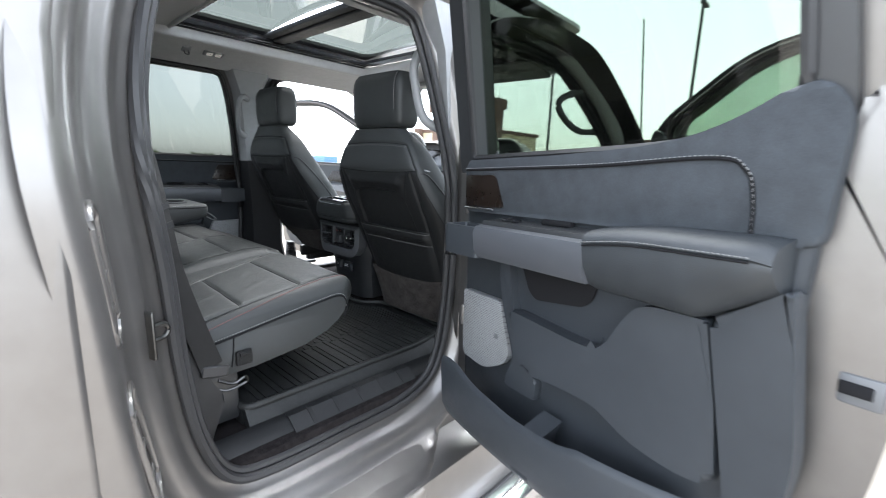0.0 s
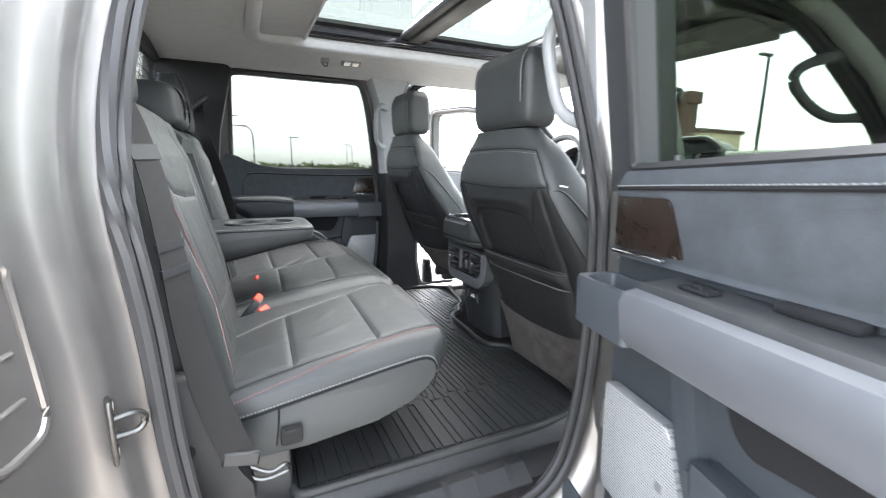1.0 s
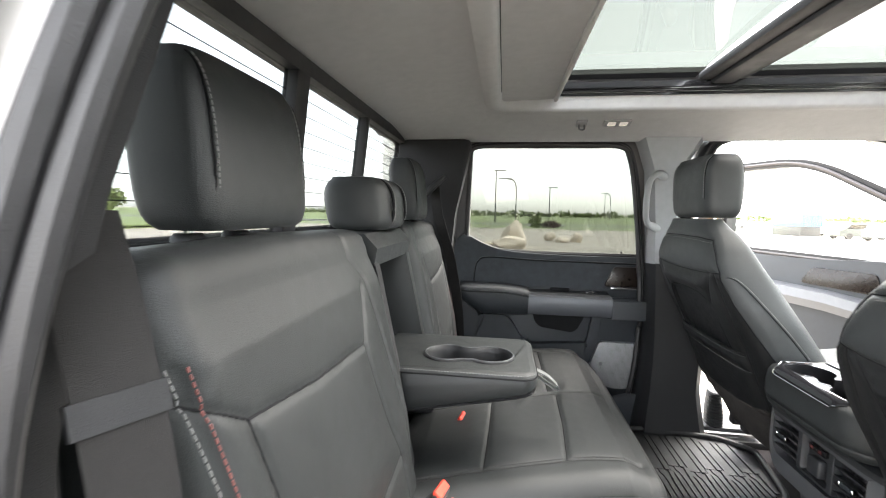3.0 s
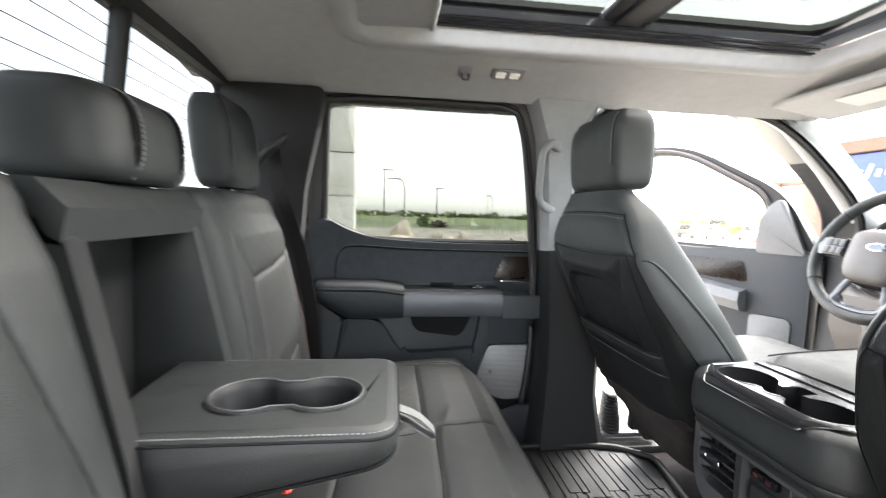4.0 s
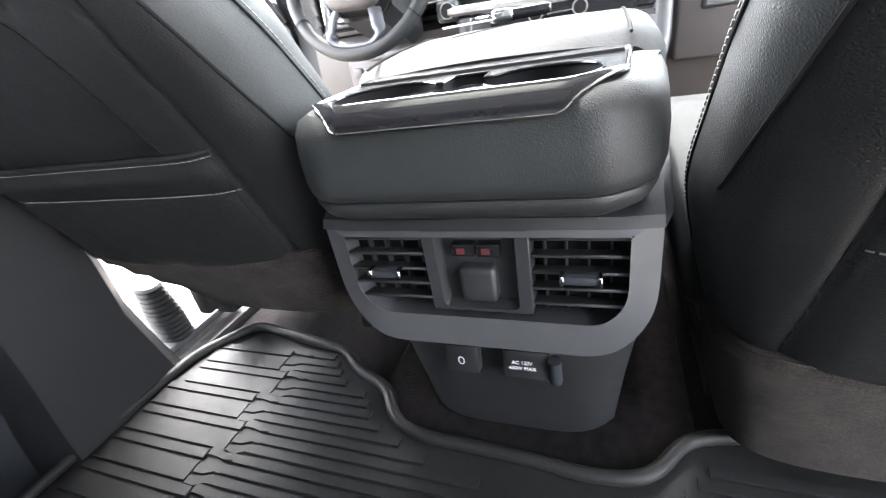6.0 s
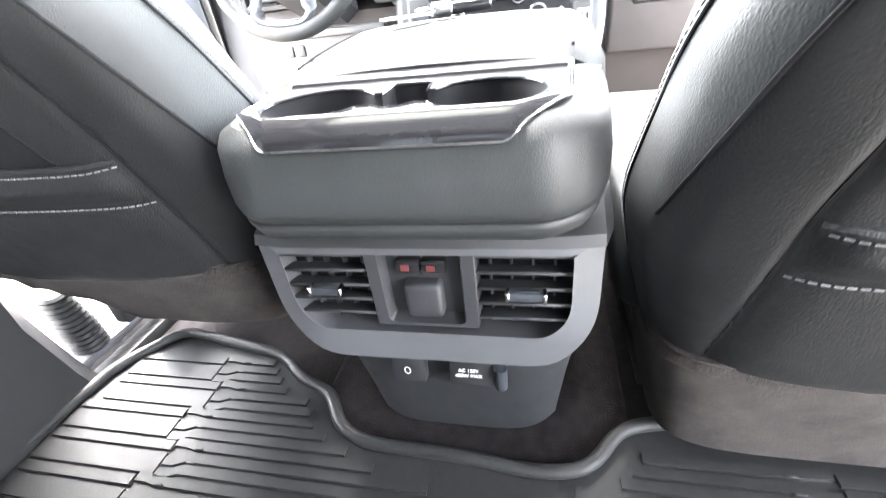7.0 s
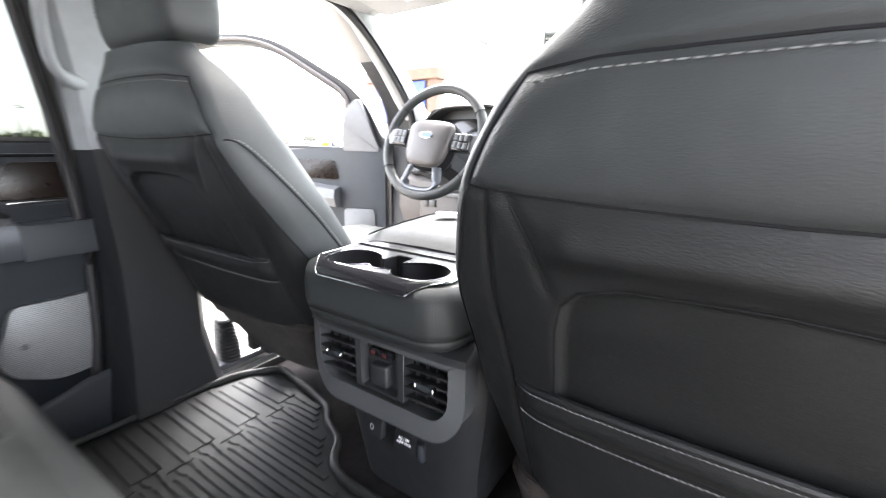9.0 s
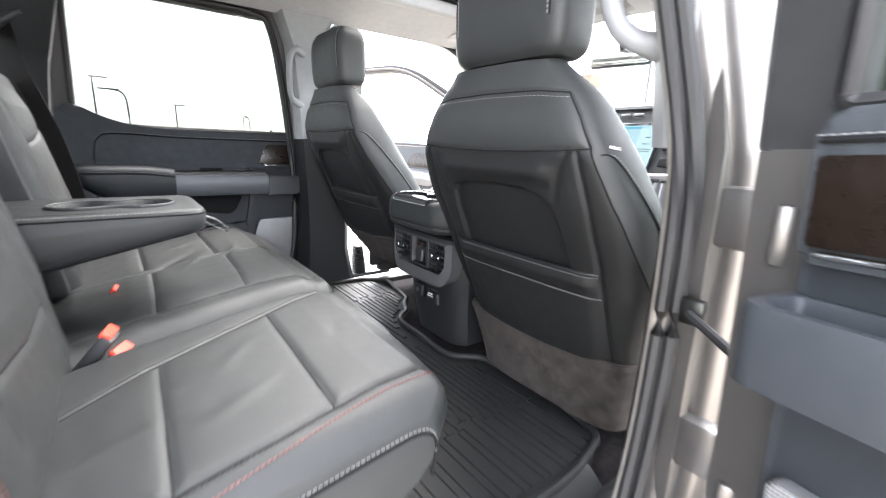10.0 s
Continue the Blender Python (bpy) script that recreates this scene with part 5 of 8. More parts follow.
def rear_door(sgn, name, at, rz, label):
    ob = empty(name, at, label, "car door", "rear doors", rz, local=True)
    if sgn < 0:
        ob.matrix_basis = ob.matrix_basis @ pose(0, 0, 1.3) @ pose(0, 0, 0, 0, 2.4, 0) @ pose(0, 0, -1.3)

    def U(u):
        """The tail of the door is a little shorter."""
        return u if u < 0.437 else 0.437 + (u - 0.437) * 0.83

    def P(pts):
        return [(-U(u), -sgn * v, z) for u, v, z in pts]

    def slab(poly, v0, v1, r=0.0, lean=True):
        """A plate with a side outline of (u, z)."""
        bm = bmesh.new()
        prism(bm, [(-U(u), z) for u, z in poly], -sgn * v0, -sgn * v1, "xz", r)
        if lean:
            for vert in bm.verts:
                vert.co.y += -sgn * tumble(vert.co.z)
        return bm

    def ring_plate(outer, inner, v0, v1):
        bm = bmesh.new()
        holed(bm, [(-u, z) for u, z in outer], [(-u, z) for u, z in inner], -sgn * v0, -sgn * v1, "xz")
        for vert in bm.verts:
            vert.co.y += -sgn * tumble(vert.co.z)
        return bm

    def plain(poly, v0, v1):
        bm = bmesh.new()
        prism(bm, [(-u, z) for u, z in poly], -sgn * v0, -sgn * v1, "xz")
        for vert in bm.verts:
            vert.co.y += -sgn * tumble(vert.co.z)
        return bm

    # painted shell below the belt
    lead = -0.03 if sgn > 0 else -0.062
    shell = rounded([(lead, 0.70), (0.72, 0.70), (0.83, 0.86), (0.885, 1.15), (0.895, 1.52), (0.80, 1.52), (0.78, 1.44), (lead, 1.44)], [0.03, 0.12, 0.1, 0.2, 0.03, 0.01, 0.01, 0.01], 5)
    part("shell", slab(shell, -0.155, -0.02, 0.016), BODY, ob, "grey metallic door shell")
    body = part("trim_panel", slab(rounded([(0.0, 0.78), (0.60, 0.78), (0.70, 0.92), (0.765, 1.2), (0.775, 1.36), (0.0, 1.36)], [0.03, 0.12, 0.1, 0.1, 0.02, 0.01], 5), -0.025, 0.0, 0.008), PLASTIC_SLATE, ob, "slate plastic lower trim")
    # upper cloth panel with its rising tail
    up = rounded([(0.0, 1.335), (0.78, 1.335), (0.795, 1.50), (0.75, 1.545), (0.66, 1.50), (0.55, 1.472), (0.30, 1.462), (0.0, 1.462)], [0.01, 0.02, 0.03, 0.05, 0.1, 0.1, 0.1, 0.02], 5)
    part("upper_panel", slab(up, -0.03, 0.010, 0.008, False), FABRIC, ob, "slate cloth upper panel")
    bm = bmesh.new()
    line = curve(P([(0.12, 0.0115, 1.438), (0.40, 0.0115, 1.440), (0.62, 0.0115, 1.447), (0.675, 0.0115, 1.43), (0.69, 0.0115, 1.39), (0.693, 0.0115, 1.335)]), 7)
    line = [Vector(P([(0.005, 0.0115, 1.437)])[0])] + line
    tube(bm, line, 0.0030, 6)
    part("seam", bm, SEAM, ob)
    bm = bmesh.new()
    stitch(bm, [p + Vector((0, -sgn * 0.002, 0.004)) for p in line], step=0.0075, r=0.0007)
    part("stitching", bm, THREAD, ob, "pale thread stitching")
    # wood inlay and chrome release
    part("wood_inlay", slab(rounded([(0.006, 1.350), (0.150, 1.350), (0.118, 1.425), (0.006, 1.425)], [0.004, 0.008, 0.012, 0.004], 4), 0.009, 0.014, 0.002, False), WALNUT, ob, "dark wood veneer inlay")
    bm = bmesh.new()
    box(bm, P([(0.075, 0.024, 1.346)])[0], (0.11, 0.012, 0.006), 0.003)
    part("release_lever", bm, CHROME, ob, "chrome release lever")
    # armrest body: tray end, satin pull, leather pad
    bm = bmesh.new()

    def bar(bm, u0, u1, sec, n=6):
        return loft(bm, [P([(u0 + (u1 - u0) * k / n, v, z) for v, z in sec]) for k in range(n + 1)])
    plan_out = [(-u, -sgn * v) for u, v in rounded([(-0.006, 0.0), (0.134, 0.0), (0.134, 0.076), (-0.006, 0.076)], [0.006, 0.006, 0.010, 0.024], 5)]
    plan_in = [(-u, -sgn * v) for u, v in rounded([(0.010, 0.014), (0.120, 0.014), (0.120, 0.062), (0.010, 0.062)], [0.008, 0.008, 0.010, 0.018], 5)]
    at = lambda pts, z: [(x, y, z) for x, y in pts]
    loft(bm, [at(plan_out, 1.236), at(plan_out, 1.300), at(offset(plan_out, -sgn * 0.003), 1.306), at(offset(plan_in, sgn * 0.003), 1.306), at(plan_in, 1.302), at(plan_in, 1.272)])
    tray = part("tray_end", bm, PLASTIC_SLATE, ob, "slate plastic tray end", angle=50)
    bm = bmesh.new()
    prism(bm, plan_in, 1.2725, 1.2745, "xy")
    part("tray_well", bm, PLASTIC, tray, "charcoal tray well")
    bm = bmesh.new()
    bar(bm, 0.132, 0.437, [(0.060, 1.314), (0.078, 1.310), (0.084, 1.296), (0.080, 1.256), (0.070, 1.240), (0.05, 1.24)])
    part("pull_bar", bm, ALU, ob, "satin aluminium pull bar")
    bm = bmesh.new()
    bar(bm, 0.135, 0.44, [(0.0, 1.326), (0.056, 1.322), (0.062, 1.312), (0.056, 1.248), (0.0, 1.243)])
    part("pull_cap", bm, PLASTIC, ob, "charcoal switch plate")
    bm = bmesh.new()
    box(bm, P([(0.20, 0.030, 1.326)])[0], (0.045, 0.022, 0.006), 0.003)
    box(bm, P([(0.20, 0.034, 1.330)])[0], (0.018, 0.008, 0.006), 0.002)
    part("window_switch", bm, GLOSS, ob, "black window switch")
    # No hollow is cut: a near-black block paints the shade of the finger recess.
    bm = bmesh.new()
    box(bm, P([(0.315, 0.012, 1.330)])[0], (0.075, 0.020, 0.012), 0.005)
    part("finger_cup", bm, SEAM, ob, "dark block standing in for the shaded finger recess")
    bm = bmesh.new()
    nn = 16
    rings = []
    for k in range(nn + 1):
        t = k / nn
        u = 0.437 + 0.262 * t
        f = lin([(0, 1.0), (0.9, 1.0), (0.97, 0.95), (1.0, 0.84)], t)
        g = 0.012 * math.sin(min(1.0, k / 8) * math.pi / 2)
        low = lin([(0, 0.0), (0.65, -0.005), (1.0, 0.05)], t)
        e = lin([(0, 0.0), (0.93, 0.0), (1.0, 0.006)], t)
        rings.append([(-u, -sgn * v * f, z) for v, z in ((0.0, 1.336 + g), (0.06, 1.333 + g - e), (0.078, 1.328 + g - e), (0.086, 1.319 + g - e), (0.088, 1.312 + g - e), (0.0845, 1.308 + g - 0.7 * e), (0.086, 1.302 + g - 0.4 * e), (0.081, 1.275 + 0.6 * low), (0.062, 1.240 + low), (0.04, 1.229 + low), (0.0, 1.224 + low))])
    loft(bm, rings)
    pad = part("armrest_pad", bm, SLATE_LEATHER, ob, "slate-black leather armrest pad", angle=40)
    seam = [(-0.437 - 0.243 * k / 30, -sgn * 0.0862, 1.308 + 0.012 * math.sin(min(1.0, k / 15) * math.pi / 2)) for k in range(31)]
    bm = bmesh.new()
    tube(bm, seam, 0.0018, 6)
    part("seam", bm, SEAM, pad)
    bm = bmesh.new()
    stitch(bm, [(-0.437 - 0.243 * k / 30, -sgn * 0.0885, 1.314 + 0.012 * math.sin(min(1.0, k / 15) * math.pi / 2)) for k in range(31)], r=0.0006)
    part("stitching", bm, THREAD, pad, "pale thread stitching")
    # pull recess, lower apron, rear panel and speaker
    bm = bmesh.new()

    def relief(poly, r0, v0, v1, r):
        bm = bmesh.new()
        prism(bm, [(-u, z) for u, z in rounded(poly, r0, 5)], -sgn * v0, -sgn * v1, "xz", r, 3)
        return bm
    # A flat black plate puts the pull recess's shade into the colour.
    part("recess_liner", relief([(0.214, 1.232), (0.415, 1.232), (0.405, 1.195), (0.385, 1.176), (0.262, 1.160), (0.24, 1.175)], 0.012, 0.001, 0.007, 0.002), SEAM, ob, "black plate painting the shade of the pull recess")
    part("apron", relief([(0.198, 1.129), (0.425, 1.112), (0.455, 1.128), (0.495, 1.200), (0.525, 1.222), (0.618, 1.222), (0.640, 1.10), (0.652, 0.985), (0.60, 0.972), (0.52, 0.978), (0.470, 0.998), (0.44, 1.012), (0.36, 1.010), (0.262, 1.0), (0.225, 1.04)], [0.02, 0.06, 0.03, 0.03, 0.03, 0.004, 0.01, 0.02, 0.03, 0.04, 0.03, 0.03, 0.03, 0.02, 0.03], 0.0, 0.034, 0.014), PLASTIC_SLATE, ob, "slate plastic lower apron")
    part("rear_cheek", relief([(0.622, 1.224), (0.712, 1.288), (0.722, 1.20), (0.738, 1.05), (0.706, 0.90), (0.640, 0.80), (0.668, 0.96), (0.644, 1.10)], [0.01, 0.01, 0.03, 0.05, 0.05, 0.03, 0.03, 0.03], 0.0, 0.036, 0.012), PLASTIC_SLATE, ob)
    part("trim_rib", relief([(0.150, 1.245), (0.186, 1.245), (0.205, 1.135), (0.245, 1.02), (0.285, 0.985), (0.285, 0.94), (0.18, 0.94), (0.212, 1.015), (0.168, 1.135)], [0.01, 0.01, 0.03, 0.03, 0.01, 0.01, 0.01, 0.02, 0.02], 0.0, 0.020, 0.006), PLASTIC_SLATE, ob)
    bm = relief([(0.016, 1.133), (0.158, 1.133), (0.198, 1.020), (0.180, 0.985), (0.105, 0.948), (0.016, 0.958)], [0.006, 0.012, 0.02, 0.02, 0.03, 0.006], 0.002, 0.020, 0.004)
    part("speaker_grille", bm, SPEAKER, ob, "perforated grey speaker grille")
    bm = bmesh.new()
    box(bm, P([(0.150, 0.0205, 1.045)])[0], (0.012, 0.001, 0.012), 0)
    part("speaker_badge", bm, PLASTIC_GREY, ob)
    # map pocket at the foot
    bm = bmesh.new()
    rings = []
    for k in range(17):
        t = k / 16
        u = -0.005 + 0.66 * t
        zt = lin([(0, 0.952), (0.10, 0.962), (0.22, 0.938), (0.45, 0.922), (0.62, 0.925), (0.64, 0.938), (1, 0.945)], t)
        b = 0.095 * math.sin(math.pi * min(1, 0.22 + 0.70 * t)) ** 0.5
        rings.append(P([(u, 0.0, 0.78), (u, b * 0.7, 0.785), (u, b * 0.92, 0.82), (u, b, zt - 0.014), (u, b - 0.004, zt - 0.003), (u, b - 0.010, zt), (u, b - 0.016, zt - 0.008), (u, b - 0.018, 0.83), (u, 0.0, 0.80)]))
    loft(bm, rings)
    part("door_pocket", bm, PLASTIC_SLATE, ob, "slate plastic door pocket", angle=50)
    bm = bmesh.new()
    loft(bm, [P([(u, 0.02, z0), (u + 0.05, 0.02, z0), (u + 0.05, 0.085, z0 - 0.02), (u, 0.085, z0 - 0.02)]) for u, z0 in ((0.29, 0.83), (0.30, 0.90), (0.315, 0.935))])
    part("pocket_divider", bm, PLASTIC_SLATE, ob)
    # window frame, seal and pane
    outer = rounded([(lead, 1.43), (0.45, 1.43), (0.60, 1.43), (0.735, 1.44), (0.700, 1.915), (lead + 0.05, 1.915)], [0.01, 0.02, 0.02, 0.03, 0.06, 0.06], 6)
    inner = rounded([(0.005, 1.466), (0.50, 1.468), (0.60, 1.478), (0.685, 1.515), (0.668, 1.872), (0.05, 1.872)], [0.012, 0.1, 0.06, 0.03, 0.03, 0.03], 6)
    rim = rounded([(lead - 0.015, 1.43), (0.45, 1.43), (0.60, 1.43), (0.785, 1.44), (0.735, 1.93), (lead + 0.03, 1.93)], [0.01, 0.02, 0.02, 0.03, 0.06, 0.06], 6)
    part("frame_skin", ring_plate(rim, offset(outer, -0.012), -0.13, -0.04), BODY, ob, "grey metallic window surround")
    part("window_frame", ring_plate(outer, inner, -0.09, -0.02), PLASTIC, ob, "black window frame")
    bm = bmesh.new()
    pts = [(-u, -sgn * -0.018 + -sgn * tumble(z), z) for u, z in inner]
    tube(bm, pts, 0.009, 6, closed=True)
    part("window_seal", bm, RUBBER, ob, "black rubber window seal")
    part("pane", plain(offset(inner, 0.01), -0.062, -0.058), PRIVACY if sgn > 0 else GREENGLASS, ob, "tinted window pane").visible_shadow = False
    bm = bmesh.new()
    tube(bm, [(-0.085, -sgn * -0.02, 1.455), (-0.085, -sgn * -0.02, 1.482)], 0.0035, 8)
    part("lock_pin", bm, PLASTIC, ob, "black lock pin")
    # latch in the rear edge
    bm = bmesh.new()
    box(bm, (-0.772, -sgn * -0.03, 1.17), (0.045, 0.03, 0.040), 0.006)
    part("latch", bm, PLASTIC_GREY, ob, "grey door latch")
    bm = bmesh.new()
    box(bm, (-0.768, -sgn * -0.0145, 1.172), (0.032, 0.006, 0.016), 0.002)
    part("latch_slot", bm, SEAM, ob, "dark latch slot")
    return ob


rear_door(1, "car_door", (-0.10, 0.795, 0), 0, "closed rear door with slate trim and satin pull bar")
rear_door(-1, "car_door", (-0.2185, -0.919, 0.02), 75.5, "open rear door with slate trim, wood inlay and satin pull bar")


# ---- front doors, open wide ----
def front_door(sgn, at, rz, label):
    ob = empty("car_door", at, label, "car door", "front doors", rz, local=True)

    def P(pts):
        return [(-u, -sgn * v, z) for u, v, z in pts]

    def slab(poly, v0, v1, r=0.0):
        bm = bmesh.new()
        prism(bm, [(-u, z) for u, z in poly], -sgn * v0, -sgn * v1, "xz", r)
        for vert in bm.verts:
            vert.co.y += -sgn * tumble(vert.co.z)
        return bm
    part("shell", slab(rounded([(-0.02, 0.70), (1.0, 0.70), (1.05, 1.1), (1.06, 1.45), (-0.02, 1.42)], [0.05, 0.1, 0.1, 0.02, 0.02], 5), -0.155, -0.02, 0.012), BODY, ob, "grey metallic door shell")
    part("trim_panel", slab(rounded([(0.0, 0.76), (0.95, 0.76), (1.0, 1.1), (1.02, 1.44), (0.6, 1.42), (0.2, 1.45), (0.0, 1.45)], [0.03, 0.1, 0.1, 0.03, 0.2, 0.05, 0.02], 5), -0.02, 0.0, 0.01), PLASTIC_SLATE, ob, "grey lower trim")
    bm = bmesh.new()
    loft(bm, [P([(u, v, z) for v, z in ((0.0, 1.30 - d), (0.06, 1.29 - d), (0.07, 1.25 - d), (0.05, 1.21 - d), (0.0, 1.20 - d))]) for u, d in ((0.22, 0.03), (0.4, 0.01), (0.7, 0.0), (0.98, 0.0))])
    part("armrest", bm, PLASTIC_GREY, ob, "grey armrest")
    part("wood_inlay", slab(rounded([(0.22, 1.30), (0.55, 1.31), (0.50, 1.39), (0.24, 1.39)], 0.02, 4), 0.001, 0.008, 0.002), WALNUT, ob, "dark wood veneer inlay")
    part("speaker_grille", slab(rounded([(0.05, 1.02), (0.20, 1.02), (0.20, 1.17), (0.05, 1.17)], 0.02, 4), 0.001, 0.01, 0.003), PLASTIC_GREY, ob, "grey speaker grille")
    part("mirror_sail", slab(rounded([(0.02, 1.43), (0.20, 1.43), (0.18, 1.60), (0.10, 1.66)], [0.01, 0.02, 0.1, 0.03], 5), -0.05, 0.006, 0.006), PLASTIC_GREY, ob, "grey mirror sail")
    outer = rounded([(-0.02, 1.42), (1.06, 1.45), (1.02, 1.70), (0.97, 1.915), (0.50, 1.915), (0.10, 1.68)], [0.01, 0.02, 0.2, 0.06, 0.16, 0.1], 6)
    inner = rounded([(0.17, 1.445), (1.0, 1.462), (0.97, 1.68), (0.925, 1.875), (0.52, 1.875), (0.17, 1.66)], [0.03, 0.05, 0.2, 0.04, 0.14, 0.06], 6)
    bm = bmesh.new()
    holed(bm, [(-u, z) for u, z in outer], [(-u, z) for u, z in inner], -sgn * -0.09, -sgn * -0.02, "xz")
    for vert in bm.verts:
        vert.co.y += -sgn * tumble(vert.co.z)
    part("window_frame", bm, RUBBER, ob, "black window frame")
    bm = bmesh.new()
    tube(bm, [(-u, -sgn * (-0.012 + tumble(z)), z) for u, z in offset(inner, 0.02)], 0.008, 6, closed=True)
    part("window_seal", bm, PLASTIC_TAUPE, ob, "grey rubber window seal")
    part("pane", slab(offset(inner, 0.01), -0.062, -0.058), CLEAR if sgn > 0 else GREENGLASS_DEEP, ob, "clear window pane").visible_shadow = False
    return ob


front_door(1, (1.03, 0.90, 0), -68, "open driver's door with grey trim and wood inlay")
front_door(-1, (1.03, -0.90, 0), 68, "open front passenger door seen through rear door glass")


# ---- grab handles ----
def grab_handle(sgn, line, r):
    ob = empty("grab_handle", (-0.12, sgn * 0.69, 1.65), "pale grey grab handle on the centre pillar", "grab handle", "grab handles")
    line = curve([(x, sgn * y, z) for x, y, z in line], 6)
    n = len(line)
    for name, a, b in (("end_cap", 0, 10), ("grip", 10, n - 11), ("end_cap", n - 12, n - 1)):
        bm = bmesh.new()
        tube(bm, line[a:b + 1], [ease([(0, 1.5 * r), (0.22, r), (0.78, r), (1.0, 1.6 * r)], k / (n - 1)) for k in range(a, b + 1)], 14, flat=0.85, up=(1, 0, 0))
        part(name, bm, PLASTIC_PALE, ob)
    return ob


grab_handle(1, [(-0.090, 0.680, 1.758), (-0.125, 0.645, 1.764), (-0.152, 0.630, 1.742), (-0.160, 0.630, 1.70), (-0.157, 0.644, 1.65), (-0.150, 0.660, 1.612), (-0.128, 0.685, 1.588), (-0.085, 0.712, 1.578)], 0.0115)
grab_handle(-1, [(-0.085, 0.690, 1.835), (-0.112, 0.652, 1.818), (-0.140, 0.634, 1.790), (-0.157, 0.630, 1.745), (-0.153, 0.636, 1.69), (-0.140, 0.649, 1.62), (-0.128, 0.670, 1.590), (-0.110, 0.700, 1.577), (-0.085, 0.730, 1.565)], 0.0145)

# dome lamps and coat hooks along the roof rails
for sgn in (-1, 1):
    y = sgn * 0.545
    lamp = empty("reading_lamp", (-0.29, y, 1.905), "small clear reading lamp in the headliner", "reading lamp", "reading lamps")
    bm = bmesh.new()
    box(bm, (-0.29, y, roof_z(-0.29, y) - 0.002), (0.085, 0.036, 0.012), 0.005, 2, pose(0, 0, 0, -sgn * 22, 0, 0))
    part("bezel", bm, PLASTIC_PALE, lamp)
    for dx in (-0.018, 0.018):
        bm = bmesh.new()
        box(bm, (-0.29 + dx, y - sgn * 0.003, roof_z(-0.29, y) - 0.007), (0.026, 0.022, 0.006), 0.003, 2, pose(0, 0, 0, -sgn * 22, 0, 0))
        part("lens", bm, glow("warm_lens", (1.0, 0.93, 0.8), 0.6), lamp, "lit clear lens")
    hook = empty("coat_hook", (-0.40, y, 1.905), "small grey coat hook in the headliner", "coat hook", "coat hooks")
    bm = bmesh.new()
    box(bm, (-0.40, y, roof_z(-0.40, y) - 0.003), (0.035, 0.036, 0.012), 0.005, 2, pose(0, 0, 0, -sgn * 22, 0, 0))
    part("plate", bm, PLASTIC_PALE, hook)
    bm = bmesh.new()
    tube(bm, curve([(-0.408, y, roof_z(-0.4, y) - 0.006), (-0.408, y - sgn * 0.006, roof_z(-0.4, y) - 0.022), (-0.40, y - sgn * 0.01, roof_z(-0.4, y) - 0.026), (-0.392, y - sgn * 0.006, roof_z(-0.4, y) - 0.022), (-0.392, y, roof_z(-0.4, y) - 0.006)], 4), 0.003, 6)
    part("prong", bm, PLASTIC_GREY, hook)

# striker on the rear jamb
stk = empty("door_striker", (-0.912, -0.80, 1.17), "bare steel door striker on the jamb", "door striker")
bm = bmesh.new()
box(bm, (-0.914, -0.812, 1.17), (0.006, 0.03, 0.085), 0.004, 2, pose(0, 0, 0, 0, 0, 20))
part("plate", bm, STEEL, stk)
bm = bmesh.new()
tube(bm, curve([(-0.912, -0.808, 1.182), (-0.890, -0.80, 1.182), (-0.882, -0.797, 1.170), (-0.890, -0.80, 1.158), (-0.912, -0.808, 1.158)], 5), 0.0045, 8)
part("loop", bm, STEEL, stk)
for z in (1.14, 1.2):
    bm = bmesh.new()
    tube(bm, [(-0.913, -0.812, z), (-0.908, -0.811, z)], 0.008, 10)
    part("screw", bm, STEEL, stk)

# hinges and check strap of the open rear door
for z in (1.06, 1.37):
    hg = empty("hinge_set", (-0.13, -0.86, z), "grey painted steel hinge of the open rear door", "hinge", "door hinges")
    bm = bmesh.new()
    box(bm, (-0.105, -0.83, z), (0.03, 0.05, 0.075), 0.008, 2)
    part("leaf", bm, BODY, hg)
    bm = bmesh.new()
    tube(bm, [(-0.125, -0.868, z - 0.04), (-0.125, -0.868, z + 0.04)], 0.013, 12)
    part("knuckle", bm, STEEL, hg)
    bm = bmesh.new()
    box(bm, (-0.165, -0.885, z), (0.07, 0.02, 0.06), 0.006, 2, pose(0, 0, 0, 0, 0, 20))
    part("leaf", bm, BODY, hg)
ck = empty("door_check", (-0.13, -0.84, 1.24), "black check strap between pillar and open door", "door check")
bm = bmesh.new()
box(bm, (-0.118, -0.80, 1.245), (0.018, 0.03, 0.035), 0.005, 2)
part("bracket", bm, STEEL, ck)
bm = bmesh.new()
tube(bm, [(-0.13, -0.80, 1.245), (-0.155, -0.86, 1.225), (-0.185, -0.93, 1.205)], 0.006, 8)
part("strap", bm, RUBBER, ck)

# the grab handle on the passenger's windscreen pillar
wh = empty("grab_handle", (0.85, -0.70, 1.70), "grey grab handle on the windscreen pillar", "grab handle", "grab handles")
line = curve([(0.82, -0.715, 1.815), (0.72, -0.69, 1.79), (0.645, -0.68, 1.755), (0.645, -0.68, 1.715), (0.73, -0.682, 1.668), (0.83, -0.69, 1.642), (0.95, -0.705, 1.648), (1.06, -0.745, 1.66)], 6)
n = len(line)
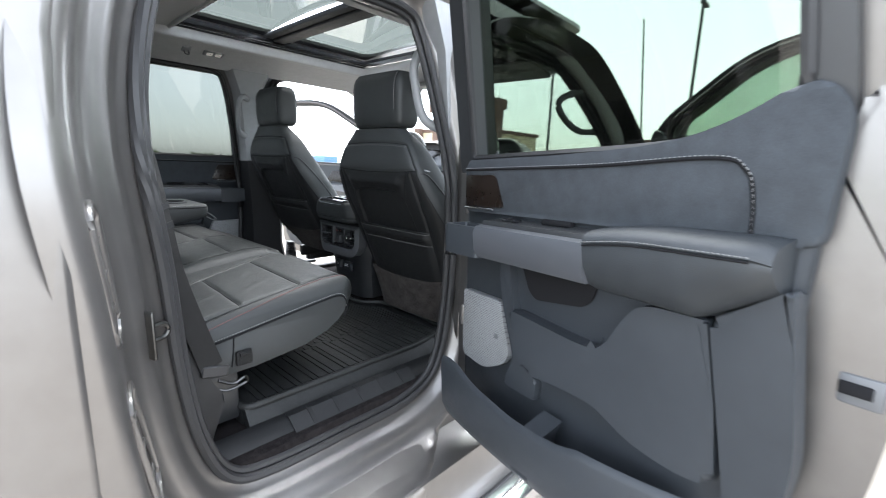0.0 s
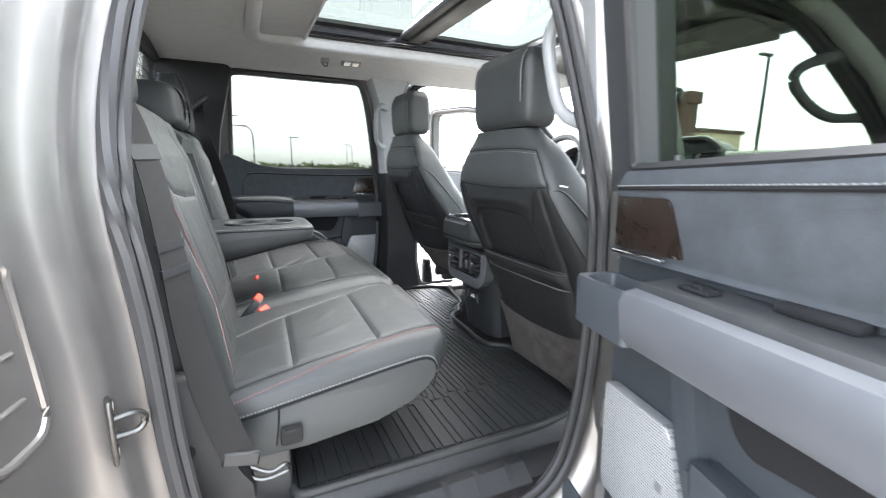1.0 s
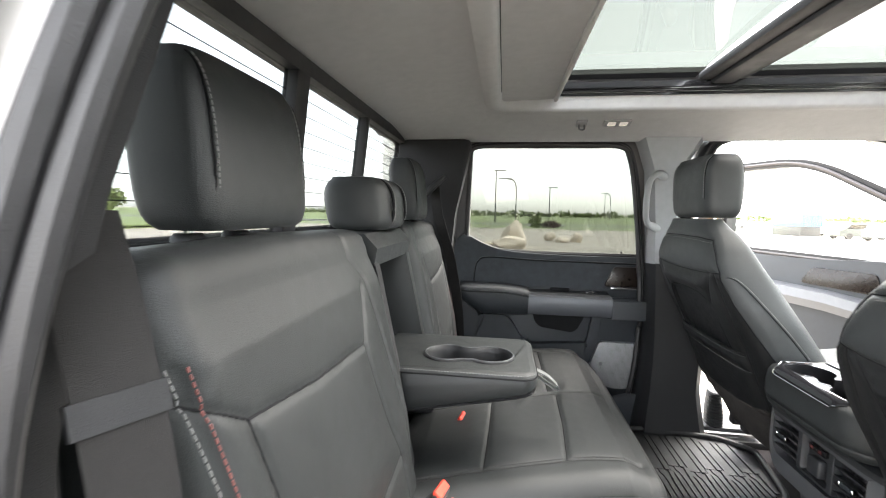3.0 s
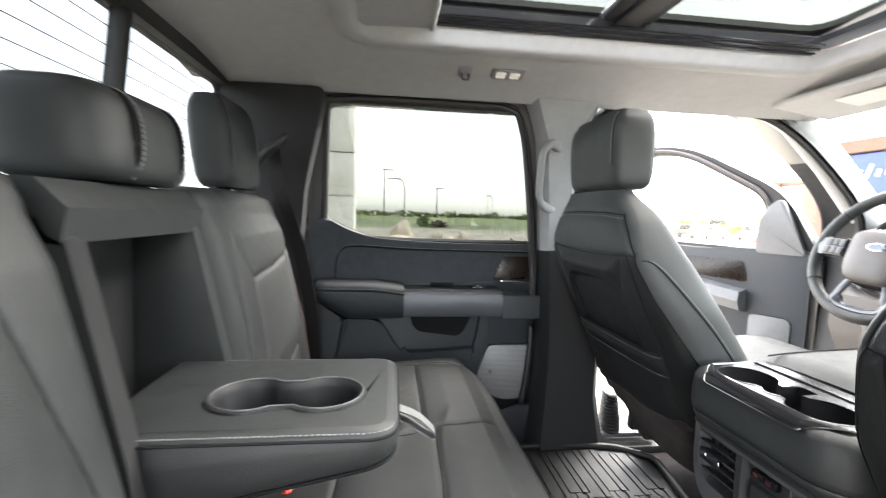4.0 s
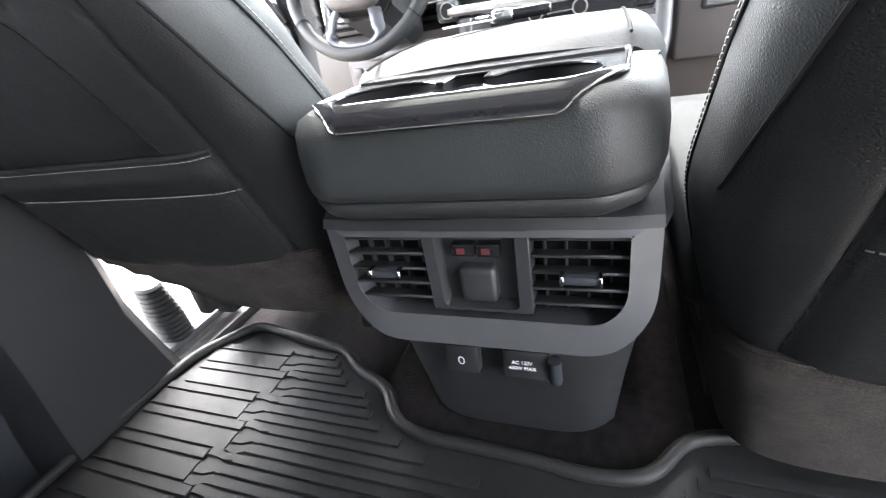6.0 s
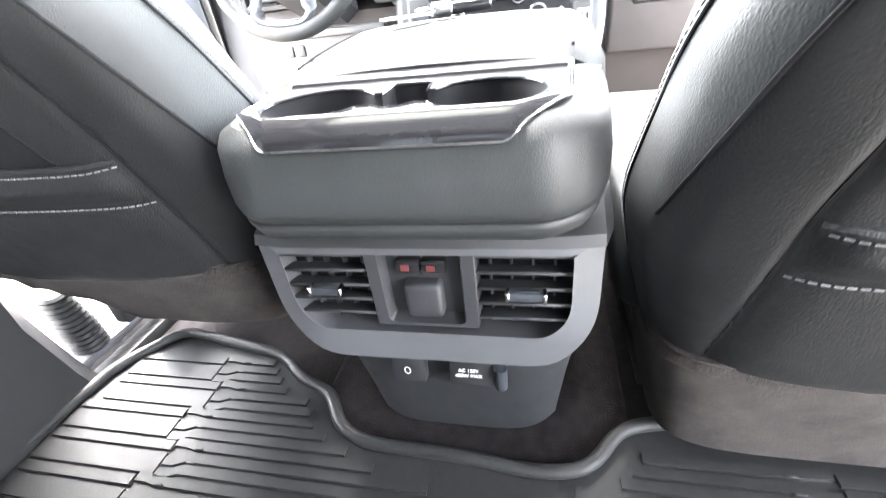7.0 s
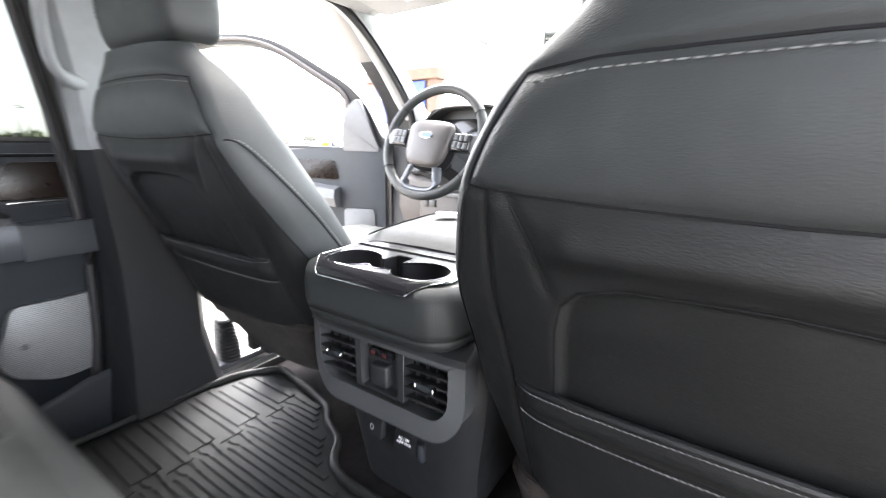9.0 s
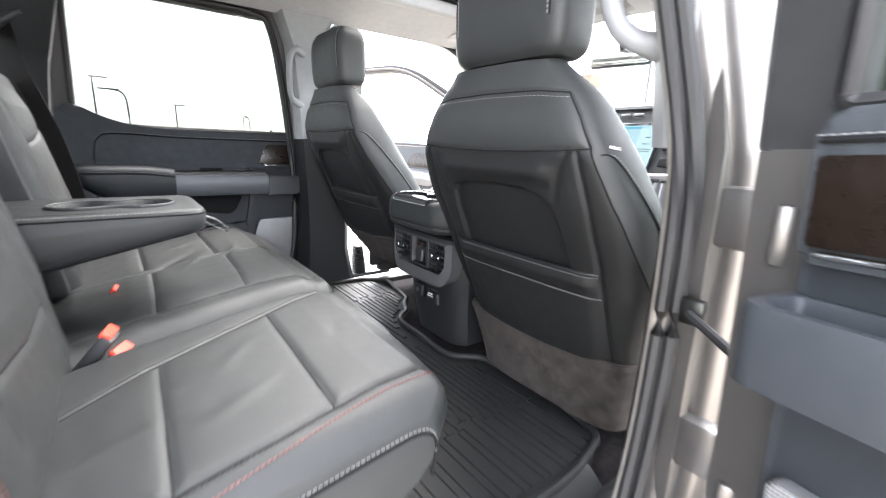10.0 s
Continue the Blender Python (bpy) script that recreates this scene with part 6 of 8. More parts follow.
for name, a, b in (("end_cap", 0, 7), ("grip", 7, n - 8), ("end_cap", n - 9, n - 1)):
    bm = bmesh.new()
    tube(bm, line[a:b + 1], [ease([(0, 0.024), (0.2, 0.014), (0.8, 0.014), (1.0, 0.026)], k / (n - 1)) for k in range(a, b + 1)], 14)
    # Darker grey than the other handles: its backlit shade is put into the colour.
    part(name, bm, PLASTIC_GREY, wh)

# ---- rubber floor mat ----
MZ = 0.862
edge = [(-0.70, 0.64), (-0.10, 0.635), (0.10, 0.62), (0.195, 0.55), (0.15, 0.31), (0.105, 0.262), (0.085, 0.20), (0.03, 0.168), (0.01, 0.12), (0.008, 0.0), (-0.003, -0.10), (0.006, -0.16), (0.07, -0.205), (0.09, -0.30), (0.08, -0.48), (0.05, -0.60), (-0.05, -0.63), (-0.12, -0.64), (-0.70, -0.64)]
line = rounded(edge, 0.03, 4)
mat_ob = empty("floor_mat", (-0.3, 0, 0.82), "black ribbed rubber floor mat with a raised rim", "floor mat")
bm = bmesh.new()
prism(bm, line, 0.815, MZ - 0.0045, "xy")
part("base", bm, MAT, mat_ob)
bm = bmesh.new()
tube(bm, [(x, y, MZ + 0.004) for x, y in line], 0.009, 8, closed=True)
part("rim", bm, MAT, mat_ob, "raised rubber rim", angle=60)
bm = bmesh.new()
loft(bm, [[(x, -0.630, MZ + 0.006), (x, -0.642, MZ + 0.001), (x, -0.672, lo), (x, -0.640, lo)] for x, lo in ((-0.70, 0.822), (-0.4, 0.812), (-0.22, 0.806), (-0.12, 0.815), (-0.04, 0.84))])
part("side_flap", bm, MAT, mat_ob, "grey rubber side flap")
# raised lands run across between thin grooves: broad and narrow ones in turn beside the doors, which step aside and split further in
def land(half, run):
    """A flat raised land with sloped flanks along a stepped run of (x, y); half is its half width."""
    bm = bmesh.new()
    loft(bm, [[(x - half, y, MZ - 0.0065), (x - half + 0.0009, y, MZ - 0.0005), (x + half - 0.0009, y, MZ - 0.0005), (x + half, y, MZ - 0.0065)] for x, y in run])
    part("raised_land", bm, MAT, mat_ob)


def mat_limit(x, s):
    """How far in from the door the front part of the mat reaches."""
    if s > 0:
        return lin([(-0.03, 0.0), (-0.005, 0.11), (0.035, 0.20), (0.08, 0.235), (0.10, 0.285), (0.15, 0.33), (0.2, 0.56)], x)
    return lin([(-0.03, 0.0), (-0.01, 0.13), (0.005, 0.19), (0.06, 0.235), (0.075, 0.32), (0.09, 0.6)], x)


for k in range(17):
    x = -0.672 + 0.052 * k
    for s in (-1, 1):
        jog = 0.40 + 0.022 * (k % 2)
        if mat_limit(x + 0.045, s) > jog - 0.05:
            continue
        ends = 0.612 if x < 0.05 else 0.59
        # broad land and narrow land by the door
        land(0.0152, [(x, s * ends), (x, s * jog)])
        land(0.0076, [(x + 0.0262, s * ends), (x + 0.0262, s * (jog + 0.012)), (x + 0.0262, s * jog)])
        # three slimmer ones beyond the step
        for j, dx in enumerate((-0.005, 0.0122, 0.0294)):
            inner = max(mat_limit(x + dx + 0.012, s), mat_limit(x + dx - 0.012, s))
            if inner > jog - 0.07:
                continue
            shift = 0.007 * (1 if j < 2 else -0.4)
            land(0.0070, [(x + dx - shift, s * (jog - 0.003)), (x + dx - shift, s * (jog - 0.020)), (x + dx, s * (jog - 0.036)), (x + dx, s * inner)])
        for dx in (0.004, 0.024):
            bm = bmesh.new()
            box(bm, (x + dx, s * (jog - 0.045), MZ + 0.0008), (0.003, 0.012, 0.003), 0.001, 1)
            part("raised_tick", bm, MAT, mat_ob)

# ---- centre console ----
con = empty("centre_console", (0.15, 0, 0.86), "charcoal centre console with rear air vents and leather lid", "centre console")
bm = bmesh.new()
sec = [(0.90, 0.128, 0.05), (0.96, 0.134, 0.04), (1.05, 0.147, 0.03), (1.09, 0.154, 0.02), (1.20, 0.157, 0.03)]
rings = []
for z, w, x0 in [(0.86, 0.124, 0.055)] + sec:
    face_pts = [(x0 + 0.035 * abs(k / 10) ** 5, w * k / 10, z) for k in range(-10, 11)]
    rings.append(face_pts + [(0.78, w, z), (0.78, -w, z)])
loft(bm, rings)
part("body", bm, PLASTIC, con)
def slim(bm):
    """The vent unit is a little narrower than the console."""
    for v in bm.verts:
        v.co.y *= 0.925
    return bm


# hood over the vents
bm = bmesh.new()
loft(bm, [[(x, y, z) for x, z in ((-0.012 + k, 1.187), (-0.008 + k, 1.196), (0.03 + k, 1.215), (0.08, 1.225), (0.08, 1.187))] for y, k in ((-0.172, 0.03), (-0.163, 0.004), (-0.13, 0.0), (0.13, 0.0), (0.163, 0.004), (0.172, 0.03))])
part("vent_hood", slim(bm), PLASTIC, con)
# satin U-shaped bezel
bm = bmesh.new()
outer = rounded([(-0.159, 1.186), (-0.159, 1.100), (-0.124, 1.060), (0.124, 1.060), (0.159, 1.100), (0.159, 1.186)], [0.003, 0.03, 0.03, 0.03, 0.03, 0.003], 5)
inner = rounded([(-0.142, 1.184), (-0.142, 1.114), (-0.118, 1.090), (0.118, 1.090), (0.142, 1.114), (0.142, 1.184)], [0.003, 0.02, 0.015, 0.015, 0.02, 0.003], 5)
f = lambda pts, x: [(x + 0.9 * max(0, abs(y) - 0.12) ** 1.5, y, z) for y, z in pts]
loft(bm, [f(outer, 0.03), f(outer, -0.004), f(offset(outer, 0.004), -0.012), f(offset(inner, -0.004), -0.014), f(inner, -0.008), f(inner, 0.03)], caps=False)
part("vent_bezel", slim(bm), SATIN, con, "satin grey U-shaped bezel", angle=50)
for s in (-1, 1):
    bm = bmesh.new()
    box(bm, (0.022, s * 0.098, 1.138), (0.012, 0.094, 0.094), 0.0)
    part("vent_well", slim(bm), SEAM, con, "black vent well")
    for k in range(5):
        bm = bmesh.new()
        box(bm, (0.002, s * 0.098, 1.108 + 0.0165 * k), (0.020, 0.090, 0.0032), 0.0012, 1, pose(0, 0, 0, 0, 14, 0))
        part("vent_slat", slim(bm), PLASTIC, con)
    for k in range(4):
        bm = bmesh.new()
        box(bm, (0.014, s * 0.094 - 0.03 + 0.02 * k, 1.138), (0.012, 0.002, 0.09), 0.0)
        part("vent_vane", slim(bm), PLASTIC, con)
    bm = bmesh.new()
    box(bm, (-0.012, s * 0.098, 1.141), (0.010, 0.034, 0.010), 0.004, 2)
    tab = part("vent_tab", slim(bm), PLASTIC_SLATE, con, "grey vent tab")
    for e in (-1, 1):
        bm = bmesh.new()
        box(bm, (-0.013, s * 0.098 + e * 0.0165, 1.141), (0.011, 0.004, 0.011), 0.001, 1)
        part("tab_end", slim(bm), CHROME, tab, "chrome tab end")
bm = bmesh.new()
pan = rounded([(-0.053, 1.186), (-0.053, 1.098), (0.053, 1.098), (0.053, 1.186)], 0.003, 3)
pan2 = rounded([(-0.036, 1.180), (-0.036, 1.106), (0.036, 1.106), (0.036, 1.180)], 0.003, 3)
f2 = lambda pts, x: [(x, y, z) for y, z in pts]
loft(bm, [f2(pan, 0.02), f2(pan, -0.008), f2(offset(pan, -0.001), -0.009), f2(offset(pan2, 0.004), -0.009), f2(pan2, 0.004)], caps=True)
part("switch_panel", slim(bm), PLASTIC, con, angle=30)
for s in (-1, 1):
    bm = bmesh.new()
    box(bm, (0.0, s * 0.0125, 1.163), (0.012, 0.0235, 0.013), 0.002, 2)
    bt = part("seat_heat_button", slim(bm), GLOSS, con, "black seat heater button")
    bm = bmesh.new()
    box(bm, (-0.0065, s * 0.0125 + 0.002, 1.163), (0.001, 0.008, 0.006), 0)
    part("button_mark", slim(bm), paint("dull_red_print", (0.07, 0.012, 0.012), 0.6, vary=(20, 0.05)), bt)
bm = bmesh.new()
box(bm, (-0.002, 0, 1.128), (0.018, 0.037, 0.037), 0.005, 3)
part("socket_cap", slim(bm), PLASTIC, con, "grey square socket cap")
# sockets below
for y, w in ((0.042, 0.04), (-0.030, 0.05)):
    bm = bmesh.new()
    box(bm, (0.026, y, 1.004), (0.016, w, 0.036), 0.004, 2, pose(0, 0, 0, 0, 10, 0))
    part("socket_door", bm, PLASTIC, con, "black socket cover")
bm = bmesh.new()
tube(bm, [(0.016, -0.062, 1.02), (0.019, -0.062, 0.988)], 0.007, 10)
part("socket_pull", bm, PLASTIC_SLATE, con)
bm = bmesh.new()
loft(bm, [[(0.0165, 0.042 + a * math.cos(t), 1.006 + b * math.sin(t)) for t in [k * math.pi / 6 for k in range(12)]] for a, b in ((0.004, 0.006), (0.0025, 0.0045))], caps=False)
part("usb_mark", bm, WHITE_MARK, con, "white charging mark")
lm = Matrix.Translation((0.0168, -0.027, 1.007)) @ pose(0, 0, 0, 80, 0, -90)
lettering("AC 120V", 0.006, lm @ pose(0, 0.0034, 0), WHITE_MARK, con, "socket_text")
lettering("400W MAX", 0.006, lm @ pose(0, -0.0034, 0), WHITE_MARK, con, "socket_text")

# the armrest lobe over the vents and the lid ahead of it
bm = bmesh.new()
plan = rounded([(-0.046, -0.108), (-0.018, -0.145), (0.110, -0.156), (0.110, 0.156), (-0.018, 0.145), (-0.046, 0.108)], [0.014, 0.035, 0.006, 0.006, 0.035, 0.014], 7)
loft(bm, [[(x, y, z) for x, y in offset(plan, d)] for d, z in ((-0.034, 1.206), (-0.014, 1.208), (-0.005, 1.214), (-0.001, 1.222), (-0.0005, 1.2265), (-0.002, 1.2285), (0.001, 1.2305), (0.0035, 1.240), (0.0035, 1.262), (0.001, 1.282), (-0.004, 1.292), (-0.014, 1.297))], caps=False)
b0 = [bm.verts.new((x, y, 1.2059)) for x, y in offset(plan, -0.034)]
bm.faces.new(b0[::-1])
tray = rounded([(-0.030, -0.084), (-0.006, -0.119), (0.107, -0.126), (0.107, 0.126), (-0.006, 0.119), (-0.030, 0.084)], [0.008, 0.010, 0.004, 0.004, 0.010, 0.008], 5)
annulus(bm, [(x, y, 1.297) for x, y in offset(plan, -0.014)], [(x, y, 1.2985) for x, y in tray], 0.045, 0.0)
part("rear_lobe", bm, LEATHER, con, "black leather covered rear lobe", angle=50)
bm = bmesh.new()
tube(bm, [(x, y, 1.2285) for x, y in sorted(offset(plan, -0.002), key=lambda p: math.atan2(-p[1], 0.045 - p[0])) if x < 0.105], 0.0014, 6)
part("lobe_seam", bm, SEAM, con)
# gloss tray with the cups
CC = [(0.012, 0.064, 0.042), (0.012, -0.064, 0.042)]


def cups2(grow):
    """Two round cups joined by a notched slot between them."""
    pts = []
    for (cx, cy, r), a0, a1 in ((CC[0], -52, 232), (CC[1], 128, 412)):
        for k in range(24):
            a = radians(a0 + (a1 - a0) * k / 23)
            pts.append((cx + (r + grow) * math.cos(a), cy + (r + grow) * math.sin(a)))
        if cy > 0:
            pts += [(-0.008, 0.026), (-0.006, 0.016), (-0.014, 0.006), (-0.014, -0.006), (-0.006, -0.016), (-0.008, -0.026)]
        else:
            pts += [(0.030 + grow, -0.024), (0.028 + grow, -0.018), (0.056 + grow, -0.016), (0.058 + grow, -0.010), (0.058 + grow, 0.010), (0.056 + grow, 0.016), (0.028 + grow, 0.018), (0.030 + grow, 0.024)]
    return pts


TZ = 1.302
bm = bmesh.new()
pierced(bm, [(x, y, TZ) for x, y in tray], [(x, y, TZ) for x, y in cups2(0.002)])
ct = part("cup_tray", bm, TRAY, con, "gloss dark cup tray")
bm = bmesh.new()
loft(bm, [[(x, y, z) for x, y in cups2(g)] for g, z in ((0.002, TZ), (0.0, TZ - 0.004), (-0.003, 1.228))], caps=False)
fl = [bm.verts.new((x, y, 1.2281)) for x, y in cups2(-0.003)]
bm.faces.new(fl)
part("cup_well", bm, SEAM, ct, "black cup wells")
bm = bmesh.new()
tube(bm, [(x, y, TZ) for x, y in cups2(0.001)], 0.0012, 6, closed=True)
part("cup_edge", bm, LIP, ct, "thin gloss cup edge")
bm = bmesh.new()
tube(bm, [(x, y, TZ - 0.001) for x, y in offset(tray, 0.002)], 0.0019, 8, closed=True)
part("chrome_rim", bm, CHROME, ct, "bright chrome rim")
bm = bmesh.new()
LIP_CUT = [(-0.030, 1.3040), (-0.0355, 1.3022), (-0.0412, 1.2985), (-0.0462, 1.2925), (-0.0488, 1.2860)]


def lip_point(y, k):
    """Down the lip, from the tray's edge over the nose of the lobe; its ends taper away."""
    back = 0.70 * max(0.0, abs(y) - 0.086)
    k *= lin([(0.0, 1.0), (0.082, 1.0), (0.094, 0.62), (0.119, 0.22)], abs(y))
    p = curve([(x, 0.0, z) for x, z in LIP_CUT], 6)
    q = p[min(len(p) - 1, int(round(k * (len(p) - 1))))]
    return Vector((q.x + back, y, q.z))


ys = [-0.119 + 0.238 * j / 48 for j in range(49)]
loft(bm, [[lip_point(y, k / 10) for k in range(11)] + [lip_point(y, k / 10) + Vector((0.008, 0, -0.003)) for k in range(10, -1, -1)] for y in ys])
gl = part("gloss_lip", bm, LIP, con, "gloss black tray lip", angle=60)
# A chrome line drawn in for the highlight along the lip's lower edge.
bm = bmesh.new()
tube(bm, [lip_point(y, 1.0) for y in ys], 0.0009, 6)
part("lip_chrome", bm, CHROME, gl, "chrome line painting the highlight on the lip edge")
# raised bar between tray and lid
bm = bmesh.new()
loft(bm, [[(x, y, z) for x, z in ((0.078, 1.301), (0.081, 1.3045), (0.102, 1.3055), (0.106, 1.305), (0.106, 1.300))] for y in (-0.122, 0.0, 0.122)])
part("tray_bar", bm, TRAY, ct, "dark bar behind the cups")
# leather lid
bm = bmesh.new()
lidz = lambda x: lin([(0.109, 0.009), (0.14, 0.013), (0.20, 0.017), (0.30, 0.021), (0.38, 0.018), (0.425, 0.004), (0.44, -0.012)], x)
rings = []
for k in range(19):
    x = 0.109 + 0.331 * k / 18
    e = 0.010 if k in (0, 18) else (0.004 if k in (1, 17) else 0.0)
    w = 0.160 - e - max(0.0, x - 0.36) * 0.12
    t = 1.303 + lidz(x) - e * 0.8
    rings.append([(x, -w, 1.20), (x, -w - 0.002, 1.255), (x, -w + 0.001, t - 0.022), (x, -w + 0.007, t - 0.009), (x, -w + 0.018, t - 0.003), (x, -w + 0.032, t), (x, -w * 0.4, t + 0.003), (x, 0.0, t + 0.004),
                  (x, w * 0.4, t + 0.003), (x, w - 0.032, t), (x, w - 0.018, t - 0.003), (x, w - 0.007, t - 0.009), (x, w - 0.001, t - 0.022), (x, w + 0.002, 1.255), (x, w, 1.20)])
loft(bm, rings)
part("lid", bm, LID, con, "grey-black leather lid", angle=50)
for s in (-1, 1):
    bm = bmesh.new()
    tube(bm, [(x, s * (0.128), 1.3038 + lidz(x)) for x in [0.112 + 0.01 * k for k in range(30)]], 0.0016, 5)
    part("lid_seam", bm, SEAM, con)
for s in (-1, 1):
    bm = bmesh.new()
    prism(bm, rounded([(0.30, 1.0), (0.80, 1.0), (0.80, 1.22), (0.44, 1.22), (0.30, 1.12)], 0.02, 3), s * 0.150, s * 0.162, "xz", 0.004)
    part("side_rail", bm, SATIN, con, "satin console side rail")
# key with a paper tag
key = empty("key_fob", (0.33, 0.02, 1.329), "silver and black key fob with a paper tag", "key fob")
bm = bmesh.new()
box(bm, (0.335, 0.0, 1.338), (0.036, 0.078, 0.014), 0.006, 3, pose(0, 0, 0, 0, 0, 24))
part("fob", bm, GLOSS, key)
bm = bmesh.new()
box(bm, (0.322, 0.025, 1.339), (0.036, 0.028, 0.016), 0.005, 3, pose(0, 0, 0, 0, 0, 24))
part("fob_cap", bm, CHROME, key, "silver fob cap")
bm = bmesh.new()
box(bm, (0.285, 0.062, 1.3365), (0.024, 0.062, 0.002), 0.0, 1, pose(0, 0, 0, 0, 0, 24))
part("tag", bm, VINYL_WHITE, key, "white paper tag")
bm = bmesh.new()
tube(bm, [(0.312 + 0.012 * math.cos(k * math.pi / 6), 0.044 + 0.012 * math.sin(k * math.pi / 6), 1.341) for k in range(12)], 0.0012, 5, closed=True)
part("ring", bm, CHROME, key, "steel ring")

# shifter boot of the driver's belt by the pillar foot
bt = empty("belt_boot", (0.17, 0.77, 0.86), "black ribbed rubber boot at the seat belt anchor", "boot")
bm = bmesh.new()
rings = []
for k in range(25):
    z = 0.870 + 0.0052 * k
    g = 0.007 * (k % 2) - 0.0011 * max(0, k - 10)
    rings.append(oval(0.140 - 0.0002 * k, 0.715, 0.070 + g, 0.050 + g, z, 2.6, 20))
loft(bm, rings)
part("bellows", bm, TRIM_DARK, bt)
bm = bmesh.new()
box(bm, (0.19, 0.745, 0.862), (0.20, 0.12, 0.02), 0.008)
part("foot_plate", bm, PLASTIC_GREY, bt, "grey foot plate")

# ---- dashboard ----
dash = empty("dashboard", (1.1, 0, 0.9), "charcoal dashboard with satin band and wide touch screen", "dashboard")
bm = bmesh.new()
sec = [(1.42, 1.42), (1.38, 1.50), (1.20, 1.568), (1.06, 1.564), (1.022, 1.552), (1.003, 1.528), (1.003, 1.500), (1.014, 1.492), (0.998, 1.40), (0.985, 1.372), (0.96, 1.36), (0.965, 1.35), (1.02, 1.34), (1.30, 1.30)]
loft(bm, [[(x + k, y, z) for x, z in sec] for y, k in ((-0.74, 0.05), (-0.70, 0.0), (-0.25, 0.0), (0.25, 0.0), (0.70, 0.0), (0.74, 0.05))])
part("upper_body", bm, PLASTIC, dash)
bm = bmesh.new()
sec = [(1.30, 1.345), (0.975, 1.345), (0.935, 1.325), (0.925, 1.22), (0.95, 1.16), (1.0, 1.08), (1.05, 0.98), (1.25, 0.95)]
loft(bm, [[(x, y, z) for x, z in sec] for y in (-0.73, -0.25, 0.22, 0.73)])
lower = part("lower_body", bm, PLASTIC_TAUPE, dash, "taupe lower dashboard")
# satin band
bm = bmesh.new()
band = curve([(1.0, -0.72, 1.372), (0.965, -0.50, 1.37), (0.945, -0.30, 1.366), (0.905, -0.22, 1.358), (0.885, 0.0, 1.350), (0.905, 0.22, 1.358), (0.92, 0.30, 1.36)], 8)
loft(bm, [[p + Vector((0.012, 0, -0.011)), p + Vector((-0.006, 0, -0.012)), p + Vector((-0.011, 0, -0.006)), p + Vector((-0.011, 0, 0.005)), p + Vector((-0.006, 0, 0.010)), p + Vector((0.012, 0, 0.012))] for p in band])
part("satin_band", bm, BAND, dash, "satin metal band")
bm = bmesh.new()
tube(bm, curve([(1.0, -0.72, 1.40), (0.995, -0.5, 1.398), (0.985, -0.33, 1.393)], 6), 0.004, 6)
part("chrome_line", bm, CHROME, dash, "thin chrome line")
# screen tower
bm = bmesh.new()
tower = rounded([(-0.255, 1.345), (-0.262, 1.50), (-0.250, 1.562), (-0.175, 1.612), (0.175, 1.612), (0.250, 1.562), (0.262, 1.50), (0.255, 1.345)], [0.01, 0.03, 0.03, 0.035, 0.035, 0.03, 0.03, 0.01], 5)


def tilt(pts, d):
    """The tower's face leans back towards its top."""
    return [(0.915 + (z - 1.345) * 0.46 + d, y, z) for y, z in pts]


loft(bm, [tilt(tower, 0.14), tilt(tower, 0.01), tilt(offset(tower, -0.004), 0.0), tilt(offset(tower, -0.016), 0.0), tilt(offset(tower, -0.022), 0.014)], caps=True)
part("screen_tower", bm, PLASTIC, dash, angle=40)


def face(y, z, d=0.0):
    return Vector((0.915 + (z - 1.345) * 0.46 + d, y, z))


TL = Matrix.Rotation(math.atan(0.46), 4, "Y")


def plate(y0, y1, z0, z1, d, t, r=0.003):
    bm = bmesh.new()
    c = face((y0 + y1) / 2, (z0 + z1) / 2, d)
    return box(bm, c, (t, y1 - y0, (z1 - z0) * 1.1), r, 2, TL)


screen = part("screen", plate(-0.150, 0.150, 1.366, 1.556, 0.006, 0.02, 0.004), GLOSS, dash, "gloss black touch screen")
part("map_image", plate(-0.145, 0.128, 1.388, 1.548, -0.0047, 0.001, 0), glow("map_blue", (0.42, 0.66, 0.72), 1.0), screen, "pale blue lit map")
part("side_pane", plate(-0.145, -0.068, 1.388, 1.536, -0.0054, 0.001, 0), glow("map_pane", (0.55, 0.78, 0.82), 1.0), screen)
part("title_bar", plate(-0.068, 0.128, 1.536, 1.543, -0.0054, 0.001, 0), glow("bar_blue", (0.10, 0.45, 0.62), 1.0), screen)
part("menu_bar", plate(-0.145, 0.128, 1.374, 1.388, -0.0047, 0.001, 0), glow("menu_navy", (0.03, 0.07, 0.16), 0.6), screen, "dark menu bar")
for k in range(7):
    part("menu_icon", plate(0.110 - 0.038 * k - 0.008, 0.110 - 0.038 * k + 0.008, 1.377, 1.385, -0.0056, 0.001, 0), glow("icon_%d" % k, (0.6, 0.75, 0.8) if k != 2 else (0.7, 0.95, 0.95), 0.9), screen)
for k in range(5):
    part("rail_icon", plate(0.133, 0.141, 1.402 + 0.03 * k, 1.410 + 0.03 * k, -0.0047, 0.001, 0), glow("rail_%d" % k, (0.15, 0.35, 0.5), 0.8), screen)
bm = bmesh.new()
tube(bm, [face(0.035, 1.432, -0.006), face(0.0, 1.458, -0.006), face(-0.045, 1.495, -0.006)], 0.0009, 5)
tube(bm, [face(0.035, 1.432, -0.006), face(0.042, 1.44, -0.006)], 0.0016, 5)
box(bm, face(0.03, 1.50, -0.006), (0.001, 0.005, 0.006), 0)
part("route_line", bm, glow("route", (0.12, 0.14, 0.16), 0.2), screen, "dark route line")
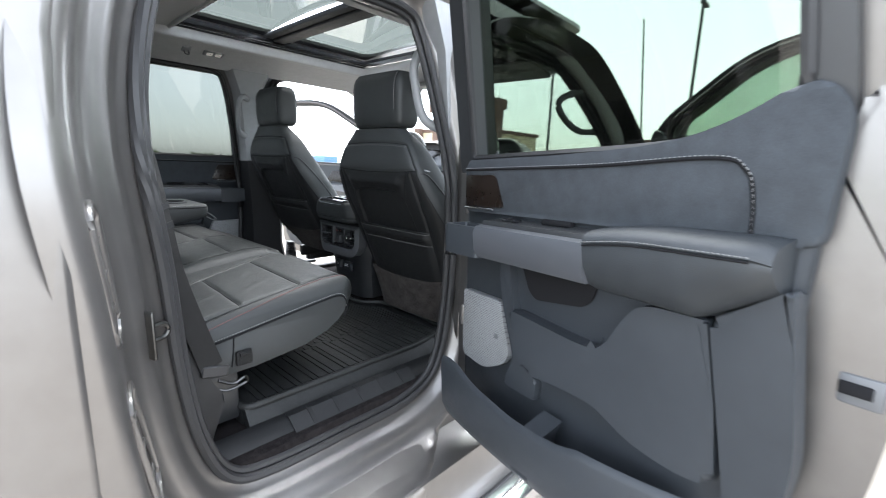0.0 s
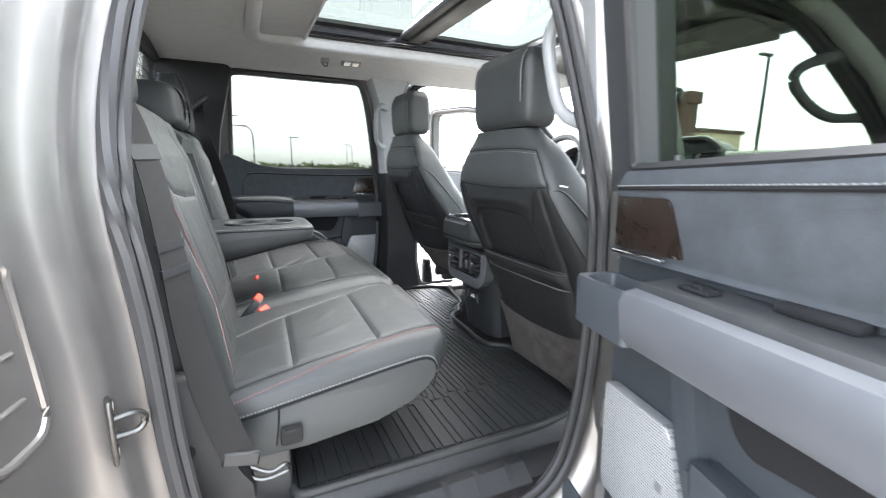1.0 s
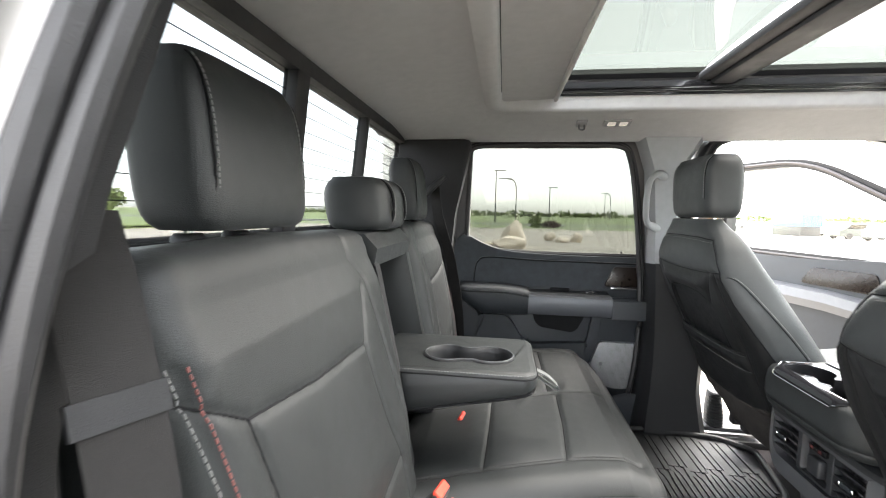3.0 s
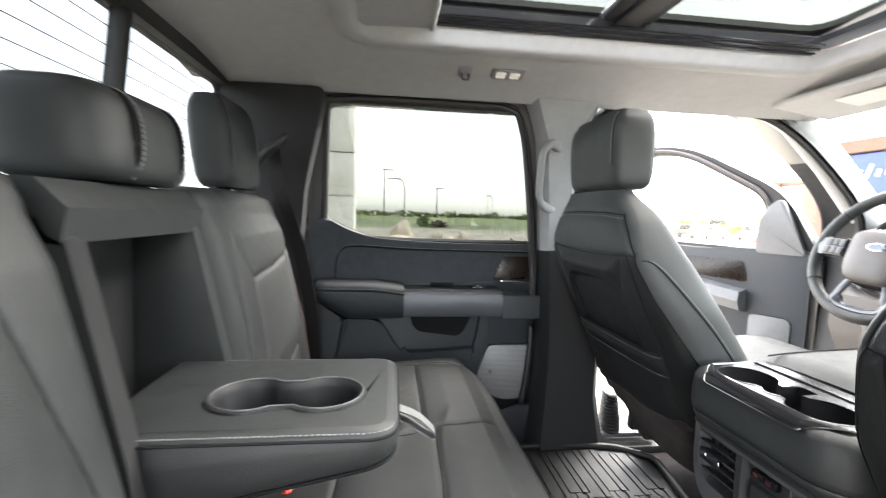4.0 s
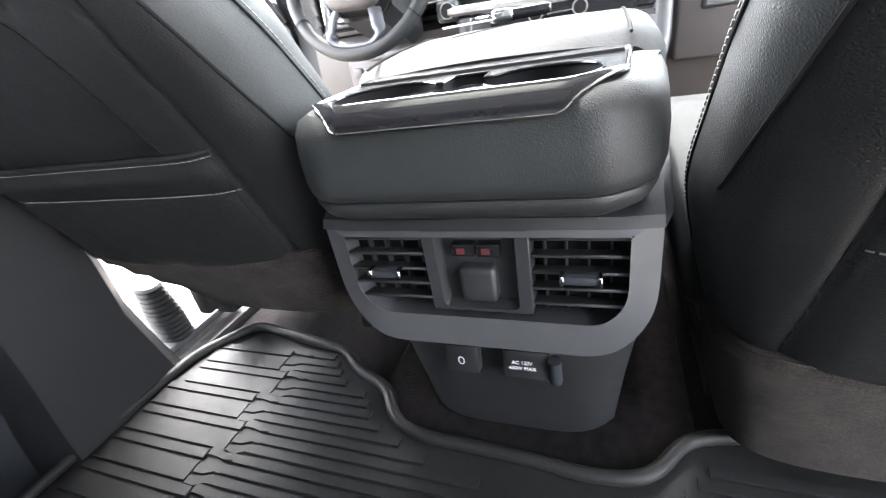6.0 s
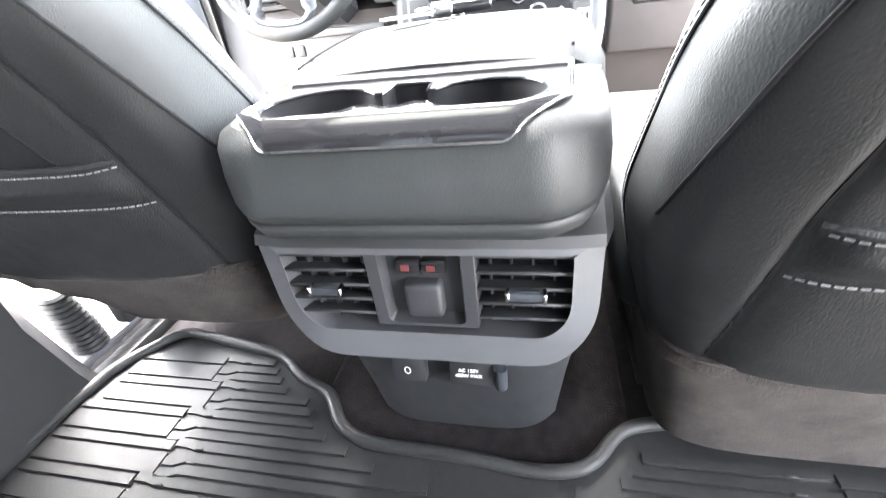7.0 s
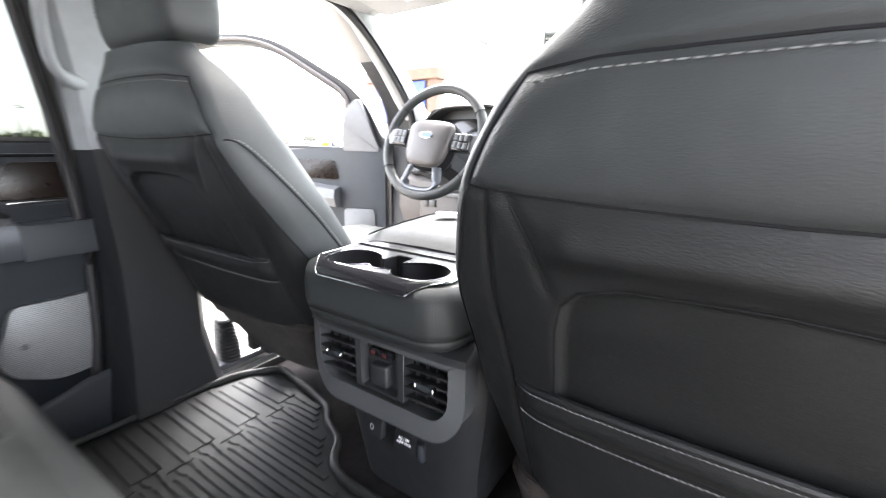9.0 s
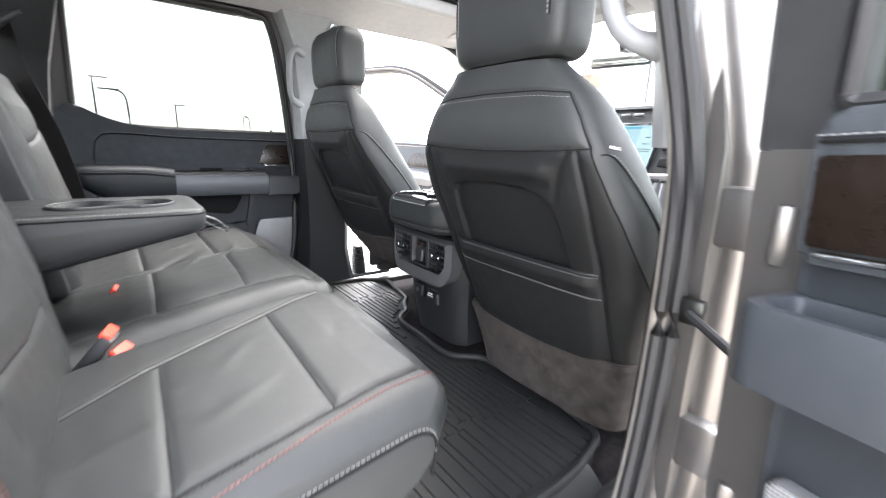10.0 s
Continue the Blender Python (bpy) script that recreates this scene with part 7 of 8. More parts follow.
for z0, w in ((1.475, 0.03), (1.455, 0.05), (1.447, 0.045), (1.50, 0.02)):
    part("text_bar", plate(-0.109 - w / 2, -0.109 + w / 2, z0, z0 + 0.003, -0.006, 0.001, 0), glow("text_grey", (0.25, 0.4, 0.45), 0.5), screen)
for s in (-1, 1):
    c = s * 0.203
    bm = plate(c - 0.030, c + 0.030, 1.452, 1.562, 0.014, 0.01, 0.002)
    part("vent_well", bm, SEAM, dash, "black vent well")
    for k in range(8):
        bm = bmesh.new()
        box(bm, face(c, 1.460 + 0.0135 * k, 0.004), (0.02, 0.056, 0.003), 0.001, 1, pose(0, 0, 0, 0, 30, 0))
        part("vent_slat", bm, PLASTIC, dash)
    bm = bmesh.new()
    box(bm, face(c, 1.508, -0.008), (0.01, 0.02, 0.012), 0.003, 2, TL)
    part("vent_tab", bm, CHROME, dash, "chrome vent tab")
    if s > 0:
        bm = bmesh.new()
        p = face(c, 1.412, 0.0)
        ax = Vector((-1, 0, 0.46)).normalized()
        tube(bm, [p + ax * -0.01, p + ax * 0.006, p + ax * 0.018, p + ax * 0.02], [0.026, 0.026, 0.019, 0.015], 24)
        part("volume_knob", bm, PLASTIC, dash, "ribbed black volume knob")
    else:
        part("hazard_button", plate(c - 0.02, c + 0.02, 1.392, 1.424, -0.002, 0.012, 0.004), TRAY, dash, "dark hazard button")
for k in range(3):
    part("tower_switch", plate(0.055 - 0.055 * k, 0.099 - 0.055 * k, 1.585, 1.596, 0.0, 0.01, 0.002), SATIN, dash, "slim satin switch")
# climate panel
bm = bmesh.new()
pan = rounded([(-0.245, 1.338), (-0.235, 1.19), (-0.19, 1.165), (0.19, 1.165), (0.235, 1.19), (0.245, 1.338)], 0.02, 4)
cf = lambda pts, d: [(0.862 + (z - 1.25) * 0.22 + d, y, z) for y, z in pts]
loft(bm, [cf(pan, 0.10), cf(pan, 0.004), cf(offset(pan, -0.004), 0.0), cf(offset(pan, -0.018), 0.0), cf(offset(pan, -0.022), 0.006)])
part("climate_surround", bm, SATIN, dash, "satin grey climate surround", angle=40)
CT = Matrix.Rotation(math.atan(0.22), 4, "Y")


def cface(y, z, d=0.0):
    return Vector((0.862 + (z - 1.25) * 0.22 + d, y, z))


bm = bmesh.new()
box(bm, cface(0.0, 1.258, 0.003), (0.012, 0.335, 0.165), 0.008, 2, CT)
part("climate_panel", bm, TRAY, dash, "charcoal climate panel")
for y, z, r in ((0.05, 1.318, 0.019), (-0.052, 1.318, 0.019), (0.091, 1.276, 0.023), (-0.096, 1.276, 0.023)):
    ax = Vector((-1, 0, 0.22)).normalized()
    p = cface(y, z, -0.002)
    bm = bmesh.new()
    tube(bm, [p, p + ax * 0.012, p + ax * 0.014], [r, r, r * 0.92], 26)
    kn = part("climate_knob", bm, CHROME, dash, "chrome ringed climate knob")
    bm = bmesh.new()
    tube(bm, [p + ax * 0.010, p + ax * 0.017], [r * 0.78, r * 0.74], 24)
    part("knob_face", bm, GLOSS, kn, "black knob face")
for y, z, w in ((0.0, 1.318, 0.06), (0.0, 1.284, 0.13), (0.0, 1.262, 0.13)):
    bm = bmesh.new()
    box(bm, cface(y, z, -0.003), (0.008, w, 0.014), 0.003, 2, CT)
    part("button_strip", bm, GLOSS, dash, "black button row")
    for k in range(6 if w > 0.1 else 3):
        bm = bmesh.new()
        box(bm, cface(y - w / 2 + (k + 0.5) * w / (6 if w > 0.1 else 3), z, -0.0075), (0.001, 0.008, 0.003), 0, 1, CT)
        part("button_mark", bm, WHITE_MARK, dash)
bm = bmesh.new()
box(bm, cface(0.0, 1.262, -0.006), (0.006, 0.03, 0.010), 0.002, 2, CT)
part("hazard_key", bm, VINYL_WHITE, dash, "white printed key")
for y, z, h in ((0.19, 1.32, 0.035), (0.19, 1.255, 0.06), (-0.20, 1.325, 0.05), (-0.20, 1.262, 0.062)):
    bm = bmesh.new()
    box(bm, cface(y, z, 0.0), (0.014, 0.052, h), 0.004, 2, CT)
    part("side_switch", bm, GLOSS if (y < 0 and h < 0.055) else PLASTIC, dash, "dark switch block")
bm = bmesh.new()
p = cface(0.19, 1.252, -0.006)
tube(bm, [p, p + Vector((-0.016, 0, 0.004))], [0.02, 0.017], 22)
part("mode_knob", bm, PLASTIC, dash, "black mode knob")
bm = bmesh.new()
box(bm, cface(-0.20, 1.258, -0.008), (0.006, 0.034, 0.046), 0.003, 2, CT)
ol = part("power_outlet", bm, PLASTIC_GREY, dash, "grey mains outlet")
for y, z, h in ((-0.206, 1.264, 0.012), (-0.194, 1.264, 0.012), (-0.20, 1.248, 0.006)):
    bm = bmesh.new()
    box(bm, cface(y, z, -0.0115), (0.002, 0.003, h), 0, 1, CT)
    part("outlet_slot", bm, SEAM, ol)
bm = bmesh.new()
box(bm, cface(0, 1.175, -0.02), (0.06, 0.30, 0.03), 0.008, 2)
part("storage_lip", bm, GLOSS, dash, "gloss black storage lip")
bm = bmesh.new()
box(bm, (0.835, -0.03, 1.192), (0.012, 0.10, 0.004), 0.001)
part("storage_mat", bm, VINYL_WHITE, dash, "pale card in the storage bin")
# legs of the tower
for s in (-1, 1):
    bm = bmesh.new()
    line = curve([cface(s * 0.228, 1.335, 0.0), cface(s * 0.228, 1.26, 0.0), cface(s * 0.222, 1.205, -0.004), Vector((0.80, s * 0.205, 1.160)), Vector((0.70, s * 0.188, 1.125))], 6)
    loft(bm, [[p + Vector((-0.004, -0.019, 0.0)), p + Vector((-0.010, -0.012, 0.004)), p + Vector((-0.010, 0.012, 0.004)), p + Vector((-0.004, 0.019, 0.0)), p + Vector((0.03, 0.019, -0.012)), p + Vector((0.03, -0.019, -0.012))] for p in line])
    part("tower_leg", bm, SATIN, dash, "satin grey console leg", angle=50)
# start button housing
bm = bmesh.new()
box(bm, (0.935, 0.285, 1.362), (0.05, 0.062, 0.052), 0.01, 3)
part("start_housing", bm, SATIN, dash, "satin start button housing")
bm = bmesh.new()
tube(bm, [(0.912, 0.283, 1.364), (0.905, 0.283, 1.364)], [0.019, 0.017], 22)
part("start_button", bm, GLOSS, dash, "black start button")
bm = bmesh.new()
tube(bm, [(0.908, 0.283 + 0.019 * math.cos(k * math.pi / 10), 1.364 + 0.019 * math.sin(k * math.pi / 10)) for k in range(20)], 0.002, 6, closed=True, up=(1, 0, 0))
part("start_ring", bm, CHROME, dash, "chrome start ring")
# glove box and knee panel
bm = bmesh.new()
box(bm, (0.926, -0.48, 1.245), (0.02, 0.44, 0.16), 0.012, 3, pose(0, 0, 0, 0, -6, 0))
gb = part("glove_box", bm, PLASTIC_TAUPE, dash, "taupe glove box door")
bm = bmesh.new()
box(bm, (0.913, -0.365, 1.288), (0.012, 0.11, 0.032), 0.006, 2)
part("glove_latch", bm, PLASTIC, gb, "dark latch recess")
bm = bmesh.new()
box(bm, (0.906, -0.345, 1.288), (0.010, 0.055, 0.022), 0.004, 2)
part("glove_handle", bm, PLASTIC_GREY, gb, "grey latch handle")
bm = bmesh.new()
box(bm, (1.000, -0.485, 1.447), (0.02, 0.44, 0.090), 0.006, 3, pose(0, 0, 0, 0, 8, 0))
part("passenger_panel", bm, TRAY, dash, "dark gloss passenger panel")
bm = bmesh.new()
box(bm, (0.925, 0.44, 1.22), (0.03, 0.36, 0.13), 0.015, 3)
kp = part("knee_panel", bm, PLASTIC_TAUPE, dash, "taupe knee panel")
bm = bmesh.new()
box(bm, (0.912, 0.42, 1.285), (0.03, 0.26, 0.02), 0.008, 2)
part("coin_shelf", bm, PLASTIC_GREY, kp, "grey shelf below the column")
for y in (0.585, 0.55):
    bm = bmesh.new()
    box(bm, (0.912, y, 1.245), (0.014, 0.03, 0.03), 0.004, 2)
    part("knee_switch", bm, PLASTIC, kp, "dark switch")
bm = bmesh.new()
box(bm, (0.99, 0.60, 1.395), (0.06, 0.16, 0.05), 0.012, 3)
part("end_vent", bm, SATIN, dash, "satin end vent")
# instrument hood and display
bm = bmesh.new()
hood = rounded([(0.235, 1.40), (0.235, 1.52), (0.30, 1.598), (0.55, 1.598), (0.622, 1.54), (0.635, 1.40)], [0.01, 0.05, 0.06, 0.06, 0.05, 0.01], 5)
loft(bm, [[(x + 0.10 * (z - 1.4), y, z) for y, z in offset(hood, d)] for d, x in ((0.0, 1.10), (0.0, 0.95), (-0.003, 0.925), (-0.014, 0.922), (-0.02, 0.95), (-0.022, 1.0))])
part("instrument_hood", bm, PLASTIC, dash, angle=40)
bm = bmesh.new()
tube(bm, [(0.921 + 0.10 * (z - 1.4), y, z) for y, z in offset(hood, -0.01)], 0.003, 6, closed=True)
part("hood_chrome", bm, CHROME, dash, "thin chrome hood edge")
bm = bmesh.new()
box(bm, (0.985, 0.435, 1.49), (0.012, 0.35, 0.145), 0.006, 2, pose(0, 0, 0, 0, 10, 0))
ins = part("instrument_display", bm, GLOSS, dash, "dark instrument display")
bm = bmesh.new()
box(bm, (0.976, 0.34, 1.47), (0.002, 0.13, 0.08), 0, 1, pose(0, 0, 0, 0, 10, 0))
part("display_pane", bm, glow("display_blue", (0.10, 0.14, 0.20), 0.5), ins, "dim blue display pane")
lettering("0", 0.045, Matrix.Translation((0.972, 0.285, 1.462)) @ pose(0, 0, 0, 80, 0, -90), glow("digit_white", (0.9, 0.95, 1.0), 1.4), ins, "speed_digit")

# ---- steering wheel ----
WC, WR = Vector((0.745, 0.438, 1.478)), 0.185
WM = Matrix.Translation(WC) @ Matrix.Rotation(radians(22), 4, "Y") @ Matrix.Rotation(radians(4), 4, "X")
wheel = empty("steering_wheel", tuple(WC), "black leather steering wheel with buttons and a blue oval badge", "steering wheel")


def W(x, y, z):
    return WM @ Vector((x, y, z))


bm = bmesh.new()
tube(bm, [W(0, WR * math.cos(k * math.pi / 28), WR * math.sin(k * math.pi / 28)) for k in range(56)], 0.0165, 12, closed=True, up=tuple(WM.to_3x3() @ Vector((1, 0, 0))))
part("rim", bm, LEATHER, wheel, angle=60)
for a in (35, 145, 215, 325):
    bm = bmesh.new()
    c = radians(a)
    tube(bm, [W(0.0175 * math.cos(t), (WR + 0.0175 * math.sin(t)) * math.cos(c), (WR + 0.0175 * math.sin(t)) * math.sin(c)) for t in [k * math.pi / 8 for k in range(16)]], 0.0012, 5, closed=True)
    part("rim_seam", bm, SEAM, wheel)
hub = rounded([(-0.090, 0.048), (-0.080, -0.055), (-0.058, -0.092), (0.058, -0.092), (0.080, -0.055), (0.090, 0.048), (0.055, 0.064), (-0.055, 0.064)], [0.03, 0.03, 0.03, 0.03, 0.03, 0.03, 0.03, 0.03], 5)
bm = bmesh.new()
loft(bm, [[W(x, y * k, -0.012 + (z + 0.012) * k) for y, z in hub] for k, x in ((1.0, 0.03), (1.0, -0.012), (0.98, -0.022), (0.93, -0.029), (0.82, -0.034), (0.55, -0.038), (0.2, -0.039))])
hb = part("airbag_cover", bm, PLASTIC_TAUPE, wheel, "taupe-grey airbag cover", angle=60)
bm = bmesh.new()
loft(bm, [[W(x, y * k, -0.012 + (z + 0.012) * k) for y, z in hub] for k, x in ((1.035, 0.02), (1.035, -0.010), (1.0, -0.012))], caps=False)
part("cover_gap", bm, SEAM, wheel)
bm = bmesh.new()
loft(bm, [[W(x, 0.026 * k * math.cos(t), 0.006 + 0.0115 * k * math.sin(t)) for t in [j * math.pi / 12 for j in range(24)]] for k, x in ((1.0, -0.034), (1.0, -0.041), (0.9, -0.042))])
bd = part("badge", bm, CHROME, hb, "silver oval badge rim")
bm = bmesh.new()
loft(bm, [[W(x, 0.0225 * k * math.cos(t), 0.006 + 0.0088 * k * math.sin(t)) for t in [j * math.pi / 12 for j in range(24)]] for k, x in ((1.0, -0.0415), (0.95, -0.0435))])
part("badge_field", bm, paint("badge_blue", (0.05, 0.09, 0.22), 0.25, vary=(10, 0.05)), bd, "dark blue oval field")
for s in (-1, 1):
    bm = bmesh.new()
    loft(bm, [[W(x0, s * y, z) for x0, z in ((0.012, 0.024), (-0.012, 0.026), (-0.016, 0.0), (-0.012, -0.026), (0.012, -0.026))] for y in (0.07, 0.10, 0.14, WR - 0.006)])
    sp = part("spoke", bm, SATIN, wheel, "satin spoke")
    bm = bmesh.new()
    c = W(-0.016, s * 0.124, 0.0)
    box(bm, c, (0.012, 0.064, 0.056), 0.008, 3, WM.to_3x3().to_4x4())
    pd = part("button_pad", bm, GLOSS, sp, "black button pad")
    for a in (-1, 0, 1):
        for b in (-1, 1):
            bm = bmesh.new()
            box(bm, W(-0.023, s * 0.124 + 0.0185 * a, 0.0125 * b), (0.005, 0.0165, 0.0215), 0.002, 2, WM.to_3x3().to_4x4())
            part("wheel_button", bm, PLASTIC, pd)
bm = bmesh.new()
tube(bm, curve([W(-0.004, 0.050, -0.085), W(-0.006, 0.060, -0.115), W(-0.004, 0.064, -0.142), W(0.0, 0.048, -0.160), W(0.0, 0.0, -0.166), W(0.0, -0.048, -0.160), W(-0.004, -0.064, -0.142), W(-0.006, -0.060, -0.115), W(-0.004, -0.050, -0.085)], 6), 0.0155, 10, flat=0.6)
part("lower_spoke", bm, ALU, wheel, "satin U-shaped lower spoke")
bm = bmesh.new()
tube(bm, [W(0.02, 0, -0.01), W(0.10, 0, -0.01), W(0.20, 0, -0.01)], [0.055, 0.06, 0.065], 18)
part("column", bm, PLASTIC, wheel, "charcoal column shroud")
bm = bmesh.new()
loft(bm, [[W(x, y, z) for y, z in ((-0.07, -0.02), (0.07, -0.02), (0.08, -0.07), (0.05, -0.10), (-0.05, -0.10), (-0.08, -0.07))] for x in (0.03, 0.22)])
part("column_shroud", bm, PLASTIC, wheel)
for s in (-1, 1):
    bm = bmesh.new()
    tube(bm, [W(0.045, s * 0.06, 0.0), W(0.04, s * 0.15, 0.012)], [0.007, 0.010], 10)
    part("stalk", bm, PLASTIC, wheel)

# mirror, visors, pillar speaker
mir = empty("rear_view_mirror", (1.05, 0.04, 1.85), "black framed rear-view mirror on the windscreen", "mirror")
bm = bmesh.new()
box(bm, (0.95, 0.03, 1.80), (0.035, 0.24, 0.062), 0.012, 3, pose(0, 0, 0, 0, 8, 12))
part("housing", bm, PLASTIC, mir)
bm = bmesh.new()
box(bm, (0.932, 0.027, 1.798), (0.004, 0.222, 0.048), 0.002, 2, pose(0, 0, 0, 0, 8, 12))
part("mirror_glass", bm, MIRROR, mir, "silvered mirror glass")
bm = bmesh.new()
tube(bm, [(0.96, 0.03, 1.82), (0.93, 0.03, 1.89), (0.86, 0.02, 1.905)], 0.012)
part("arm", bm, PLASTIC, mir)
for s in (-1, 1):
    vis = empty("sun_visor", (0.55, s * 0.4, 1.88), "pale grey sun visor folded against the roof", "sun visor", "sun visors")
    bm = bmesh.new()
    box(bm, (0.60, s * 0.40, 1.885), (0.19, 0.40, 0.018), 0.008, 3, pose(0, 0, 0, 0, 9, s * -3))
    part("panel", bm, HEADLINER, vis)
    bm = bmesh.new()
    box(bm, (0.585, s * 0.37, 1.872), (0.07, 0.16, 0.004), 0.002, 1, pose(0, 0, 0, 0, 9, s * -3))
    part("label", bm, VINYL_WHITE, vis, "pale printed label")
    bm = bmesh.new()
    p = Vector((1.17, s * 0.72, 1.525))
    tube(bm, [p, p + Vector((-0.02, -s * 0.02, 0.01))], [0.04, 0.035], 20)
    setting("pillar_speaker_" + ("left" if s > 0 else "right"), bm, PLASTIC_GREY, "grey round pillar speaker", "speaker")

# chrome lines between the climate knobs, and the warning tag by the glove box
for z, a, b in ((1.318, -0.035, 0.033), (1.276, -0.075, 0.070)):
    bm = bmesh.new()
    box(bm, cface((a + b) / 2, z, -0.008), (0.003, b - a, 0.0025), 0.0, 1, CT)
    part("knob_line", bm, CHROME, dash, "thin chrome line")
tag = empty("warning_tag", (0.915, -0.66, 1.29), "white paper warning tag with a yellow head by the glove box", "tag")
bm = bmesh.new()
box(bm, (0.912, -0.665, 1.272), (0.0015, 0.055, 0.055), 0.0)
part("sheet", bm, VINYL_WHITE, tag)
bm = bmesh.new()
box(bm, (0.912, -0.665, 1.318), (0.0018, 0.055, 0.032), 0.0)
part("head", bm, paint("tag_yellow", (0.75, 0.52, 0.03), 0.5, vary=(20, 0.05)), tag, "yellow printed head")

# ---- outside ----
# grass strip, road and far field on the driver's side
def strip_of(name, y0, y1, mat, label, lift):
    bm = bmesh.new()
    xs = [-400, -100, -40, 0, 40, 100, 400]
    ys = [y0 + (y1 - y0) * k / 6 for k in range(7)]
    rows = [[bm.verts.new((x, y, ground_z(x, y) + lift)) for y in ys] for x in xs]
    for i in range(6):
        for j in range(6):
            bm.faces.new((rows[i][j], rows[i + 1][j], rows[i + 1][j + 1], rows[i][j + 1]))
    return setting(name, bm, mat, label, "ground")


strip_of("verge", 62, 76, GRASS, "green grass verge beyond the gravel", 0.03)
strip_of("road", 76, 88, ROADWAY, "grey asphalt road beyond the verge", 0.05)
strip_of("far_field", 88, 420, GRASS, "far green field", 0.03)


def rock(x, y, s, seed):
    bm = bmesh.new()
    bmesh.ops.create_icosphere(bm, subdivisions=3, radius=1.0)
    for v in bm.verts:
        k = 1 + 0.35 * noise.noise(v.co * 1.3 + Vector((seed * 7.1, 0, 0))) + 0.12 * noise.noise(v.co * 4 + Vector((seed, 3, 0)))
        v.co = Vector((v.co.x * s[0] * k, v.co.y * s[1] * k, v.co.z * s[2] * k))
        v.co += Vector((x, y, ground_z(x, y) + s[2] * 0.55))
    return thing("boulder", bm, STONE, "pale tan boulder on the gravel lot", "boulder", "boulders")


STONE = paint("boulder_stone", (0.55, 0.47, 0.38), 0.9, grain=(9, 0.6), vary=(1.5, 0.2))
for k, (x, y, s) in enumerate(((-0.05, 22.4, (0.62, 0.55, 0.85)), (-0.25, 21.3, (0.85, 0.6, 0.42)), (-1.65, 21.6, (0.6, 0.45, 0.22)), (2.55, 29.6, (0.38, 0.35, 0.40)), (3.25, 28.0, (0.45, 0.4, 0.26)), (4.3, 29.0, (0.36, 0.34, 0.42)))):
    rock(x, y, s, k + 1)


def lamp_post(x, y, h, arm, curved=False):
    ob = empty("street_lamp", (x, y, ground_z(x, y)), "tall dark steel street lamp beyond the lot", "street lamp", "street lamps")
    g = ground_z(x, y)
    bm = bmesh.new()
    if curved:
        tube(bm, curve([(x, y, g), (x, y, g + h * 0.75), (x + arm * 0.3, y, g + h * 0.96), (x + arm, y, g + h)], 6), 0.14, 8)
    else:
        tube(bm, [(x, y, g), (x, y, g + h)], [0.15, 0.12], 8)
    part("pole", bm, POLE, ob)
    bm = bmesh.new()
    box(bm, (x + arm * (1.1 if curved else 0.45), y, g + h), (abs(arm) * 1.2 + 0.3, 0.35, 0.22), 0.03, 1)
    part("head", bm, POLE, ob)
    return ob


POLE = paint("lamp_steel", (0.06, 0.06, 0.065), 0.5, 0.4, vary=(2, 0.1))
lamp_post(-2.6, 100, 11.9, 2.0)
lamp_post(2.2, 105, 10.4, -2.4, True)
lamp_post(12.7, 130, 9.8, 2.0)
lamp_post(44.0, 200, 10.9, 2.0)
lamp_post(47.5, 205, 11.8, -2.4, True)


def leaf_mass(bm, c, s, count, seed, leaf=0.35):
    rnd = random.Random(seed)
    for _ in range(count):
        while True:
            p = Vector([rnd.uniform(-1, 1) for _ in range(3)])
            if 0.25 < p.length < 1:
                break
        p = Vector((c[0] + p.x * s[0], c[1] + p.y * s[1], c[2] + p.z * s[2]))
        m = Matrix.Translation(p) @ Euler([rnd.uniform(0, 6.3) for _ in range(3)]).to_matrix().to_4x4()
        k = leaf * rnd.uniform(0.5, 1.2)
        vs = [bm.verts.new(m @ Vector(q)) for q in ((-k, 0, 0), (0, -0.5 * k, 0.1 * k), (k, 0, 0), (0, 0.5 * k, 0.1 * k))]
        bm.faces.new(vs)


LEAF = paint("leaves", (0.12, 0.15, 0.045), 0.8, vary=(2, 0.3))
BARK = paint("bark", (0.09, 0.07, 0.05), 0.95, grain=(40, 0.6), vary=(3, 0.2))


def tree(x, y, h, seed):
    g = ground_z(x, y)
    ob = empty("tree", (x, y, g), "young broadleaf tree with thin green crown", "tree", "trees")
    rnd = random.Random(seed)
    bm = bmesh.new()
    tube(bm, [(x, y, g), (x + 0.1, y, g + h * 0.4), (x, y + 0.1, g + h * 0.8)], [0.05 * h / 2, 0.035 * h / 2, 0.01 * h], 8)
    tips = []
    for k in range(7):
        a = k * 2.4 + rnd.uniform(-0.3, 0.3)
        z0 = g + h * rnd.uniform(0.25, 0.6)
        tip = (x + math.cos(a) * h * 0.28, y + math.sin(a) * h * 0.28, z0 + h * rnd.uniform(0.15, 0.35))
        tube(bm, [(x, y, z0), tip], [0.018 * h, 0.006 * h], 6)
        tips.append(tip)
    part("trunk", bm, BARK, ob)
    bm = bmesh.new()
    for k, t in enumerate(tips + [(x, y, g + h * 0.85)]):
        leaf_mass(bm, t, (h * 0.18, h * 0.18, h * 0.15), 130, seed * 31 + k, 0.05 * h)
    part("crown", bm, LEAF, ob)
    return ob


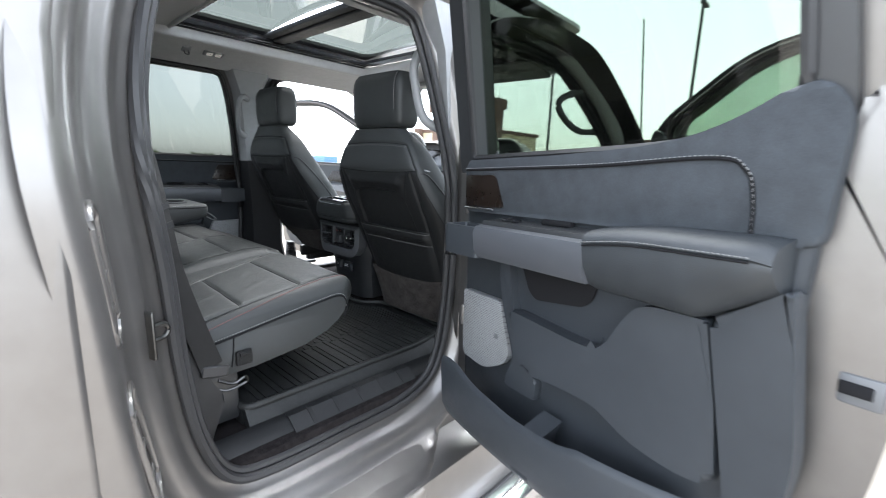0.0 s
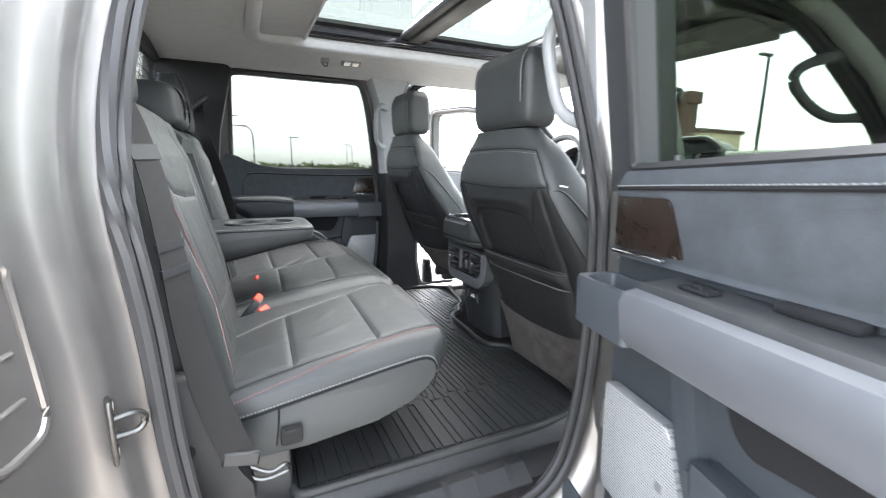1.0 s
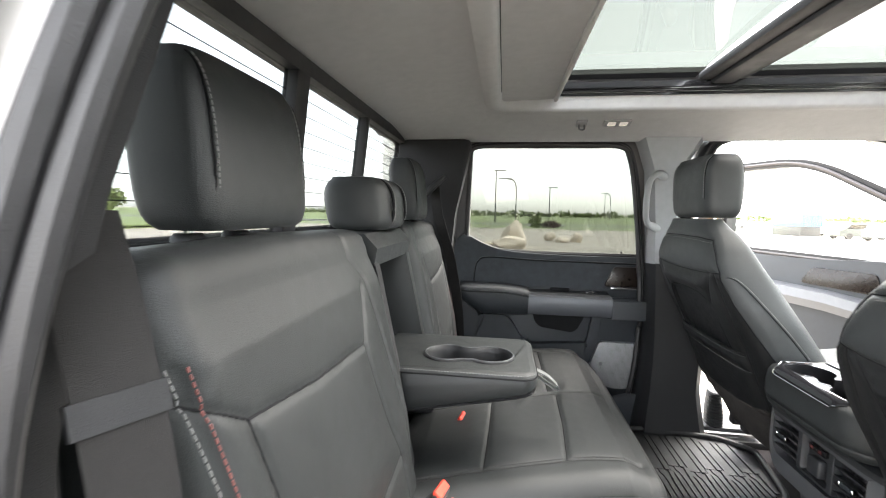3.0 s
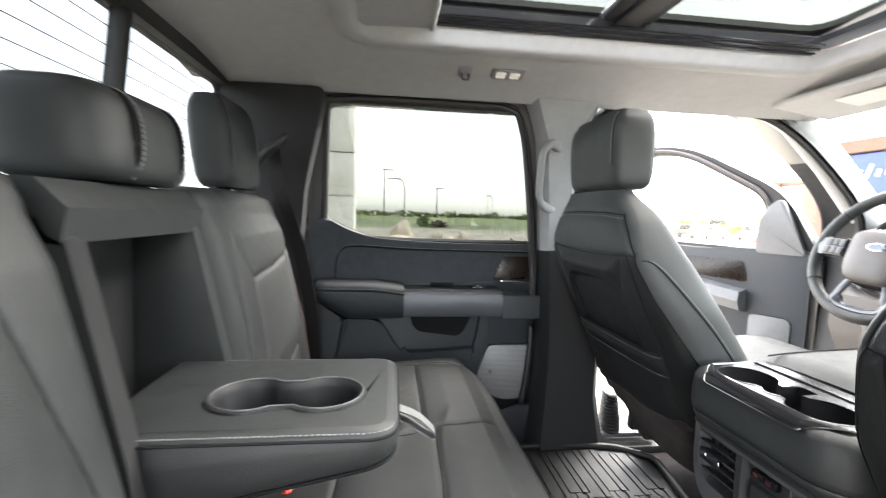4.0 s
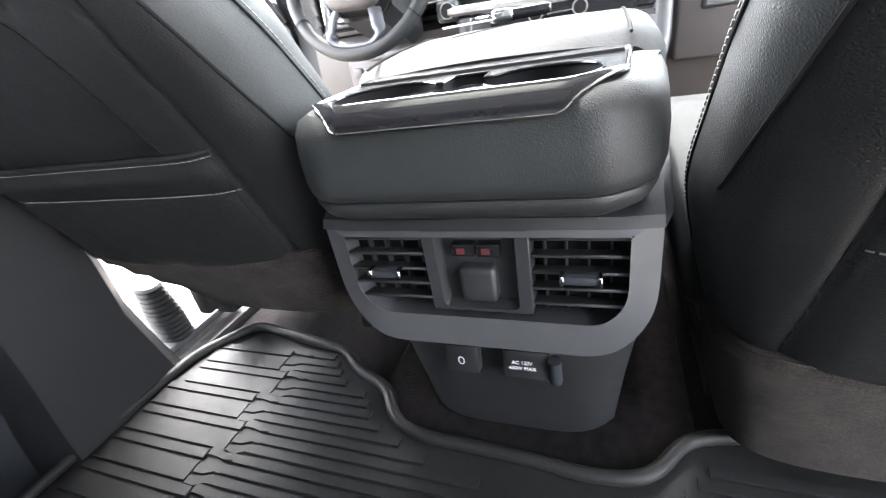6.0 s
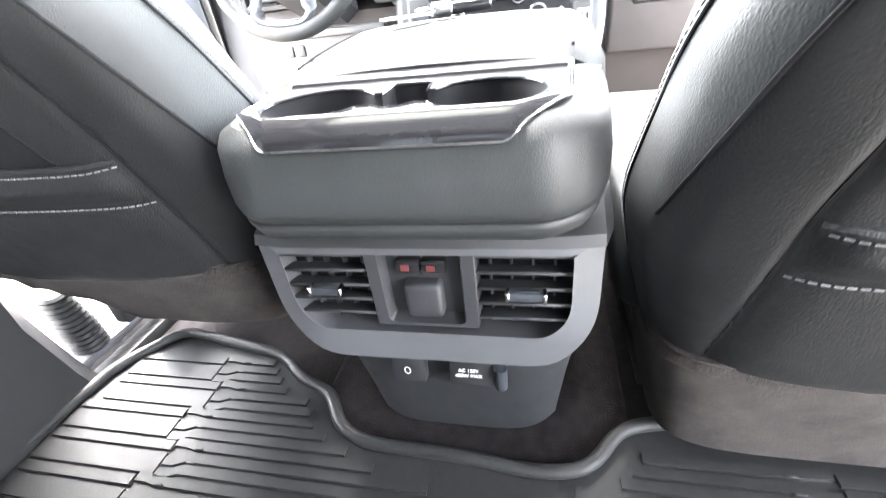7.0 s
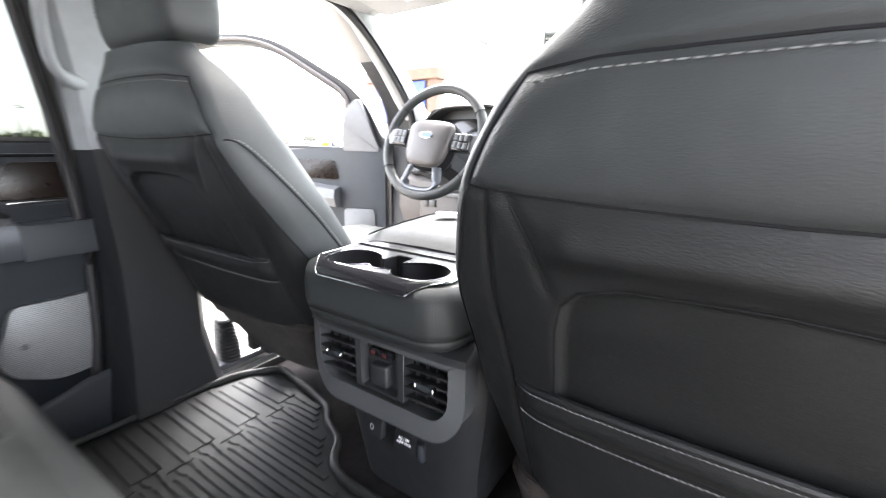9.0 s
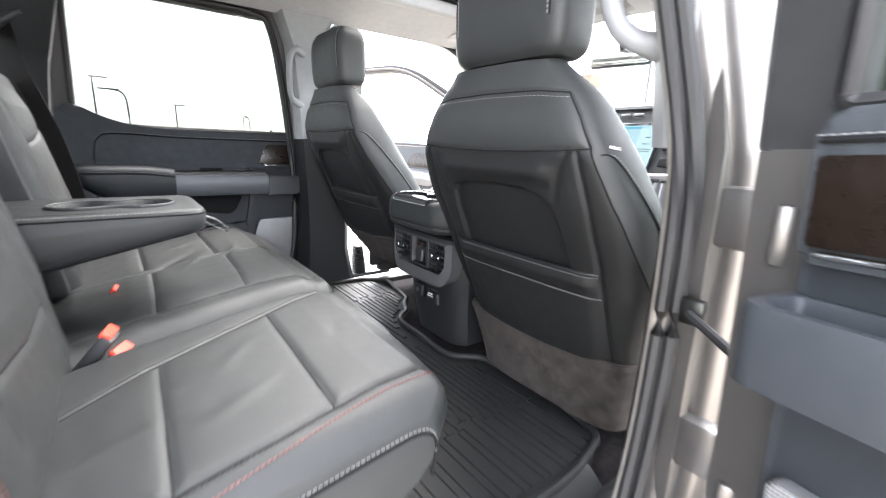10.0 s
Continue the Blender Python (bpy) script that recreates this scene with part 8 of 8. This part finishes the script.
# behind the rear window: low trees by the road
for k, (x, y, h) in enumerate(((-26.6, 37.5, 4.2), (-26.0, 41.5, 4.4), (-27.5, 46.0, 3.4), (-33, 30, 3.6), (-30, -14, 5.0))):
    tree(x, y, h, k + 3)
bm = bmesh.new()
prism(bm, [(-90, -90), (-34, -90), (-31, 50), (-90, 50)], -0.40, 0.02, "xy")
setting("verge_behind", bm, GRASS, "green grass behind the truck", "ground")
bm = bmesh.new()
for k in range(46):
    x = -120 + 9 * k
    leaf_mass(bm, (x, 250 + 8 * math.sin(k * 1.7), ground_z(0, 250) + 1.4), (7, 3, 1.5 + 0.7 * math.sin(k * 2.3)), 70, k + 50, 1.3)
tagged(thing("far_woods", bm, LEAF, "far belt of green woods on the horizon", "woods"), kind="stuff")
bm = bmesh.new()
leaf_mass(bm, (4.2, 66, ground_z(0, 66) + 0.9), (1.1, 0.9, 1.0), 450, 7, 0.2)
thing("shrub", bm, LEAF, "round green shrub on the verge", "shrub")
bm = bmesh.new()
leaf_mass(bm, (6.6, 66.5, ground_z(0, 66) + 0.5), (1.5, 0.8, 0.65), 450, 8, 0.18)
thing("shrub", bm, paint("red_leaves", (0.07, 0.035, 0.035), 0.8, vary=(2, 0.3)), "low dark red shrub on the verge", "shrub")

# pylon sign behind the driver's side
PANEL = paint("white_sign_panel", (0.84, 0.82, 0.76), 0.5, vary=(0.6, 0.04))
SIGN_GREY = paint("sign_grey", (0.12, 0.13, 0.15), 0.6, vary=(2, 0.05))
pyl = empty("pylon_sign", (-2.95, 12, 0), "tall white panelled pylon sign with grey lettering and a blue shape", "sign")
for z0, z1 in ((-0.2, 0.78), (0.78, 1.97), (1.97, 3.16), (3.16, 4.36), (4.36, 4.99), (4.99, 6.1), (6.1, 7.2), (7.2, 8.3)):
    bm = bmesh.new()
    box(bm, (-2.95, 12.0, (z0 + z1) / 2), (2.6, 0.8, z1 - z0 - 0.025), 0.02)
    part("panel", bm, PANEL, pyl)
bm = bmesh.new()
box(bm, (-2.95, 12.0, 4.05), (2.5, 0.7, 8.4), 0.0)
part("post", bm, SIGN_GREY, pyl, "dark frame behind the panel joints")
lettering("VALLEY", 0.40, Matrix.Translation((-2.62, 11.59, 4.64)) @ pose(0, 0, 0, 90, 0, 0) @ Matrix.Diagonal((0.68, 1, 1, 1)), SIGN_GREY, pyl, "lettering", 0.01)
bm = bmesh.new()
box(bm, (-2.75, 11.58, 5.82), (2.2, 0.06, 0.62), 0.0)
part("oval", bm, paint("sign_blue", (0.03, 0.08, 0.30), 0.4, vary=(2, 0.05)), pyl, "blue oval shape")

# showroom ahead on the driver's side
BRICK = paint("brown_block", (0.13, 0.075, 0.055), 0.8, grain=(8, 0.3), vary=(0.6, 0.15))
CREAM = paint("cream_wall", (0.62, 0.52, 0.36), 0.8, vary=(0.3, 0.06))
blue = paint("blue_fascia", (0.03, 0.05, 0.30), 0.4, vary=(0.5, 0.08))
shop = empty("showroom", (38, 31, 0), "showroom with brown columns, cream wall and brown cornice", "building")
bm = bmesh.new()
box(bm, (39.5, 30.8, 2.2), (10, 9.6, 5.6), 0.05)
part("wall", bm, CREAM, shop)
bm = bmesh.new()
box(bm, (39.5, 30.8, 5.15), (10.4, 10.0, 0.35), 0.05)
part("cornice", bm, BRICK, shop, "brown cornice")
for x, y in ((34.3, 35.3), (34.3, 29.0)):
    bm = bmesh.new()
    box(bm, (x, y, 2.4), (0.9, 0.9, 6.0), 0.04)
    part("column", bm, BRICK, shop, "brown column")
bm = bmesh.new()
box(bm, (34.4, 31.0, 3.2), (0.15, 9.6, 0.18), 0.02)
part("beam", bm, BRICK, shop)
ent = empty("entrance_portal", (17.5, 13.8, 0), "brown entrance portal with a blue lettered fascia", "building")
for y in (16.1, 12.3):
    bm = bmesh.new()
    box(bm, (17.6, y, 2.2), (0.7, 0.7, 4.6), 0.04)
    part("column", bm, BRICK, ent, "brown column")
bm = bmesh.new()
box(bm, (17.45, 14.15, 3.35), (0.4, 3.4, 1.95), 0.03, 1)
fa = part("fascia", bm, blue, ent, "blue fascia")
for k in range(9):
    bm = bmesh.new()
    box(bm, (17.24, 15.5 - 0.33 * k, 3.55 + 0.04 * (k % 3)), (0.03, 0.10, 0.55 if k in (0, 5) else 0.28), 0.0, 1, pose(0, 0, 0, 18, 0, 0))
    part("script_stroke", bm, VINYL_WHITE, fa, "white script stroke")
bm = bmesh.new()
box(bm, (17.55, 14.2, 4.62), (0.9, 4.8, 0.5), 0.03, 1)
part("cornice", bm, BRICK, ent, "brown cornice")
barn = empty("low_building", (66, 14, 0), "long low cream building ahead with a brown eave", "building")
bm = bmesh.new()
box(bm, (66, 13.5, 2.4), (12, 15, 6.0), 0.05)
part("wall", bm, CREAM, barn)
bm = bmesh.new()
box(bm, (66, 13.5, 5.5), (12.6, 15.4, 0.4), 0.05)
part("eave", bm, BRICK, barn, "brown eave")
for k in range(5):
    bm = bmesh.new()
    box(bm, (59.95, 7.5 + 3 * k, 3.4), (0.12, 0.35, 4.2), 0.02)
    part("pier", bm, BRICK, barn)
lamp_post(40, 21.9, 11.2, -1.0)
lamp_post(40, -10.0, 13, 1.0)
lamp_post(40, -15.8, 13, 1.0)


# parked vehicles on the far lot
def parked(x, y, rz, s, colour, kind, label):
    ob = empty(kind, (x, y, ground_z(x, y)), label, "vehicle", "parked vehicles", rz, local=True)
    L, Wd, H = s
    pm = paint("lacquer", colour, 0.3, 0.2, coat=1.0, vary=(1, 0.05))
    bm = bmesh.new()
    prof = rounded([(-L / 2, 0.35), (L / 2, 0.35), (L / 2, 0.75), (L * 0.42, H * 0.58), (L * 0.18, H * 0.62), (L * 0.06, H), (-L * 0.30, H), (-L * 0.40, H * 0.65), (-L / 2, H * 0.6)], 0.08, 3)
    prism(bm, prof, -Wd / 2, Wd / 2, "xz", 0.06)
    part("body", bm, pm, ob)
    for a in (-0.31, 0.31):
        for b in (-1, 1):
            bm = bmesh.new()
            tube(bm, [(a * L, b * (Wd / 2 - 0.2), 0.34), (a * L, b * (Wd / 2 + 0.02), 0.34)], 0.34, 16)
            part("wheel", bm, RUBBER, ob)
    for b in (-1, 1):
        bm = bmesh.new()
        prism(bm, rounded([(L * 0.14, H * 0.63), (L * 0.05, H * 0.93), (-L * 0.28, H * 0.93), (-L * 0.36, H * 0.66)], 0.05, 3), b * (Wd / 2 + 0.005), b * (Wd / 2 - 0.03), "xz")
        part("side_glass", bm, GLOSS, ob, "dark side glass")
    return ob


parked(36.0, 45.5, 20, (4.8, 1.9, 1.75), (0.07, 0.08, 0.09), "parked_car", "dark grey parked car on the far lot")
parked(36.0, 38.8, 70, (4.8, 1.9, 1.8), (0.7, 0.7, 0.7), "parked_car", "white parked car facing the lot")
parked(27.0, 25.9, 95, (4.6, 1.9, 1.6), (0.45, 0.02, 0.02), "parked_car", "red parked car beside the showroom")
parked(36, 49.5, 5, (5.2, 2.0, 1.7), (0.09, 0.10, 0.09), "parked_pickup", "dark parked pickup on the far lot")
parked(50, 61.0, 100, (7.0, 2.6, 2.7), (0.55, 0.26, 0.02), "work_truck", "yellow work truck on the far lot")
parked(52, 57.5, 60, (3.6, 2.4, 2.9), (0.65, 0.45, 0.03), "loader", "yellow loader on the far lot")
parked(40, 88, 0, (12.0, 2.6, 2.6), (0.65, 0.66, 0.7), "semi_truck", "white lorry on the far road")
parked(11.0, -2.5, 0, (5.6, 1.95, 2.05), (0.45, 0.46, 0.48), "parked_pickup", "pale grey pickup parked ahead of the bonnet")

# container and pickup on the far lot
ct = empty("cargo_container", (36.5, 60, 0), "blue steel cargo container on the far lot", "container")
bm = bmesh.new()
box(bm, (36.5, 60, 1.35), (2.4, 6.0, 1.5), 0.03)
part("body", bm, paint("container_blue", (0.05, 0.14, 0.36), 0.6, vary=(1, 0.1)), ct)
for k in range(9):
    bm = bmesh.new()
    box(bm, (36.5 - 1.1 + 0.27 * k, 56.98, 1.35), (0.10, 0.06, 1.4), 0.01, 1)
    part("rib", bm, paint("container_blue_rib", (0.05, 0.14, 0.36), 0.6, vary=(1, 0.1)) if k == 0 else bpy.data.materials["container_blue_rib"], ct)
bm = bmesh.new()
box(bm, (36.5, 60, 0.0), (2.2, 5.6, 1.3), 0.03)
part("skid", bm, RUBBER, ct)
parked(41.8, 60, 0, (5.4, 2.0, 1.9), (0.72, 0.72, 0.72), "parked_pickup", "white parked pickup on the far lot")

# radio mast on the passenger's fender, and one more lamp ahead
lamp_post(40, 9.0, 15, 1.0)
mast = empty("radio_antenna", (1.2, -0.88, 1.18), "thin black radio mast on the grey front fender", "antenna")
bm = bmesh.new()
tube(bm, [(1.07, -0.88, 1.64), (0.94, -0.88, 2.11)], [0.0045, 0.0035], 8)
part("whip", bm, RUBBER, mast)
bm = bmesh.new()
tube(bm, [(1.20, -0.88, 1.17), (1.075, -0.88, 1.62), (1.068, -0.88, 1.65)], [0.012, 0.009, 0.005], 10)
part("mast_base", bm, RUBBER, mast, "thicker black mast base")
